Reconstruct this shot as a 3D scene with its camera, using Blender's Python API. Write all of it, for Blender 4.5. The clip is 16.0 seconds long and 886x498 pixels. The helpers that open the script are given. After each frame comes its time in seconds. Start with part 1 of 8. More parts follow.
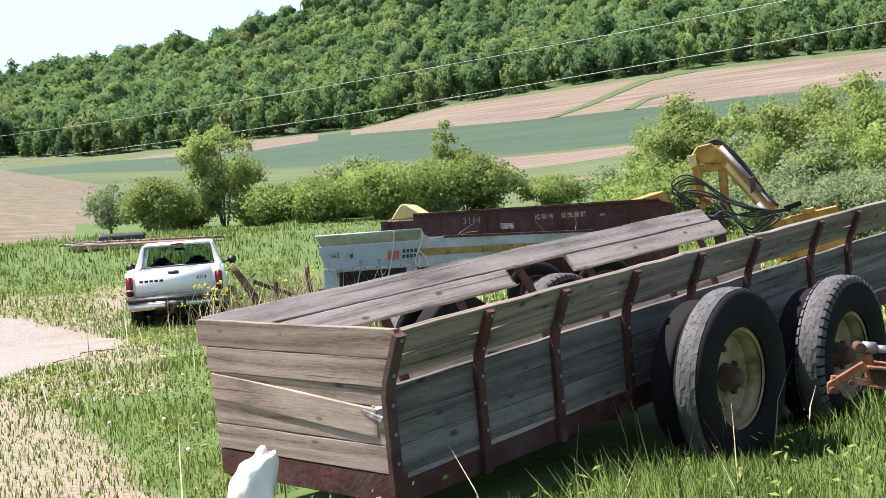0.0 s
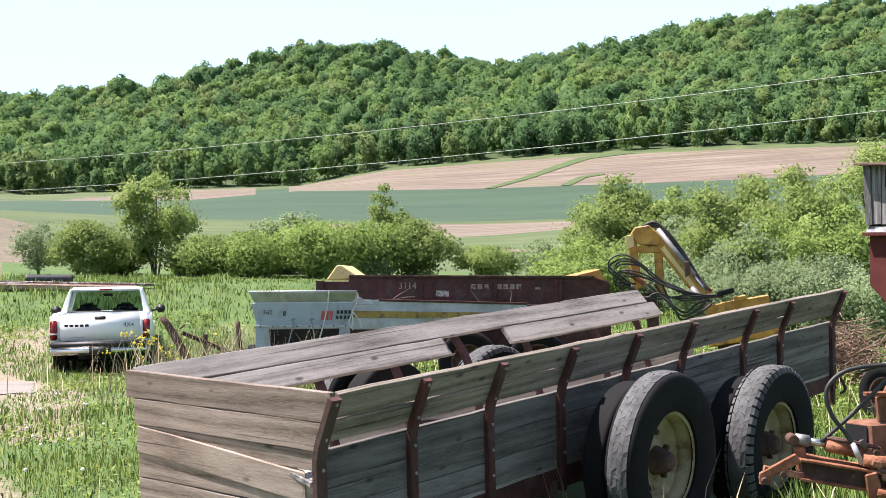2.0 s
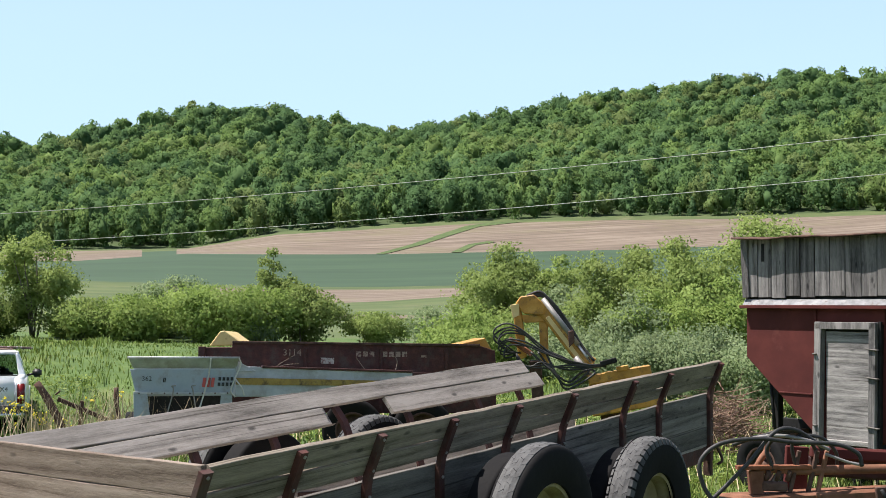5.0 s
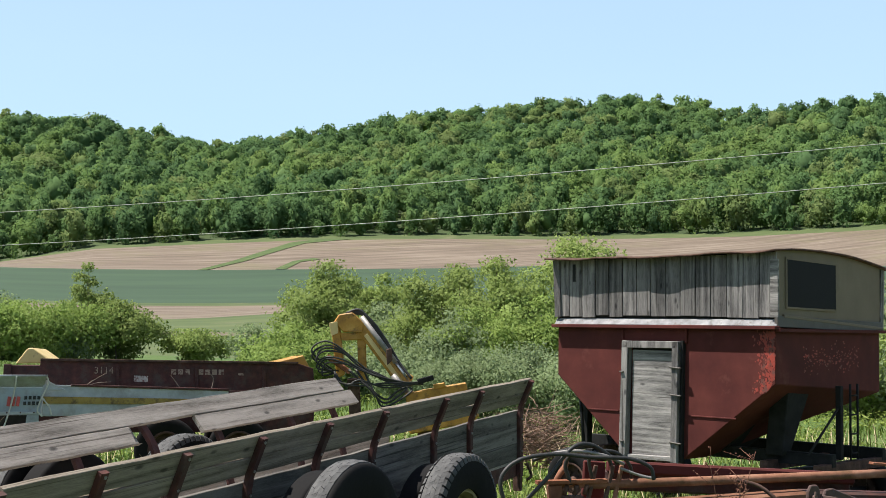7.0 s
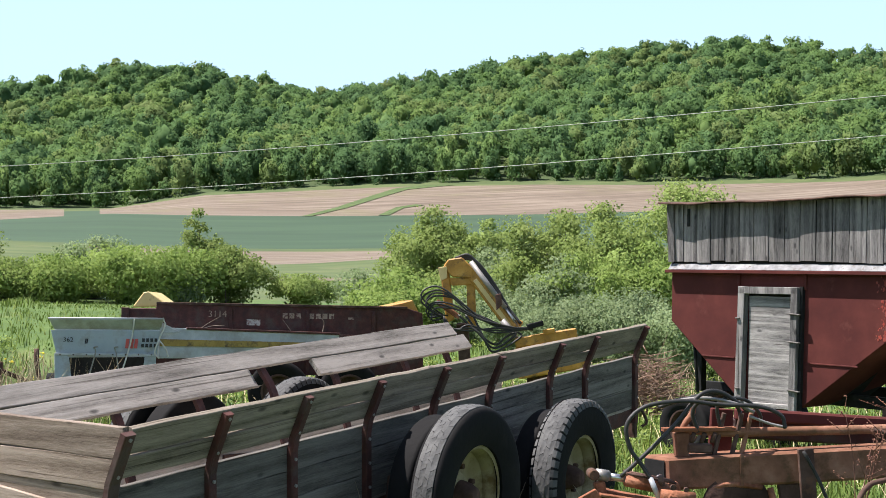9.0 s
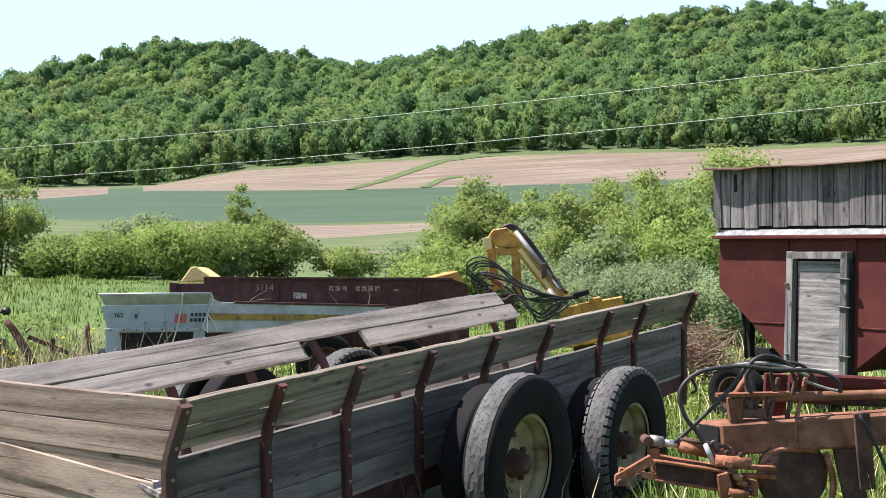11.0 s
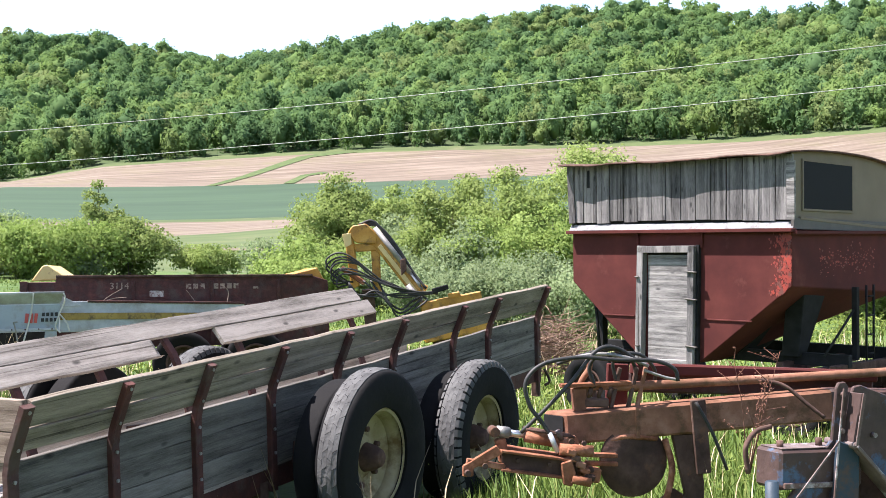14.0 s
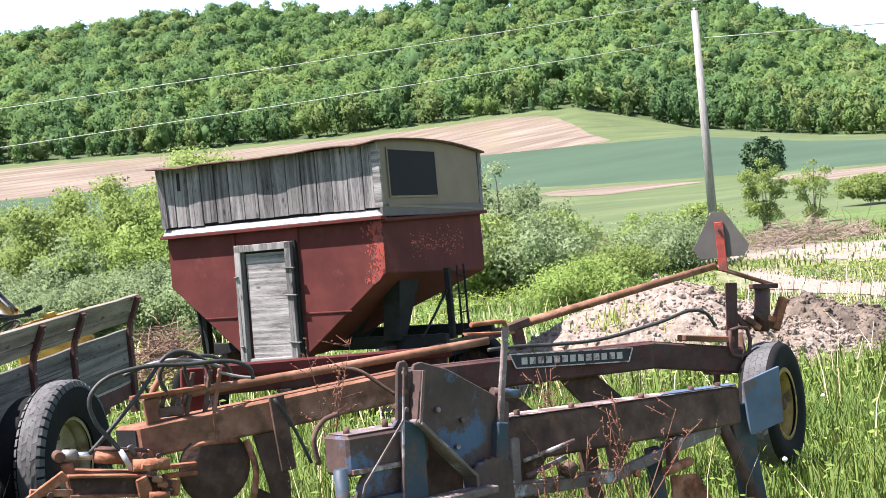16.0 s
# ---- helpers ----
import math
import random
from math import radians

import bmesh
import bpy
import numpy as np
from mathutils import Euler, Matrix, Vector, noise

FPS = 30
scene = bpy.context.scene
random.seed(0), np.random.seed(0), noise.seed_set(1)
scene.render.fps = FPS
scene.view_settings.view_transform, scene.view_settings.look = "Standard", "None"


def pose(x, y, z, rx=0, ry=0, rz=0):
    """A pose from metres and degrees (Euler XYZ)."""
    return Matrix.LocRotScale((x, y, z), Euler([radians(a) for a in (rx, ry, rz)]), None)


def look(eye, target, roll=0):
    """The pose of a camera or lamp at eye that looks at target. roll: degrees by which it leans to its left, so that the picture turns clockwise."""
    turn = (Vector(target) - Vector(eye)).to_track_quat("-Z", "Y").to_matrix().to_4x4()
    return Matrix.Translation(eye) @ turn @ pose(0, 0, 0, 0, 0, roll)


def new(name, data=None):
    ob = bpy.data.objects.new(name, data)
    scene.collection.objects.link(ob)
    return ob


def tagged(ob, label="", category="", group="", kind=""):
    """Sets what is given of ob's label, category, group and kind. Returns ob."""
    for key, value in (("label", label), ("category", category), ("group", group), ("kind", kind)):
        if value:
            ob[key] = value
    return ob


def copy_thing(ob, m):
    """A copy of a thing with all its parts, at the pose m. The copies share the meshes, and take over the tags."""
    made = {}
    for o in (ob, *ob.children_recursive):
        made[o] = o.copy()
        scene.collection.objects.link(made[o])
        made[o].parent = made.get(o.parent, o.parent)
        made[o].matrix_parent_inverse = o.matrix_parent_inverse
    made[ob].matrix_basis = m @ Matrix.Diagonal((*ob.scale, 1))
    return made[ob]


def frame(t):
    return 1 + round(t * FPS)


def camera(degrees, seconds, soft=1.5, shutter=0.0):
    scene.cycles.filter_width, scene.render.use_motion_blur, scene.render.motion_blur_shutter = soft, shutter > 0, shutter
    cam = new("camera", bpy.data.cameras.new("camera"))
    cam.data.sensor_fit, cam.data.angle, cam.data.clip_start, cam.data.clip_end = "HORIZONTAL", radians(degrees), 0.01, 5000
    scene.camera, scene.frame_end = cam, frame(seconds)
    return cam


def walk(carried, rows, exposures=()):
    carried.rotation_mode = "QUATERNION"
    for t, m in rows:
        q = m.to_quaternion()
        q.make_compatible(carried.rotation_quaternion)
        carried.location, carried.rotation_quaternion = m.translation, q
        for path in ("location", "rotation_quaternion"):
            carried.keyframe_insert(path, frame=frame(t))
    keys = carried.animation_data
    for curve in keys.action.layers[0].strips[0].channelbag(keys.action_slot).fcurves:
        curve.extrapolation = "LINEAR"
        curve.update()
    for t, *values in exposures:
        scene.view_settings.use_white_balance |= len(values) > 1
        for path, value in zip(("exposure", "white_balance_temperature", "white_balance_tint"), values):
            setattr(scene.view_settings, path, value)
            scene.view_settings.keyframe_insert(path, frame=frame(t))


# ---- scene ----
cam = camera(39.7, 16.0, soft=0.7)
PATH = [
    (0.0, (0.092, -0.101, 1.470), (0.0953, 1.8984, 1.4180), -4.1),
    (0.5, (0.003, -0.038, 1.458), (0.0637, 1.9606, 1.4360), -1.6),
    (1.0, (-0.022, -0.017, 1.458), (0.0278, 1.9829, 1.4640), 0.4),
    (1.5, (0.001, -0.026, 1.461), (0.0617, 1.9736, 1.4680), 0.4),
    (2.0, (0.037, -0.065, 1.484), (0.1545, 1.9310, 1.5330), -0.3),
    (2.5, (0.060, -0.101, 1.483), (0.2302, 1.8906, 1.5210), -1.1),
    (3.0, (0.049, -0.069, 1.488), (0.2174, 1.9236, 1.5200), -0.2),
    (3.2, (0.051, -0.056, 1.503), (0.2275, 1.9346, 1.5780), -0.7),
    (5.3, (0.117, -0.038, 1.508), (0.4545, 1.9271, 1.6740), 0.4),
    (5.5, (0.137, -0.048, 1.511), (0.5433, 1.9025, 1.6820), -0.6),
    (6.0, (0.169, -0.091, 1.515), (0.6649, 1.8377, 1.6960), -0.5),
    (6.5, (0.168, -0.093, 1.515), (0.7008, 1.8265, 1.7000), -0.3),
    (7.0, (0.162, -0.104, 1.509), (0.7327, 1.8043, 1.6950), 0.3),
    (7.5, (0.167, -0.053, 1.516), (0.7650, 1.8491, 1.6760), -0.0),
    (8.0, (0.116, 0.004, 1.502), (0.6045, 1.9401, 1.6220), 0.3),
    (8.5, (0.100, 0.026, 1.501), (0.5158, 1.9797, 1.6020), 0.7),
    (9.0, (0.095, 0.026, 1.500), (0.5068, 1.9818, 1.5970), 0.6),
    (9.5, (0.074, 0.036, 1.492), (0.4399, 2.0002, 1.5650), 0.9),
    (9.7, (0.069, 0.057, 1.494), (0.4191, 2.0253, 1.5490), 0.4),
    (12.0, (0.055, 0.013, 1.486), (0.4018, 1.9824, 1.5350), -0.4),
    (12.5, (0.064, 0.007, 1.496), (0.4268, 1.9733, 1.5450), -0.3),
    (13.0, (0.079, -0.010, 1.496), (0.5106, 1.9427, 1.5520), -0.6),
    (13.5, (0.088, -0.010, 1.494), (0.5535, 1.9345, 1.5360), -0.6),
    (14.0, (0.118, -0.041, 1.485), (0.6771, 1.8787, 1.5270), -0.8),
    (14.5, (0.158, -0.054, 1.487), (0.8448, 1.8236, 1.5270), -1.5),
    (15.0, (0.191, -0.095, 1.482), (1.0022, 1.7326, 1.5210), -2.1),
    (15.5, (0.288, -0.066, 1.457), (1.2659, 1.6779, 1.4720), -2.7),
    (16.0, (0.455, 0.026, 1.442), (1.5640, 1.6909, 1.4510), -6.1),
]
EXPOSURES = [(0.0, 1.36, 6250, 19), (3.2, 1.40, 6200, 20), (5.3, 0.86, 6350, 13), (7.2, 0.80, 6380, 11), (8.2, 1.0, 6300, 13), (9.7, 1.16, 6250, 16), (12.0, 1.42, 6200, 18), (16.0, 1.72, 6150, 20)]
walk(cam, [(t, look(eye, target, roll)) for t, eye, target, roll in PATH], EXPOSURES)

# ---- sky and sun ----
SUN_AZ, SUN_ELEV = -77.0, 63.0  # degrees: azimuth from +y towards +x, height
world = bpy.data.worlds.new("sky")
scene.world = world
world.use_nodes = True
wn, wl = world.node_tree.nodes, world.node_tree.links
sky = wn.new("ShaderNodeTexSky")
sky.sky_type, sky.sun_disc = "NISHITA", False
sky.sun_elevation, sky.sun_rotation = radians(SUN_ELEV), radians(SUN_AZ)
sky.air_density, sky.dust_density, sky.ozone_density = 1.0, 0.9, 1.2
# thin high cloud
wtc = wn.new("ShaderNodeTexCoord")
wmap = wn.new("ShaderNodeMapping")
wmap.inputs["Scale"].default_value = (1.2, 1.2, 7.0)
wcl = wn.new("ShaderNodeTexNoise")
wcl.inputs["Scale"].default_value, wcl.inputs["Detail"].default_value = 1.7, 6
wramp = wn.new("ShaderNodeValToRGB")
wramp.color_ramp.elements[0].position, wramp.color_ramp.elements[1].position = 0.34, 0.80
wramp.color_ramp.elements[1].color = (0.10, 0.10, 0.10, 1)
wmix = wn.new("ShaderNodeMix")
wmix.data_type = "RGBA"
wmix.inputs["B"].default_value = (14.0, 14.3, 14.8, 1)
wl.new(wtc.outputs["Generated"], wmap.inputs["Vector"])
wl.new(wmap.outputs["Vector"], wcl.inputs["Vector"])
wl.new(wcl.outputs["Fac"], wramp.inputs["Fac"])
wl.new(wramp.outputs["Color"], wmix.inputs["Factor"])
wl.new(sky.outputs["Color"], wmix.inputs["A"])
# pale haze low round the whole horizon
wsep, whr, whz = wn.new("ShaderNodeSeparateXYZ"), wn.new("ShaderNodeValToRGB"), wn.new("ShaderNodeMix")
whr.color_ramp.elements.new(0.5)
for _i, (_p, _v) in enumerate(((0.10, 1.0), (0.32, 0.78), (0.52, 0.0))):
    whr.color_ramp.elements[_i].position, whr.color_ramp.elements[_i].color = _p, (_v, _v, _v, 1)
whz.data_type = "RGBA"
whz.inputs["B"].default_value = (7.2, 10.2, 13.2, 1)
wl.new(wtc.outputs["Generated"], wsep.inputs["Vector"])
wl.new(wsep.outputs["Z"], whr.inputs["Fac"])
wl.new(whr.outputs["Color"], whz.inputs["Factor"])
wl.new(wmix.outputs["Result"], whz.inputs["A"])
wl.new(whz.outputs["Result"], wn["Background"].inputs["Color"])
wn["Background"].inputs["Strength"].default_value = 0.05

sun = new("sun", bpy.data.lights.new("sun", "SUN"))
sun.data.energy, sun.data.angle, sun.data.color = 5.0, radians(0.53), (1.0, 0.94, 0.85)
_sa, _se = radians(SUN_AZ), radians(SUN_ELEV)
SUN_DIR = Vector((math.sin(_sa) * math.cos(_se), math.cos(_sa) * math.cos(_se), math.sin(_se)))
sun.matrix_world = look((SUN_DIR * 60)[:], (0, 0, 0))

# ---- materials ----
def rgba(c):
    return (c[0], c[1], c[2], 1)


def surface(name, cols, scale=5.0, stretch=(1, 1, 1), stain=None, stain_scale=0.8, stain_at=(0.5, 0.65), rough=0.8, rough_var=0.1,
            metal=0.0, bump=0.3, bump_scale=None, vary=0.0, tint="", detail=8.0, translucent=0.0, spec=0.4):
    """A node material: a ramp of colours over noise, stains at a second scale, bump; vary: brightness from object to object."""
    m = bpy.data.materials.new(name)
    m.use_nodes = True
    n, l = m.node_tree.nodes, m.node_tree.links
    b = n["Principled BSDF"]
    b.inputs["Metallic"].default_value = metal
    b.inputs["Specular IOR Level"].default_value = spec
    tc, mp = n.new("ShaderNodeTexCoord"), n.new("ShaderNodeMapping")
    mp.inputs["Scale"].default_value = stretch
    l.new(tc.outputs["Object"], mp.inputs["Vector"])
    n1 = n.new("ShaderNodeTexNoise")
    n1.inputs["Scale"].default_value, n1.inputs["Detail"].default_value, n1.inputs["Roughness"].default_value = scale, detail, 0.62
    l.new(mp.outputs["Vector"], n1.inputs["Vector"])
    ramp = n.new("ShaderNodeValToRGB")
    e = ramp.color_ramp.elements
    while len(e) < len(cols):
        e.new(0.5)
    for i, c in enumerate(cols):
        e[i].position = 0.3 + 0.42 * i / max(1, len(cols) - 1)
        e[i].color = rgba(c)
    l.new(n1.outputs["Fac"], ramp.inputs["Fac"])
    colour = ramp.outputs["Color"]
    if stain is not None:
        n2 = n.new("ShaderNodeTexNoise")
        n2.inputs["Scale"].default_value, n2.inputs["Detail"].default_value, n2.inputs["Roughness"].default_value = stain_scale, 9, 0.68
        l.new(tc.outputs["Object"], n2.inputs["Vector"])
        r2 = n.new("ShaderNodeValToRGB")
        r2.color_ramp.elements[0].position, r2.color_ramp.elements[1].position = stain_at
        l.new(n2.outputs["Fac"], r2.inputs["Fac"])
        mx = n.new("ShaderNodeMix")
        mx.data_type = "RGBA"
        mx.inputs["B"].default_value = rgba(stain)
        l.new(r2.outputs["Color"], mx.inputs["Factor"])
        l.new(colour, mx.inputs["A"])
        colour = mx.outputs["Result"]
    if vary:
        hs, info, mr = n.new("ShaderNodeHueSaturation"), n.new("ShaderNodeObjectInfo"), n.new("ShaderNodeMapRange")
        mr.inputs["To Min"].default_value, mr.inputs["To Max"].default_value = 1 - vary, 1 + vary
        l.new(info.outputs["Random"], mr.inputs["Value"])
        l.new(mr.outputs["Result"], hs.inputs["Value"])
        l.new(colour, hs.inputs["Color"])
        colour = hs.outputs["Color"]
    if tint:
        at, tr, mt = n.new("ShaderNodeAttribute"), n.new("ShaderNodeValToRGB"), n.new("ShaderNodeMix")
        at.attribute_name = "tint"
        te = tr.color_ramp.elements
        while len(te) < len(tint):
            te.new(0.5)
        for i, c in enumerate(tint):
            te[i].position, te[i].color = i / (len(tint) - 1), rgba(c)
        mt.data_type, mt.blend_type = "RGBA", "MULTIPLY"
        mt.inputs["Factor"].default_value = 1
        l.new(at.outputs["Fac"], tr.inputs["Fac"])
        l.new(colour, mt.inputs["A"])
        l.new(tr.outputs["Color"], mt.inputs["B"])
        colour = mt.outputs["Result"]
    l.new(colour, b.inputs["Base Color"])
    rr = n.new("ShaderNodeMapRange")
    rr.inputs["To Min"].default_value, rr.inputs["To Max"].default_value = max(0.05, rough - rough_var), min(1, rough + rough_var)
    l.new(n1.outputs["Fac"], rr.inputs["Value"])
    l.new(rr.outputs["Result"], b.inputs["Roughness"])
    if bump:
        bp, n3 = n.new("ShaderNodeBump"), n.new("ShaderNodeTexNoise")
        n3.inputs["Scale"].default_value, n3.inputs["Detail"].default_value = bump_scale or scale * 4, 6
        l.new(mp.outputs["Vector"], n3.inputs["Vector"])
        bp.inputs["Strength"].default_value, bp.inputs["Distance"].default_value = bump, 0.02
        l.new(n3.outputs["Fac"], bp.inputs["Height"])
        l.new(bp.outputs["Normal"], b.inputs["Normal"])
    if translucent:
        ts, ms = n.new("ShaderNodeBsdfTranslucent"), n.new("ShaderNodeMixShader")
        l.new(colour, ts.inputs["Color"])
        ms.inputs["Fac"].default_value = translucent
        l.new(b.outputs["BSDF"], ms.inputs[1])
        l.new(ts.outputs["BSDF"], ms.inputs[2])
        l.new(ms.outputs["Shader"], n["Material Output"].inputs["Surface"])
    return m


def wood(name, axis, dark, mid, pale, spread=1.0):
    """Weathered wood with grain and growth bands along an axis, its pattern shifted from board to board."""
    m = bpy.data.materials.new(name)
    m.use_nodes = True
    n, l = m.node_tree.nodes, m.node_tree.links
    b = n["Principled BSDF"]
    b.inputs["Specular IOR Level"].default_value = 0.25
    tc, info, mul, add = n.new("ShaderNodeTexCoord"), n.new("ShaderNodeObjectInfo"), n.new("ShaderNodeMath"), n.new("ShaderNodeVectorMath")
    mul.operation, mul.inputs[1].default_value, add.operation = "MULTIPLY", 37.0, "ADD"
    l.new(info.outputs["Random"], mul.inputs[0])
    l.new(tc.outputs["Object"], add.inputs[0])
    l.new(mul.outputs[0], add.inputs[1])
    def mapped(along):
        mp = n.new("ShaderNodeMapping")
        mp.inputs["Scale"].default_value = tuple(along if a == axis else 1.0 for a in "xyz")
        l.new(add.outputs["Vector"], mp.inputs["Vector"])
        return mp.outputs["Vector"]
    ring, wave = n.new("ShaderNodeTexNoise"), n.new("ShaderNodeMath")
    ring.inputs["Scale"].default_value, ring.inputs["Detail"].default_value, ring.inputs["Roughness"].default_value = 7.0 * spread, 1.5, 0.4
    l.new(mapped(0.05), ring.inputs["Vector"])
    times = n.new("ShaderNodeMath")
    times.operation, times.inputs[1].default_value = "MULTIPLY", 9.0
    wave.operation, wave.inputs[1].default_value = "PINGPONG", 1.0
    l.new(ring.outputs["Fac"], times.inputs[0])
    l.new(times.outputs[0], wave.inputs[0])
    fine, blot = n.new("ShaderNodeTexNoise"), n.new("ShaderNodeTexNoise")
    fine.inputs["Scale"].default_value, fine.inputs["Detail"].default_value, fine.inputs["Roughness"].default_value = 130.0, 8, 0.8
    blot.inputs["Scale"].default_value, blot.inputs["Detail"].default_value, blot.inputs["Roughness"].default_value = 4.0, 8, 0.7
    l.new(mapped(0.075), fine.inputs["Vector"])
    l.new(mapped(0.35), blot.inputs["Vector"])
    def mixed(x, y, f):
        mx = n.new("ShaderNodeMix")
        mx.inputs["Factor"].default_value = f
        l.new(x, mx.inputs["A"])
        l.new(y, mx.inputs["B"])
        return mx.outputs["Result"]
    grain = mixed(mixed(wave.outputs[0], fine.outputs["Fac"], 0.76), blot.outputs["Fac"], 0.34)
    ramp = n.new("ShaderNodeValToRGB")
    e = ramp.color_ramp.elements
    e.new(0.5)
    for i, (pos, c) in enumerate(((0.355, dark), (0.48, mid), (0.61, pale))):
        e[i].position, e[i].color = pos, rgba(c)
    l.new(grain, ramp.inputs["Fac"])
    hs, mr = n.new("ShaderNodeHueSaturation"), n.new("ShaderNodeMapRange")
    mr.inputs["To Min"].default_value, mr.inputs["To Max"].default_value = 0.72, 1.25
    l.new(info.outputs["Random"], mr.inputs["Value"])
    l.new(mr.outputs["Result"], hs.inputs["Value"])
    # dark drying cracks along the grain
    crack, cr, mc = n.new("ShaderNodeTexNoise"), n.new("ShaderNodeValToRGB"), n.new("ShaderNodeMix")
    crack.inputs["Scale"].default_value, crack.inputs["Detail"].default_value, crack.inputs["Roughness"].default_value = 48.0, 3, 0.6
    l.new(mapped(0.012), crack.inputs["Vector"])
    cr.color_ramp.elements[0].position, cr.color_ramp.elements[0].color = 0.31, (0.36, 0.34, 0.32, 1)
    cr.color_ramp.elements[1].position, cr.color_ramp.elements[1].color = 0.40, (1, 1, 1, 1)
    l.new(crack.outputs["Fac"], cr.inputs["Fac"])
    mc.data_type, mc.blend_type = "RGBA", "MULTIPLY"
    mc.inputs["Factor"].default_value = 1.0
    l.new(ramp.outputs["Color"], mc.inputs["A"])
    l.new(cr.outputs["Color"], mc.inputs["B"])
    # knots, long ovals scattered along the board
    vor, kr, mk = n.new("ShaderNodeTexVoronoi"), n.new("ShaderNodeValToRGB"), n.new("ShaderNodeMix")
    vor.inputs["Scale"].default_value = 9.0
    l.new(mapped(0.42), vor.inputs["Vector"])
    ke = kr.color_ramp.elements
    ke.new(0.5)
    for i, (pos, v) in enumerate(((0.06, 0.2), (0.12, 0.55), (0.165, 1.0))):
        ke[i].position, ke[i].color = pos, (v, v * 0.94, v * 0.88, 1)
    l.new(vor.outputs["Distance"], kr.inputs["Fac"])
    mk.data_type, mk.blend_type = "RGBA", "MULTIPLY"
    mk.inputs["Factor"].default_value = 0.85
    l.new(mc.outputs["Result"], mk.inputs["A"])
    l.new(kr.outputs["Color"], mk.inputs["B"])
    l.new(mk.outputs["Result"], hs.inputs["Color"])
    l.new(hs.outputs["Color"], b.inputs["Base Color"])
    b.inputs["Roughness"].default_value = 0.9
    bp = n.new("ShaderNodeBump")
    bp.inputs["Strength"].default_value, bp.inputs["Distance"].default_value = 0.8, 0.004
    l.new(grain, bp.inputs["Height"])
    l.new(bp.outputs["Normal"], b.inputs["Normal"])
    return m


# ground and fields
M_GRASS = surface("meadow_grass", [(0.042, 0.082, 0.015), (0.066, 0.115, 0.022), (0.098, 0.15, 0.034)], 1.3, stain=(0.16, 0.17, 0.06), stain_scale=0.22, stain_at=(0.55, 0.75), rough=0.95, bump=0.5, bump_scale=12)
M_STUBBLE = surface("stubble_field", [(0.085, 0.061, 0.042), (0.15, 0.117, 0.086), (0.24, 0.195, 0.15)], 0.22, (0.12, 1.8, 1), stain=(0.145, 0.135, 0.065), stain_scale=0.035, stain_at=(0.52, 0.78), rough=1.0, bump=0.3, bump_scale=0.6)
M_CROP = surface("young_crop", [(0.026, 0.052, 0.026), (0.034, 0.066, 0.033), (0.044, 0.080, 0.040)], 0.06, (0.3, 1.5, 1), rough=1.0, bump=0.3, bump_scale=0.8)
M_FLOOR = surface("wood_floor", [(0.03, 0.05, 0.015), (0.05, 0.08, 0.02)], 0.1, rough=1.0, bump=0.0)
M_VERGE = surface("far_verge", [(0.047, 0.072, 0.021), (0.072, 0.10, 0.031), (0.11, 0.13, 0.05)], 0.12, (0.4, 1.5, 1), stain=(0.16, 0.15, 0.08), stain_scale=0.05, stain_at=(0.58, 0.78), rough=1.0, bump=0.3, bump_scale=0.5)
M_GRAVEL = surface("pale_gravel", [(0.14, 0.12, 0.10), (0.235, 0.208, 0.18), (0.33, 0.30, 0.262)], 22.0, stain=(0.19, 0.165, 0.125), stain_scale=0.5, rough=0.95, bump=0.6, bump_scale=45)
M_DIRT = surface("crumbly_soil", [(0.13, 0.10, 0.08), (0.235, 0.188, 0.155), (0.35, 0.295, 0.25)], 18, stain=(0.17, 0.13, 0.092), stain_scale=1.1, stain_at=(0.5, 0.75), rough=1.0, bump=0.8, bump_scale=14)
M_DARKDIRT = surface("dark_topsoil", [(0.06, 0.045, 0.034), (0.12, 0.093, 0.072), (0.19, 0.15, 0.118)], 4.0, rough=1.0, bump=0.8, bump_scale=14)
M_PASTURE = surface("grassy_stubble", [(0.075, 0.062, 0.034), (0.13, 0.107, 0.066), (0.20, 0.168, 0.115)], 1.1, (0.8, 1.1, 1), stain=(0.09, 0.13, 0.042), stain_scale=0.09, stain_at=(0.58, 0.78), rough=1.0, bump=0.4, bump_scale=2)
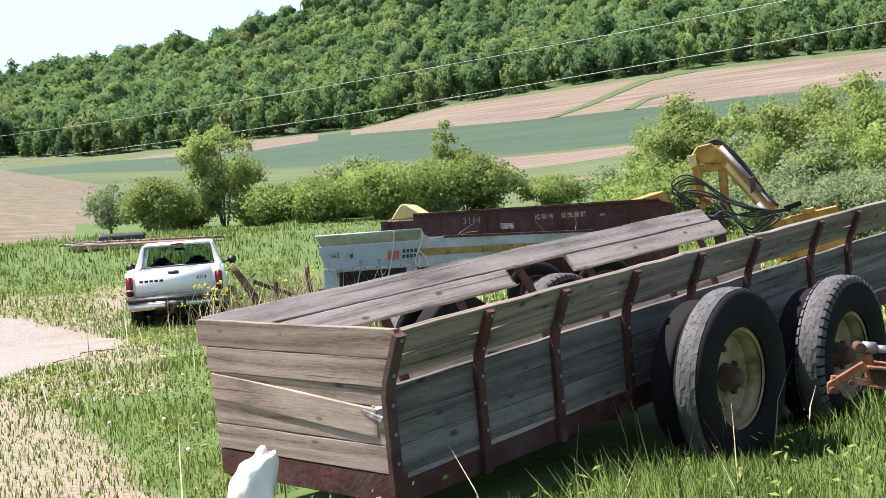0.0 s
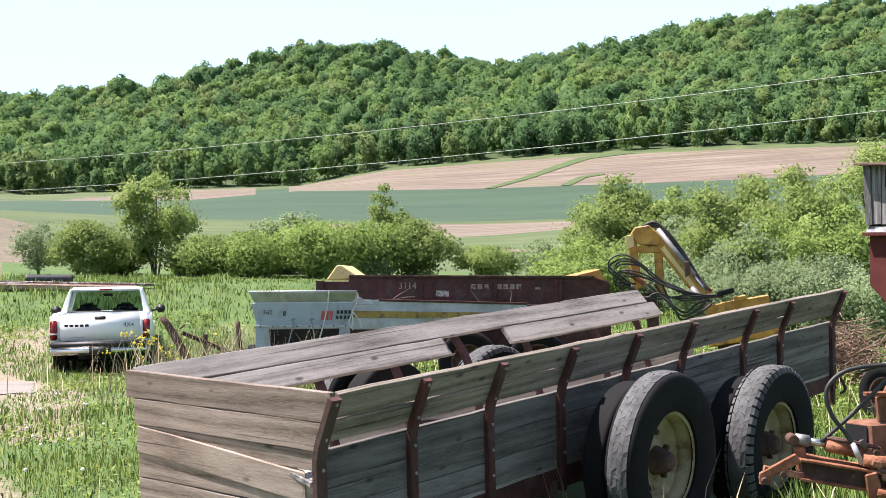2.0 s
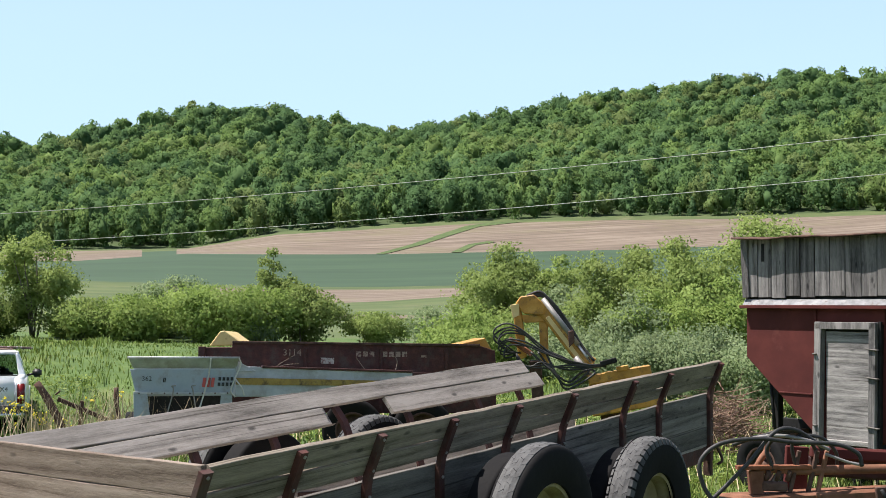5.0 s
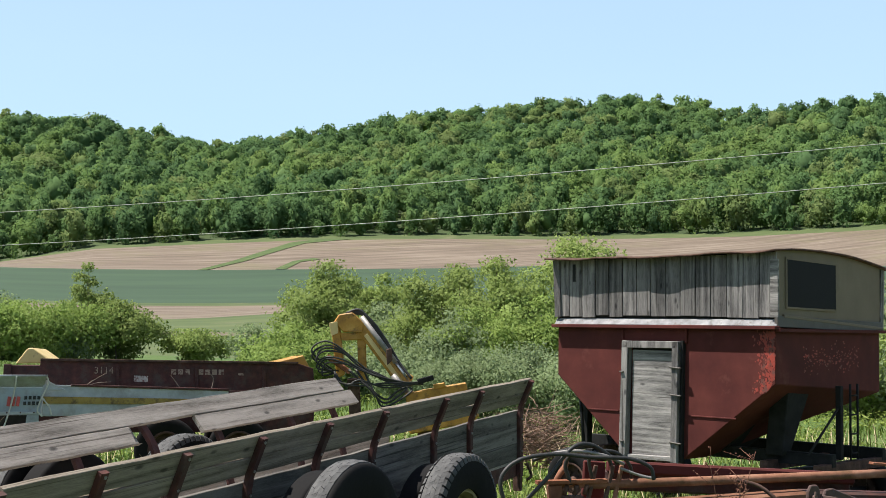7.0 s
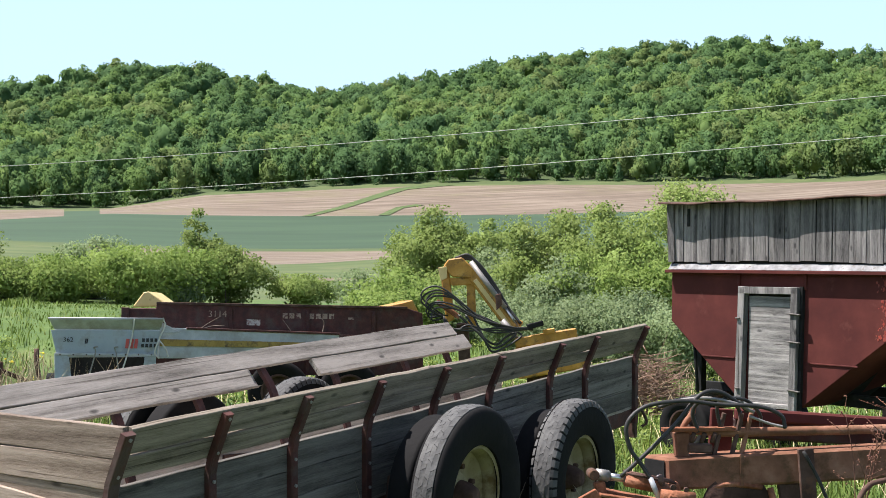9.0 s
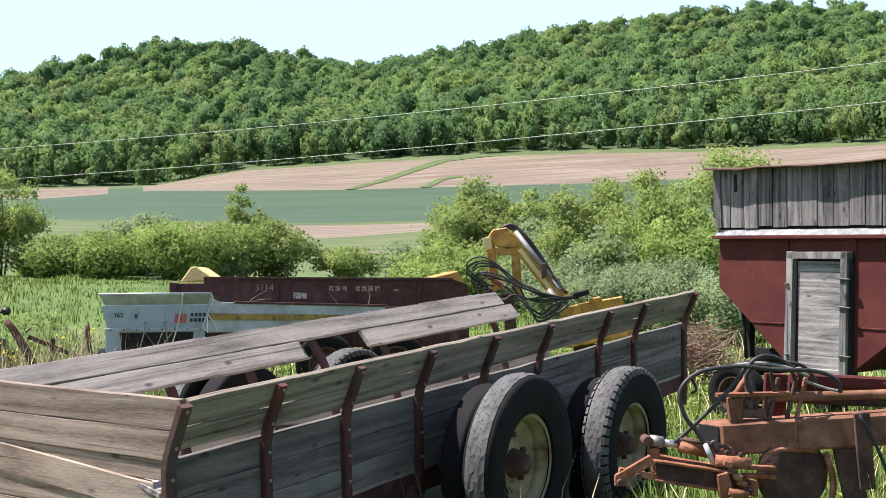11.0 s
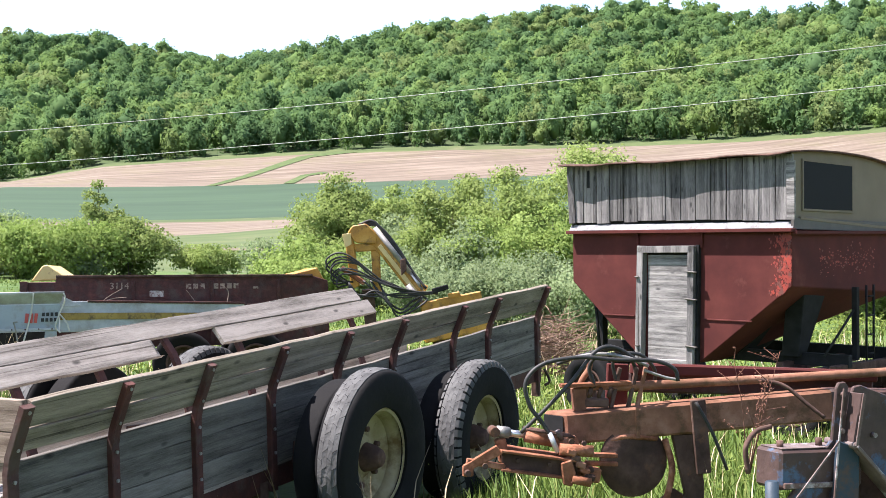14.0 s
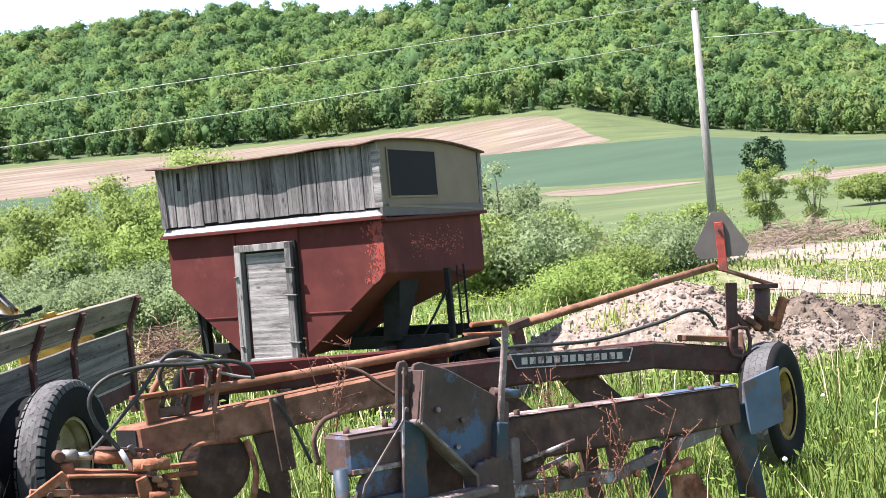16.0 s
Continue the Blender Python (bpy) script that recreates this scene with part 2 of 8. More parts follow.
def blend_by_wear(m, colours):
    """Mixes dry litter into a material where the ground's wear is high, with a ragged edge."""
    n, l = m.node_tree.nodes, m.node_tree.links
    b = n["Principled BSDF"]
    old = b.inputs["Base Color"].links[0].from_socket
    tc, at, big, small = n.new("ShaderNodeTexCoord"), n.new("ShaderNodeAttribute"), n.new("ShaderNodeTexNoise"), n.new("ShaderNodeTexNoise")
    at.attribute_name = "wear"
    big.inputs["Scale"].default_value, big.inputs["Detail"].default_value, big.inputs["Roughness"].default_value = 1.6, 9, 0.75
    small.inputs["Scale"].default_value, small.inputs["Detail"].default_value, small.inputs["Roughness"].default_value = 30.0, 8, 0.75
    sm = n.new("ShaderNodeMath")
    sm.operation = "ADD"
    rp, lr, mx = n.new("ShaderNodeValToRGB"), n.new("ShaderNodeValToRGB"), n.new("ShaderNodeMix")
    rp.color_ramp.elements[0].position, rp.color_ramp.elements[1].position = 0.80, 1.0
    e = lr.color_ramp.elements
    e.new(0.5)
    for i, c in enumerate(colours):
        e[i].position, e[i].color = (0.3, 0.48, 0.68)[i], rgba(c)
    mx.data_type = "RGBA"
    for node in (big, small):
        l.new(tc.outputs["Object"], node.inputs["Vector"])
    l.new(at.outputs["Fac"], sm.inputs[0])
    l.new(big.outputs["Fac"], sm.inputs[1])
    l.new(sm.outputs[0], rp.inputs["Fac"])
    l.new(small.outputs["Fac"], lr.inputs["Fac"])
    l.new(rp.outputs["Color"], mx.inputs["Factor"])
    l.new(old, mx.inputs["A"])
    l.new(lr.outputs["Color"], mx.inputs["B"])
    l.new(mx.outputs["Result"], b.inputs["Base Color"])


blend_by_wear(M_GRASS, [(0.09, 0.075, 0.045), (0.20, 0.165, 0.11), (0.33, 0.285, 0.21)])
M_STRIP = surface("rank_grass_strip", [(0.042, 0.072, 0.020), (0.066, 0.10, 0.028), (0.10, 0.135, 0.045)], 0.5, rough=1.0, bump=0.4, bump_scale=2)
# foliage
M_WOODS = surface("spring_leaves", [(0.106, 0.168, 0.060), (0.148, 0.228, 0.081), (0.195, 0.274, 0.106)], 0.25, rough=0.9, bump=0.0, translucent=0.45, spec=0.1,
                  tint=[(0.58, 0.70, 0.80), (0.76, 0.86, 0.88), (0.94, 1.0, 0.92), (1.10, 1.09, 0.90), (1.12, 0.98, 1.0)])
M_BUSH = surface("willow_leaves", [(0.155, 0.22, 0.055), (0.225, 0.295, 0.085), (0.295, 0.36, 0.12)], 1.2, rough=0.8, bump=0.0, translucent=0.42, vary=0.12, spec=0.2)
M_BUSH_SILVER = surface("silvery_leaves", [(0.15, 0.21, 0.095), (0.22, 0.285, 0.14), (0.28, 0.345, 0.185)], 1.5, rough=0.8, bump=0.0, translucent=0.42, vary=0.1, spec=0.2)
M_BUSH_BRIGHT = surface("fresh_leaves", [(0.165, 0.245, 0.055), (0.235, 0.325, 0.085), (0.305, 0.385, 0.12)], 1.5, rough=0.8, bump=0.0, translucent=0.42, vary=0.1, spec=0.2)
M_CONIFER = surface("dark_needles", [(0.045, 0.085, 0.04), (0.07, 0.12, 0.055)], 1.5, rough=0.9, bump=0.0, spec=0.2)
M_BLADE = surface("grass_blades", [(0.066, 0.118, 0.022), (0.102, 0.162, 0.033), (0.150, 0.212, 0.054)], 1.1, rough=0.7, bump=0.0, translucent=0.3, spec=0.25,
                  tint=[(0.75, 0.85, 0.8), (1.0, 1.0, 1.0), (1.2, 1.08, 0.95), (1.65, 1.15, 1.5)])
M_WEED = surface("weed_leaves", [(0.07, 0.16, 0.02), (0.13, 0.24, 0.03)], 3, rough=0.6, bump=0.0, translucent=0.3, spec=0.3)
M_LEAF = surface("small_meadow_leaves", [(0.135, 0.20, 0.036), (0.215, 0.28, 0.058), (0.32, 0.37, 0.10)], 0.9, rough=0.6, bump=0.0, translucent=0.35, spec=0.3)
M_STRAW = surface("dry_stems", [(0.34, 0.27, 0.16), (0.50, 0.42, 0.28)], 6, rough=0.9, bump=0.0)
M_BARK = surface("grey_bark", [(0.10, 0.085, 0.065), (0.19, 0.165, 0.135)], 6, (4, 4, 1), rough=0.95, bump=0.6)
M_TWIG = surface("dead_twigs", [(0.20, 0.145, 0.11), (0.33, 0.26, 0.20)], 8, rough=0.95, bump=0.2, vary=0.2)
M_BRUSH = surface("cut_brown_brush", [(0.13, 0.08, 0.055), (0.24, 0.155, 0.11), (0.37, 0.27, 0.20)], 9, rough=0.95, bump=0.2, vary=0.2)
M_REDWEED = surface("dry_dock_weed", [(0.13, 0.055, 0.035), (0.22, 0.10, 0.065)], 8, rough=0.9, bump=0.0)
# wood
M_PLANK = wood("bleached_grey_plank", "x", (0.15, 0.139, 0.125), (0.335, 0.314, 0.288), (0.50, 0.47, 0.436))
# near-side planks hold that side's shade in their colour, darker than the far ones
M_PLANK_NEAR = wood("shaded_weathered_plank", "x", (0.062, 0.06, 0.056), (0.14, 0.134, 0.124), (0.225, 0.217, 0.203))
M_PLANK_TAN = wood("shaded_tan_weathered_plank", "x", (0.082, 0.071, 0.057), (0.175, 0.154, 0.127), (0.27, 0.241, 0.205))
M_PLANK_ACROSS = wood("brown_weathered_plank", "y", (0.115, 0.088, 0.070), (0.25, 0.206, 0.172), (0.37, 0.316, 0.272))
M_PLANK_UP = wood("grey_upright_plank", "z", (0.038, 0.038, 0.04), (0.128, 0.128, 0.132), (0.24, 0.24, 0.242))
M_OLDBEAM = surface("sun_bleached_reddish_wood", [(0.24, 0.14, 0.095), (0.36, 0.24, 0.175), (0.46, 0.34, 0.27)], 5, (0.4, 4, 4), stain=(0.20, 0.15, 0.12), stain_scale=2.0, stain_at=(0.55, 0.7), rough=0.9, bump=0.3)
M_PLY = wood("weathered_plywood", "x", (0.07, 0.07, 0.073), (0.235, 0.235, 0.238), (0.44, 0.44, 0.44), 1.2)
M_FRAME = wood("grey_frame_plank", "z", (0.06, 0.06, 0.062), (0.165, 0.165, 0.168), (0.28, 0.28, 0.28))
M_TANPLY = surface("tan_painted_board", [(0.17, 0.135, 0.094), (0.215, 0.176, 0.126)], 2.5, stain=(0.14, 0.115, 0.085), stain_scale=1.3, stain_at=(0.6, 0.8), rough=0.85, bump=0.1)
M_POLE = surface("pole_wood", [(0.17, 0.162, 0.148), (0.31, 0.298, 0.28)], 4, (8, 8, 0.6), rough=0.9, bump=0.4)
# metal and paint
M_REDRUST = surface("rusty_dark_red_steel", [(0.034, 0.0135, 0.012), (0.064, 0.022, 0.018), (0.11, 0.038, 0.029)], 9, stain=(0.07, 0.045, 0.038), stain_scale=4, rough=0.75, bump=0.25, vary=0.1)
M_HOPPER = surface("faded_maroon_paint", [(0.066, 0.018, 0.0165), (0.09, 0.024, 0.021), (0.122, 0.034, 0.028)], 2.2, stain=(0.16, 0.058, 0.046), stain_scale=3.2, stain_at=(0.58, 0.8), rough=0.78, spec=0.15, bump=0.08)
M_HOPPER_WORN = surface("worn_bright_red_paint", [(0.15, 0.035, 0.028), (0.30, 0.045, 0.03), (0.42, 0.06, 0.035)], 7, stain=(0.14, 0.05, 0.04), stain_scale=12, stain_at=(0.5, 0.58), rough=0.6, bump=0.2)
M_PLOW = surface("rust_red_plow_steel", [(0.125, 0.058, 0.036), (0.245, 0.118, 0.075), (0.40, 0.225, 0.155)], 5, stain=(0.125, 0.07, 0.04), stain_scale=9, stain_at=(0.5, 0.64), rough=0.85, bump=0.3, vary=0.08, spec=0.12)
M_RUST = surface("orange_rust", [(0.14, 0.055, 0.03), (0.29, 0.12, 0.068), (0.44, 0.225, 0.15)], 10, stain=(0.13, 0.05, 0.03), stain_scale=9, rough=0.9, bump=0.4, vary=0.12, spec=0.12)
M_DARKRUST = surface("dark_rust", [(0.042, 0.027, 0.022), (0.09, 0.054, 0.043), (0.16, 0.10, 0.08)], 7, stain=(0.20, 0.10, 0.06), stain_scale=5, stain_at=(0.6, 0.72), rough=0.85, bump=0.35, vary=0.1, spec=0.12)
M_BLUERUST = surface("worn_blue_paint_over_rust", [(0.04, 0.024, 0.021), (0.07, 0.041, 0.035), (0.12, 0.072, 0.062)], 5, stain=(0.062, 0.10, 0.165), stain_scale=4.0, stain_at=(0.545, 0.60), rough=0.65, bump=0.25)
M_BLUE = surface("faded_blue_paint", [(0.05, 0.078, 0.125), (0.07, 0.102, 0.158), (0.10, 0.135, 0.195)], 4, stain=(0.11, 0.075, 0.068), stain_scale=6, stain_at=(0.54, 0.62), rough=0.55, bump=0.15)
M_WORN = surface("worn_brown_grey_steel", [(0.085, 0.058, 0.053), (0.15, 0.11, 0.102), (0.23, 0.18, 0.17)], 8, stain=(0.38, 0.37, 0.38), stain_scale=10, stain_at=(0.56, 0.64), rough=0.65, bump=0.3)
M_TEAL = surface("faded_teal_paint", [(0.018, 0.034, 0.052), (0.03, 0.052, 0.075)], 4, stain=(0.08, 0.05, 0.042), stain_scale=6, stain_at=(0.5, 0.6), rough=0.6, bump=0.15)
M_PALEPAINT = surface("flaking_pale_paint", [(0.30, 0.27, 0.27), (0.46, 0.43, 0.43)], 6, stain=(0.13, 0.08, 0.068), stain_scale=7, stain_at=(0.40, 0.50), rough=0.7, bump=0.25)
M_LEDGE = surface("chalky_grey_paint", [(0.13, 0.13, 0.135), (0.24, 0.24, 0.245), (0.36, 0.36, 0.365)], 9, stain=(0.14, 0.12, 0.11), stain_scale=14, stain_at=(0.55, 0.64), rough=0.8, bump=0.2)
M_GALV = surface("dull_galvanised_sheet", [(0.34, 0.36, 0.38), (0.43, 0.45, 0.47), (0.52, 0.54, 0.56)], 5, stain=(0.30, 0.29, 0.27), stain_scale=2, rough=0.5, metal=0.35, bump=0.06)
M_GREYBLUE = surface("grey_blue_paint", [(0.30, 0.35, 0.40), (0.38, 0.43, 0.48)], 3, stain=(0.26, 0.26, 0.25), stain_scale=3, rough=0.55, bump=0.06)
M_YELLOW = surface("machine_yellow_paint", [(0.32, 0.155, 0.024), (0.47, 0.235, 0.034), (0.58, 0.33, 0.07)], 6, stain=(0.13, 0.075, 0.03), stain_scale=7, stain_at=(0.52, 0.68), rough=0.5, bump=0.08, vary=0.06)
M_PALEYELLOW = surface("pale_yellow_paint", [(0.60, 0.44, 0.17), (0.70, 0.55, 0.26)], 3, stain=(0.30, 0.17, 0.08), stain_scale=5, stain_at=(0.6, 0.72), rough=0.6, bump=0.08)
M_OLDYELLOW = surface("grimy_yellow_rim", [(0.20, 0.13, 0.04), (0.32, 0.21, 0.05), (0.40, 0.28, 0.08)], 5, stain=(0.10, 0.065, 0.035), stain_scale=8, stain_at=(0.5, 0.65), rough=0.7, bump=0.15)
M_HOSE = surface("black_rubber_hose", [(0.018, 0.018, 0.018), (0.045, 0.043, 0.04)], 10, rough=0.55, bump=0.15)
M_TYRE = surface("dusty_black_tyre", [(0.008, 0.008, 0.009), (0.014, 0.0135, 0.0135)], 7, stain=(0.024, 0.023, 0.021), stain_scale=3, stain_at=(0.55, 0.8), rough=0.85, bump=0.15, spec=0.15)
M_TREAD = surface("worn_grey_tread", [(0.06, 0.06, 0.06), (0.085, 0.085, 0.085), (0.12, 0.12, 0.118)], 9, stain=(0.05, 0.05, 0.05), stain_scale=6, rough=0.85, bump=0.3)
M_RIM = surface("dirty_cream_rim", [(0.21, 0.17, 0.08), (0.33, 0.275, 0.15), (0.44, 0.385, 0.26)], 4, stain=(0.15, 0.095, 0.035), stain_scale=6, stain_at=(0.48, 0.66), rough=0.7, bump=0.15)
M_STEEL = surface("bright_steel", [(0.45, 0.45, 0.46), (0.62, 0.62, 0.63)], 9, rough=0.3, metal=0.9, bump=0.05)
M_DULLSTEEL = surface("dull_steel", [(0.22, 0.21, 0.20), (0.36, 0.34, 0.32)], 9, rough=0.55, metal=0.5, bump=0.15)
# also colours chutes, gaps and the beam's mouth, where black stands for shade
M_BLACK = surface("black_paint_and_shade", [(0.012, 0.012, 0.012), (0.03, 0.03, 0.03)], 8, rough=0.75, bump=0.05, spec=0.12)
M_BLACKPL = surface("black_plastic", [(0.02, 0.02, 0.021), (0.035, 0.035, 0.036)], 8, rough=0.5, bump=0.05)
M_WHITE = surface("white_car_paint", [(0.74, 0.75, 0.77), (0.82, 0.83, 0.84)], 2, rough=0.3, rough_var=0.05, bump=0.0, spec=0.5)
M_CHROME = surface("dull_chrome", [(0.60, 0.60, 0.60), (0.75, 0.75, 0.75)], 4, rough=0.2, metal=1.0, bump=0.02)
M_REDLENS = surface("red_lens", [(0.13, 0.010, 0.010), (0.20, 0.014, 0.013)], 9, rough=0.2, bump=0.0)
M_WHITELENS = surface("pale_lens", [(0.55, 0.5, 0.48), (0.65, 0.6, 0.58)], 9, rough=0.2, bump=0.0)
M_DARKGLASS = surface("dusty_dark_screen", [(0.008, 0.009, 0.010), (0.014, 0.015, 0.017)], 3, rough=0.7, bump=0.0, spec=0.15)
M_SEAT = surface("dark_seat_cloth", [(0.02, 0.02, 0.022), (0.035, 0.035, 0.038)], 20, rough=0.9, bump=0.1)
M_PRINT_BLACK = surface("black_print", [(0.02, 0.02, 0.022), (0.035, 0.035, 0.037)], 9, rough=0.6, bump=0.0)
M_PRINT_RED = surface("red_print", [(0.45, 0.07, 0.06), (0.55, 0.11, 0.09)], 9, rough=0.6, bump=0.0)
M_PRINT_PALE = surface("pale_print", [(0.42, 0.38, 0.34), (0.55, 0.5, 0.45)], 9, stain=(0.16, 0.06, 0.05), stain_scale=14, stain_at=(0.5, 0.6), rough=0.7, bump=0.0)
M_PRINT_TAN = surface("faded_tan_print", [(0.28, 0.20, 0.15), (0.36, 0.27, 0.21)], 9, stain=(0.10, 0.04, 0.035), stain_scale=12, stain_at=(0.5, 0.58), rough=0.7, bump=0.0)
M_ROPE = surface("pale_rope", [(0.50, 0.48, 0.44), (0.62, 0.60, 0.56)], 20, rough=0.9, bump=0.2)
M_SIGNBACK = surface("dull_dark_sheet", [(0.07, 0.062, 0.056), (0.11, 0.10, 0.09)], 6, stain=(0.14, 0.09, 0.06), stain_scale=5, stain_at=(0.6, 0.8), rough=0.6, bump=0.05)
M_WIRE = surface("aluminium_wire", [(0.24, 0.26, 0.22), (0.32, 0.34, 0.29)], 5, rough=0.55, metal=0.3, bump=0.0)
M_BAG = surface("white_plastic", [(0.72, 0.72, 0.70), (0.82, 0.82, 0.80)], 6, rough=0.5, bump=0.4)
M_PETAL = surface("yellow_petals", [(0.75, 0.60, 0.02), (0.85, 0.72, 0.06)], 9, rough=0.7, bump=0.0)
M_FLUFF = surface("white_seed_heads", [(0.70, 0.70, 0.66), (0.80, 0.80, 0.76)], 9, rough=0.9, bump=0.0)
glass = bpy.data.materials.new("clear_glass")
glass.use_nodes = True
_g = glass.node_tree.nodes["Principled BSDF"]
_g.inputs["Transmission Weight"].default_value, _g.inputs["Roughness"].default_value, _g.inputs["IOR"].default_value = 1.0, 0.02, 1.1
_g.inputs["Base Color"].default_value = (0.42, 0.50, 0.46, 1)


# ---- mesh helpers ----
def link_mesh(name, bm, material):
    me = bpy.data.meshes.new(name)
    bm.to_mesh(me)
    bm.free()
    for m in material if isinstance(material, (list, tuple)) else [material]:
        me.materials.append(m)
    return new(name, me)


def part(name, bm, material, parent, label=""):
    ob = link_mesh(name, bm, material)
    ob.parent = parent
    return tagged(ob, label)


def thing(name, m, label, category, group=""):
    ob = new(name)
    ob.empty_display_size = 0.2
    ob.matrix_world = m
    return tagged(ob, label, category, group)


def arrays_mesh(name, V, F, material, smooth=False, tints=None, normals=None):
    """A mesh from numpy arrays: V (n, 3), F (m, 3); normals: the leaf mass's own rounding, by vertex."""
    me = bpy.data.meshes.new(name)
    V, F = np.asarray(V, np.float32), np.asarray(F, np.int32)
    me.vertices.add(len(V))
    me.vertices.foreach_set("co", V.ravel())
    me.loops.add(F.size)
    me.loops.foreach_set("vertex_index", F.ravel())
    me.polygons.add(len(F))
    me.polygons.foreach_set("loop_start", np.arange(0, F.size, F.shape[1], dtype=np.int32))
    me.polygons.foreach_set("loop_total", np.full(len(F), F.shape[1], np.int32))
    me.polygons.foreach_set("use_smooth", np.full(len(F), smooth))
    if tints is not None:
        at = me.attributes.new("tint", "FLOAT", "POINT")
        at.data.foreach_set("value", np.asarray(tints, np.float32))
    me.materials.append(material)
    me.update(calc_edges=True)
    if normals is not None:
        N = np.asarray(normals, np.float32)
        me.polygons.foreach_set("use_smooth", np.ones(len(F), bool))
        me.normals_split_custom_set_from_vertices((N / (np.linalg.norm(N, axis=1)[:, None] + 1e-9)).tolist())
    return new(name, me)


def frame_of(p, q, up=(0, 0, 1)):
    """A pose at p whose x axis runs to q."""
    p, q, up = Vector(p), Vector(q), Vector(up)
    x = (q - p).normalized()
    y = up.cross(x)
    if y.length < 1e-4:
        y = Vector((0, 1, 0)).cross(x)
    y.normalize()
    z = x.cross(y)
    m = Matrix((x, y, z)).transposed().to_4x4()
    m.translation = p
    return m, (q - p).length


def bar(p, q, w, h, bev=0.004, up=(0, 0, 1), bm=None):
    """A square bar from p to q, w wide and h high, with bevelled edges."""
    one = bmesh.new()
    m, length = frame_of(p, q, up)
    bmesh.ops.create_cube(one, size=1, matrix=Matrix.Translation((length / 2, 0, 0)) @ Matrix.Diagonal((length, w, h, 1)))
    if bev:
        bmesh.ops.bevel(one, geom=one.edges[:], offset=min(bev, w / 3, h / 3), segments=1, affect="EDGES")
    bmesh.ops.transform(one, matrix=m, verts=one.verts)
    return join(bm, one)


def join(bm, one):
    if bm is None:
        return one
    me = bpy.data.meshes.new("tmp")
    one.to_mesh(me)
    one.free()
    bm.from_mesh(me)
    bpy.data.meshes.remove(me)
    return bm


def rod(p, q, r, seg=12, r2=None, bm=None, bev=0.0):
    """A round bar from p to q."""
    one = bmesh.new()
    m, length = frame_of(p, q)
    bmesh.ops.create_cone(one, cap_ends=True, segments=seg, radius1=r, radius2=r if r2 is None else r2, depth=length,
                          matrix=Matrix.Translation((length / 2, 0, 0)) @ pose(0, 0, 0, 0, 90, 0))
    if bev:
        caps = [e for e in one.edges if any(len(f.verts) > 4 for f in e.link_faces)]
        bmesh.ops.bevel(one, geom=caps, offset=bev, segments=2, affect="EDGES")
    for f in one.faces:
        f.smooth = len(f.verts) == 4
    bmesh.ops.transform(one, matrix=m, verts=one.verts)
    return join(bm, one)


def smooth_line(points, n=6):
    """Points on a Catmull-Rom curve through the given ones."""
    P = [Vector(p) for p in points]
    P = [P[0] * 2 - P[1]] + P + [P[-1] * 2 - P[-2]]
    out = []
    for i in range(1, len(P) - 2):
        for k in range(n):
            t = k / n
            a, b, c, d = P[i - 1 : i + 3]
            out.append(0.5 * (2 * b + (c - a) * t + (2 * a - 5 * b + 4 * c - d) * t * t + (3 * b - a - 3 * c + d) * t ** 3))
    return out + [P[-2]]


def hose(points, r, seg=8, n=6, taper=1.0, bm=None):
    """A tube swept along a smooth curve through the points."""
    line = smooth_line(points, n) if n > 1 else [Vector(p) for p in points]
    one = bmesh.new()
    rings, side = [], None
    for i, p in enumerate(line):
        d = (line[min(i + 1, len(line) - 1)] - line[max(i - 1, 0)]).normalized()
        side = d.orthogonal() if side is None else side - d * side.dot(d)
        side.normalize()
        up = d.cross(side)
        rr = r * (1 + (taper - 1) * i / (len(line) - 1))
        rings.append([one.verts.new(p + (side * math.cos(a) + up * math.sin(a)) * rr) for a in (2 * math.pi * k / seg for k in range(seg))])
    for a, b in zip(rings, rings[1:]):
        for k in range(seg):
            one.faces.new((a[k], a[(k + 1) % seg], b[(k + 1) % seg], b[k])).smooth = True
    one.faces.new(rings[0][::-1])
    one.faces.new(rings[-1])
    return join(bm, one)


def plate(points, normal, thick, bev=0.003, bm=None):
    """A flat plate with the given outline, thick metres along normal."""
    one = bmesh.new()
    nv = Vector(normal).normalized() * thick
    f = one.faces.new([one.verts.new(Vector(p)) for p in points])
    ex = bmesh.ops.extrude_face_region(one, geom=[f])
    bmesh.ops.translate(one, vec=nv, verts=[v for v in ex["geom"] if isinstance(v, bmesh.types.BMVert)])
    bmesh.ops.recalc_face_normals(one, faces=one.faces)
    if bev:
        bmesh.ops.bevel(one, geom=one.edges[:], offset=bev, segments=1, affect="EDGES")
    return join(bm, one)


def lathe(profile, seg=40, m=None, bm=None, smooth=True):
    """A body of revolution about the y axis: profile of (y, radius), an open line."""
    one = bmesh.new()
    rings = []
    for y, r in profile:
        if r < 1e-5:
            rings.append([one.verts.new((0, y, 0))])
        else:
            rings.append([one.verts.new((r * math.cos(2 * math.pi * k / seg), y, r * math.sin(2 * math.pi * k / seg))) for k in range(seg)])
    for a, b in zip(rings, rings[1:]):
        for k in range(seg):
            k2 = (k + 1) % seg
            if len(a) == 1:
                one.faces.new((a[0], b[k], b[k2])).smooth = smooth
            elif len(b) == 1:
                one.faces.new((a[k], b[0], a[k2])).smooth = smooth
            else:
                one.faces.new((a[k], b[k], b[k2], a[k2])).smooth = smooth
    bmesh.ops.recalc_face_normals(one, faces=one.faces)
    if m is not None:
        bmesh.ops.transform(one, matrix=m, verts=one.verts)
    return join(bm, one)


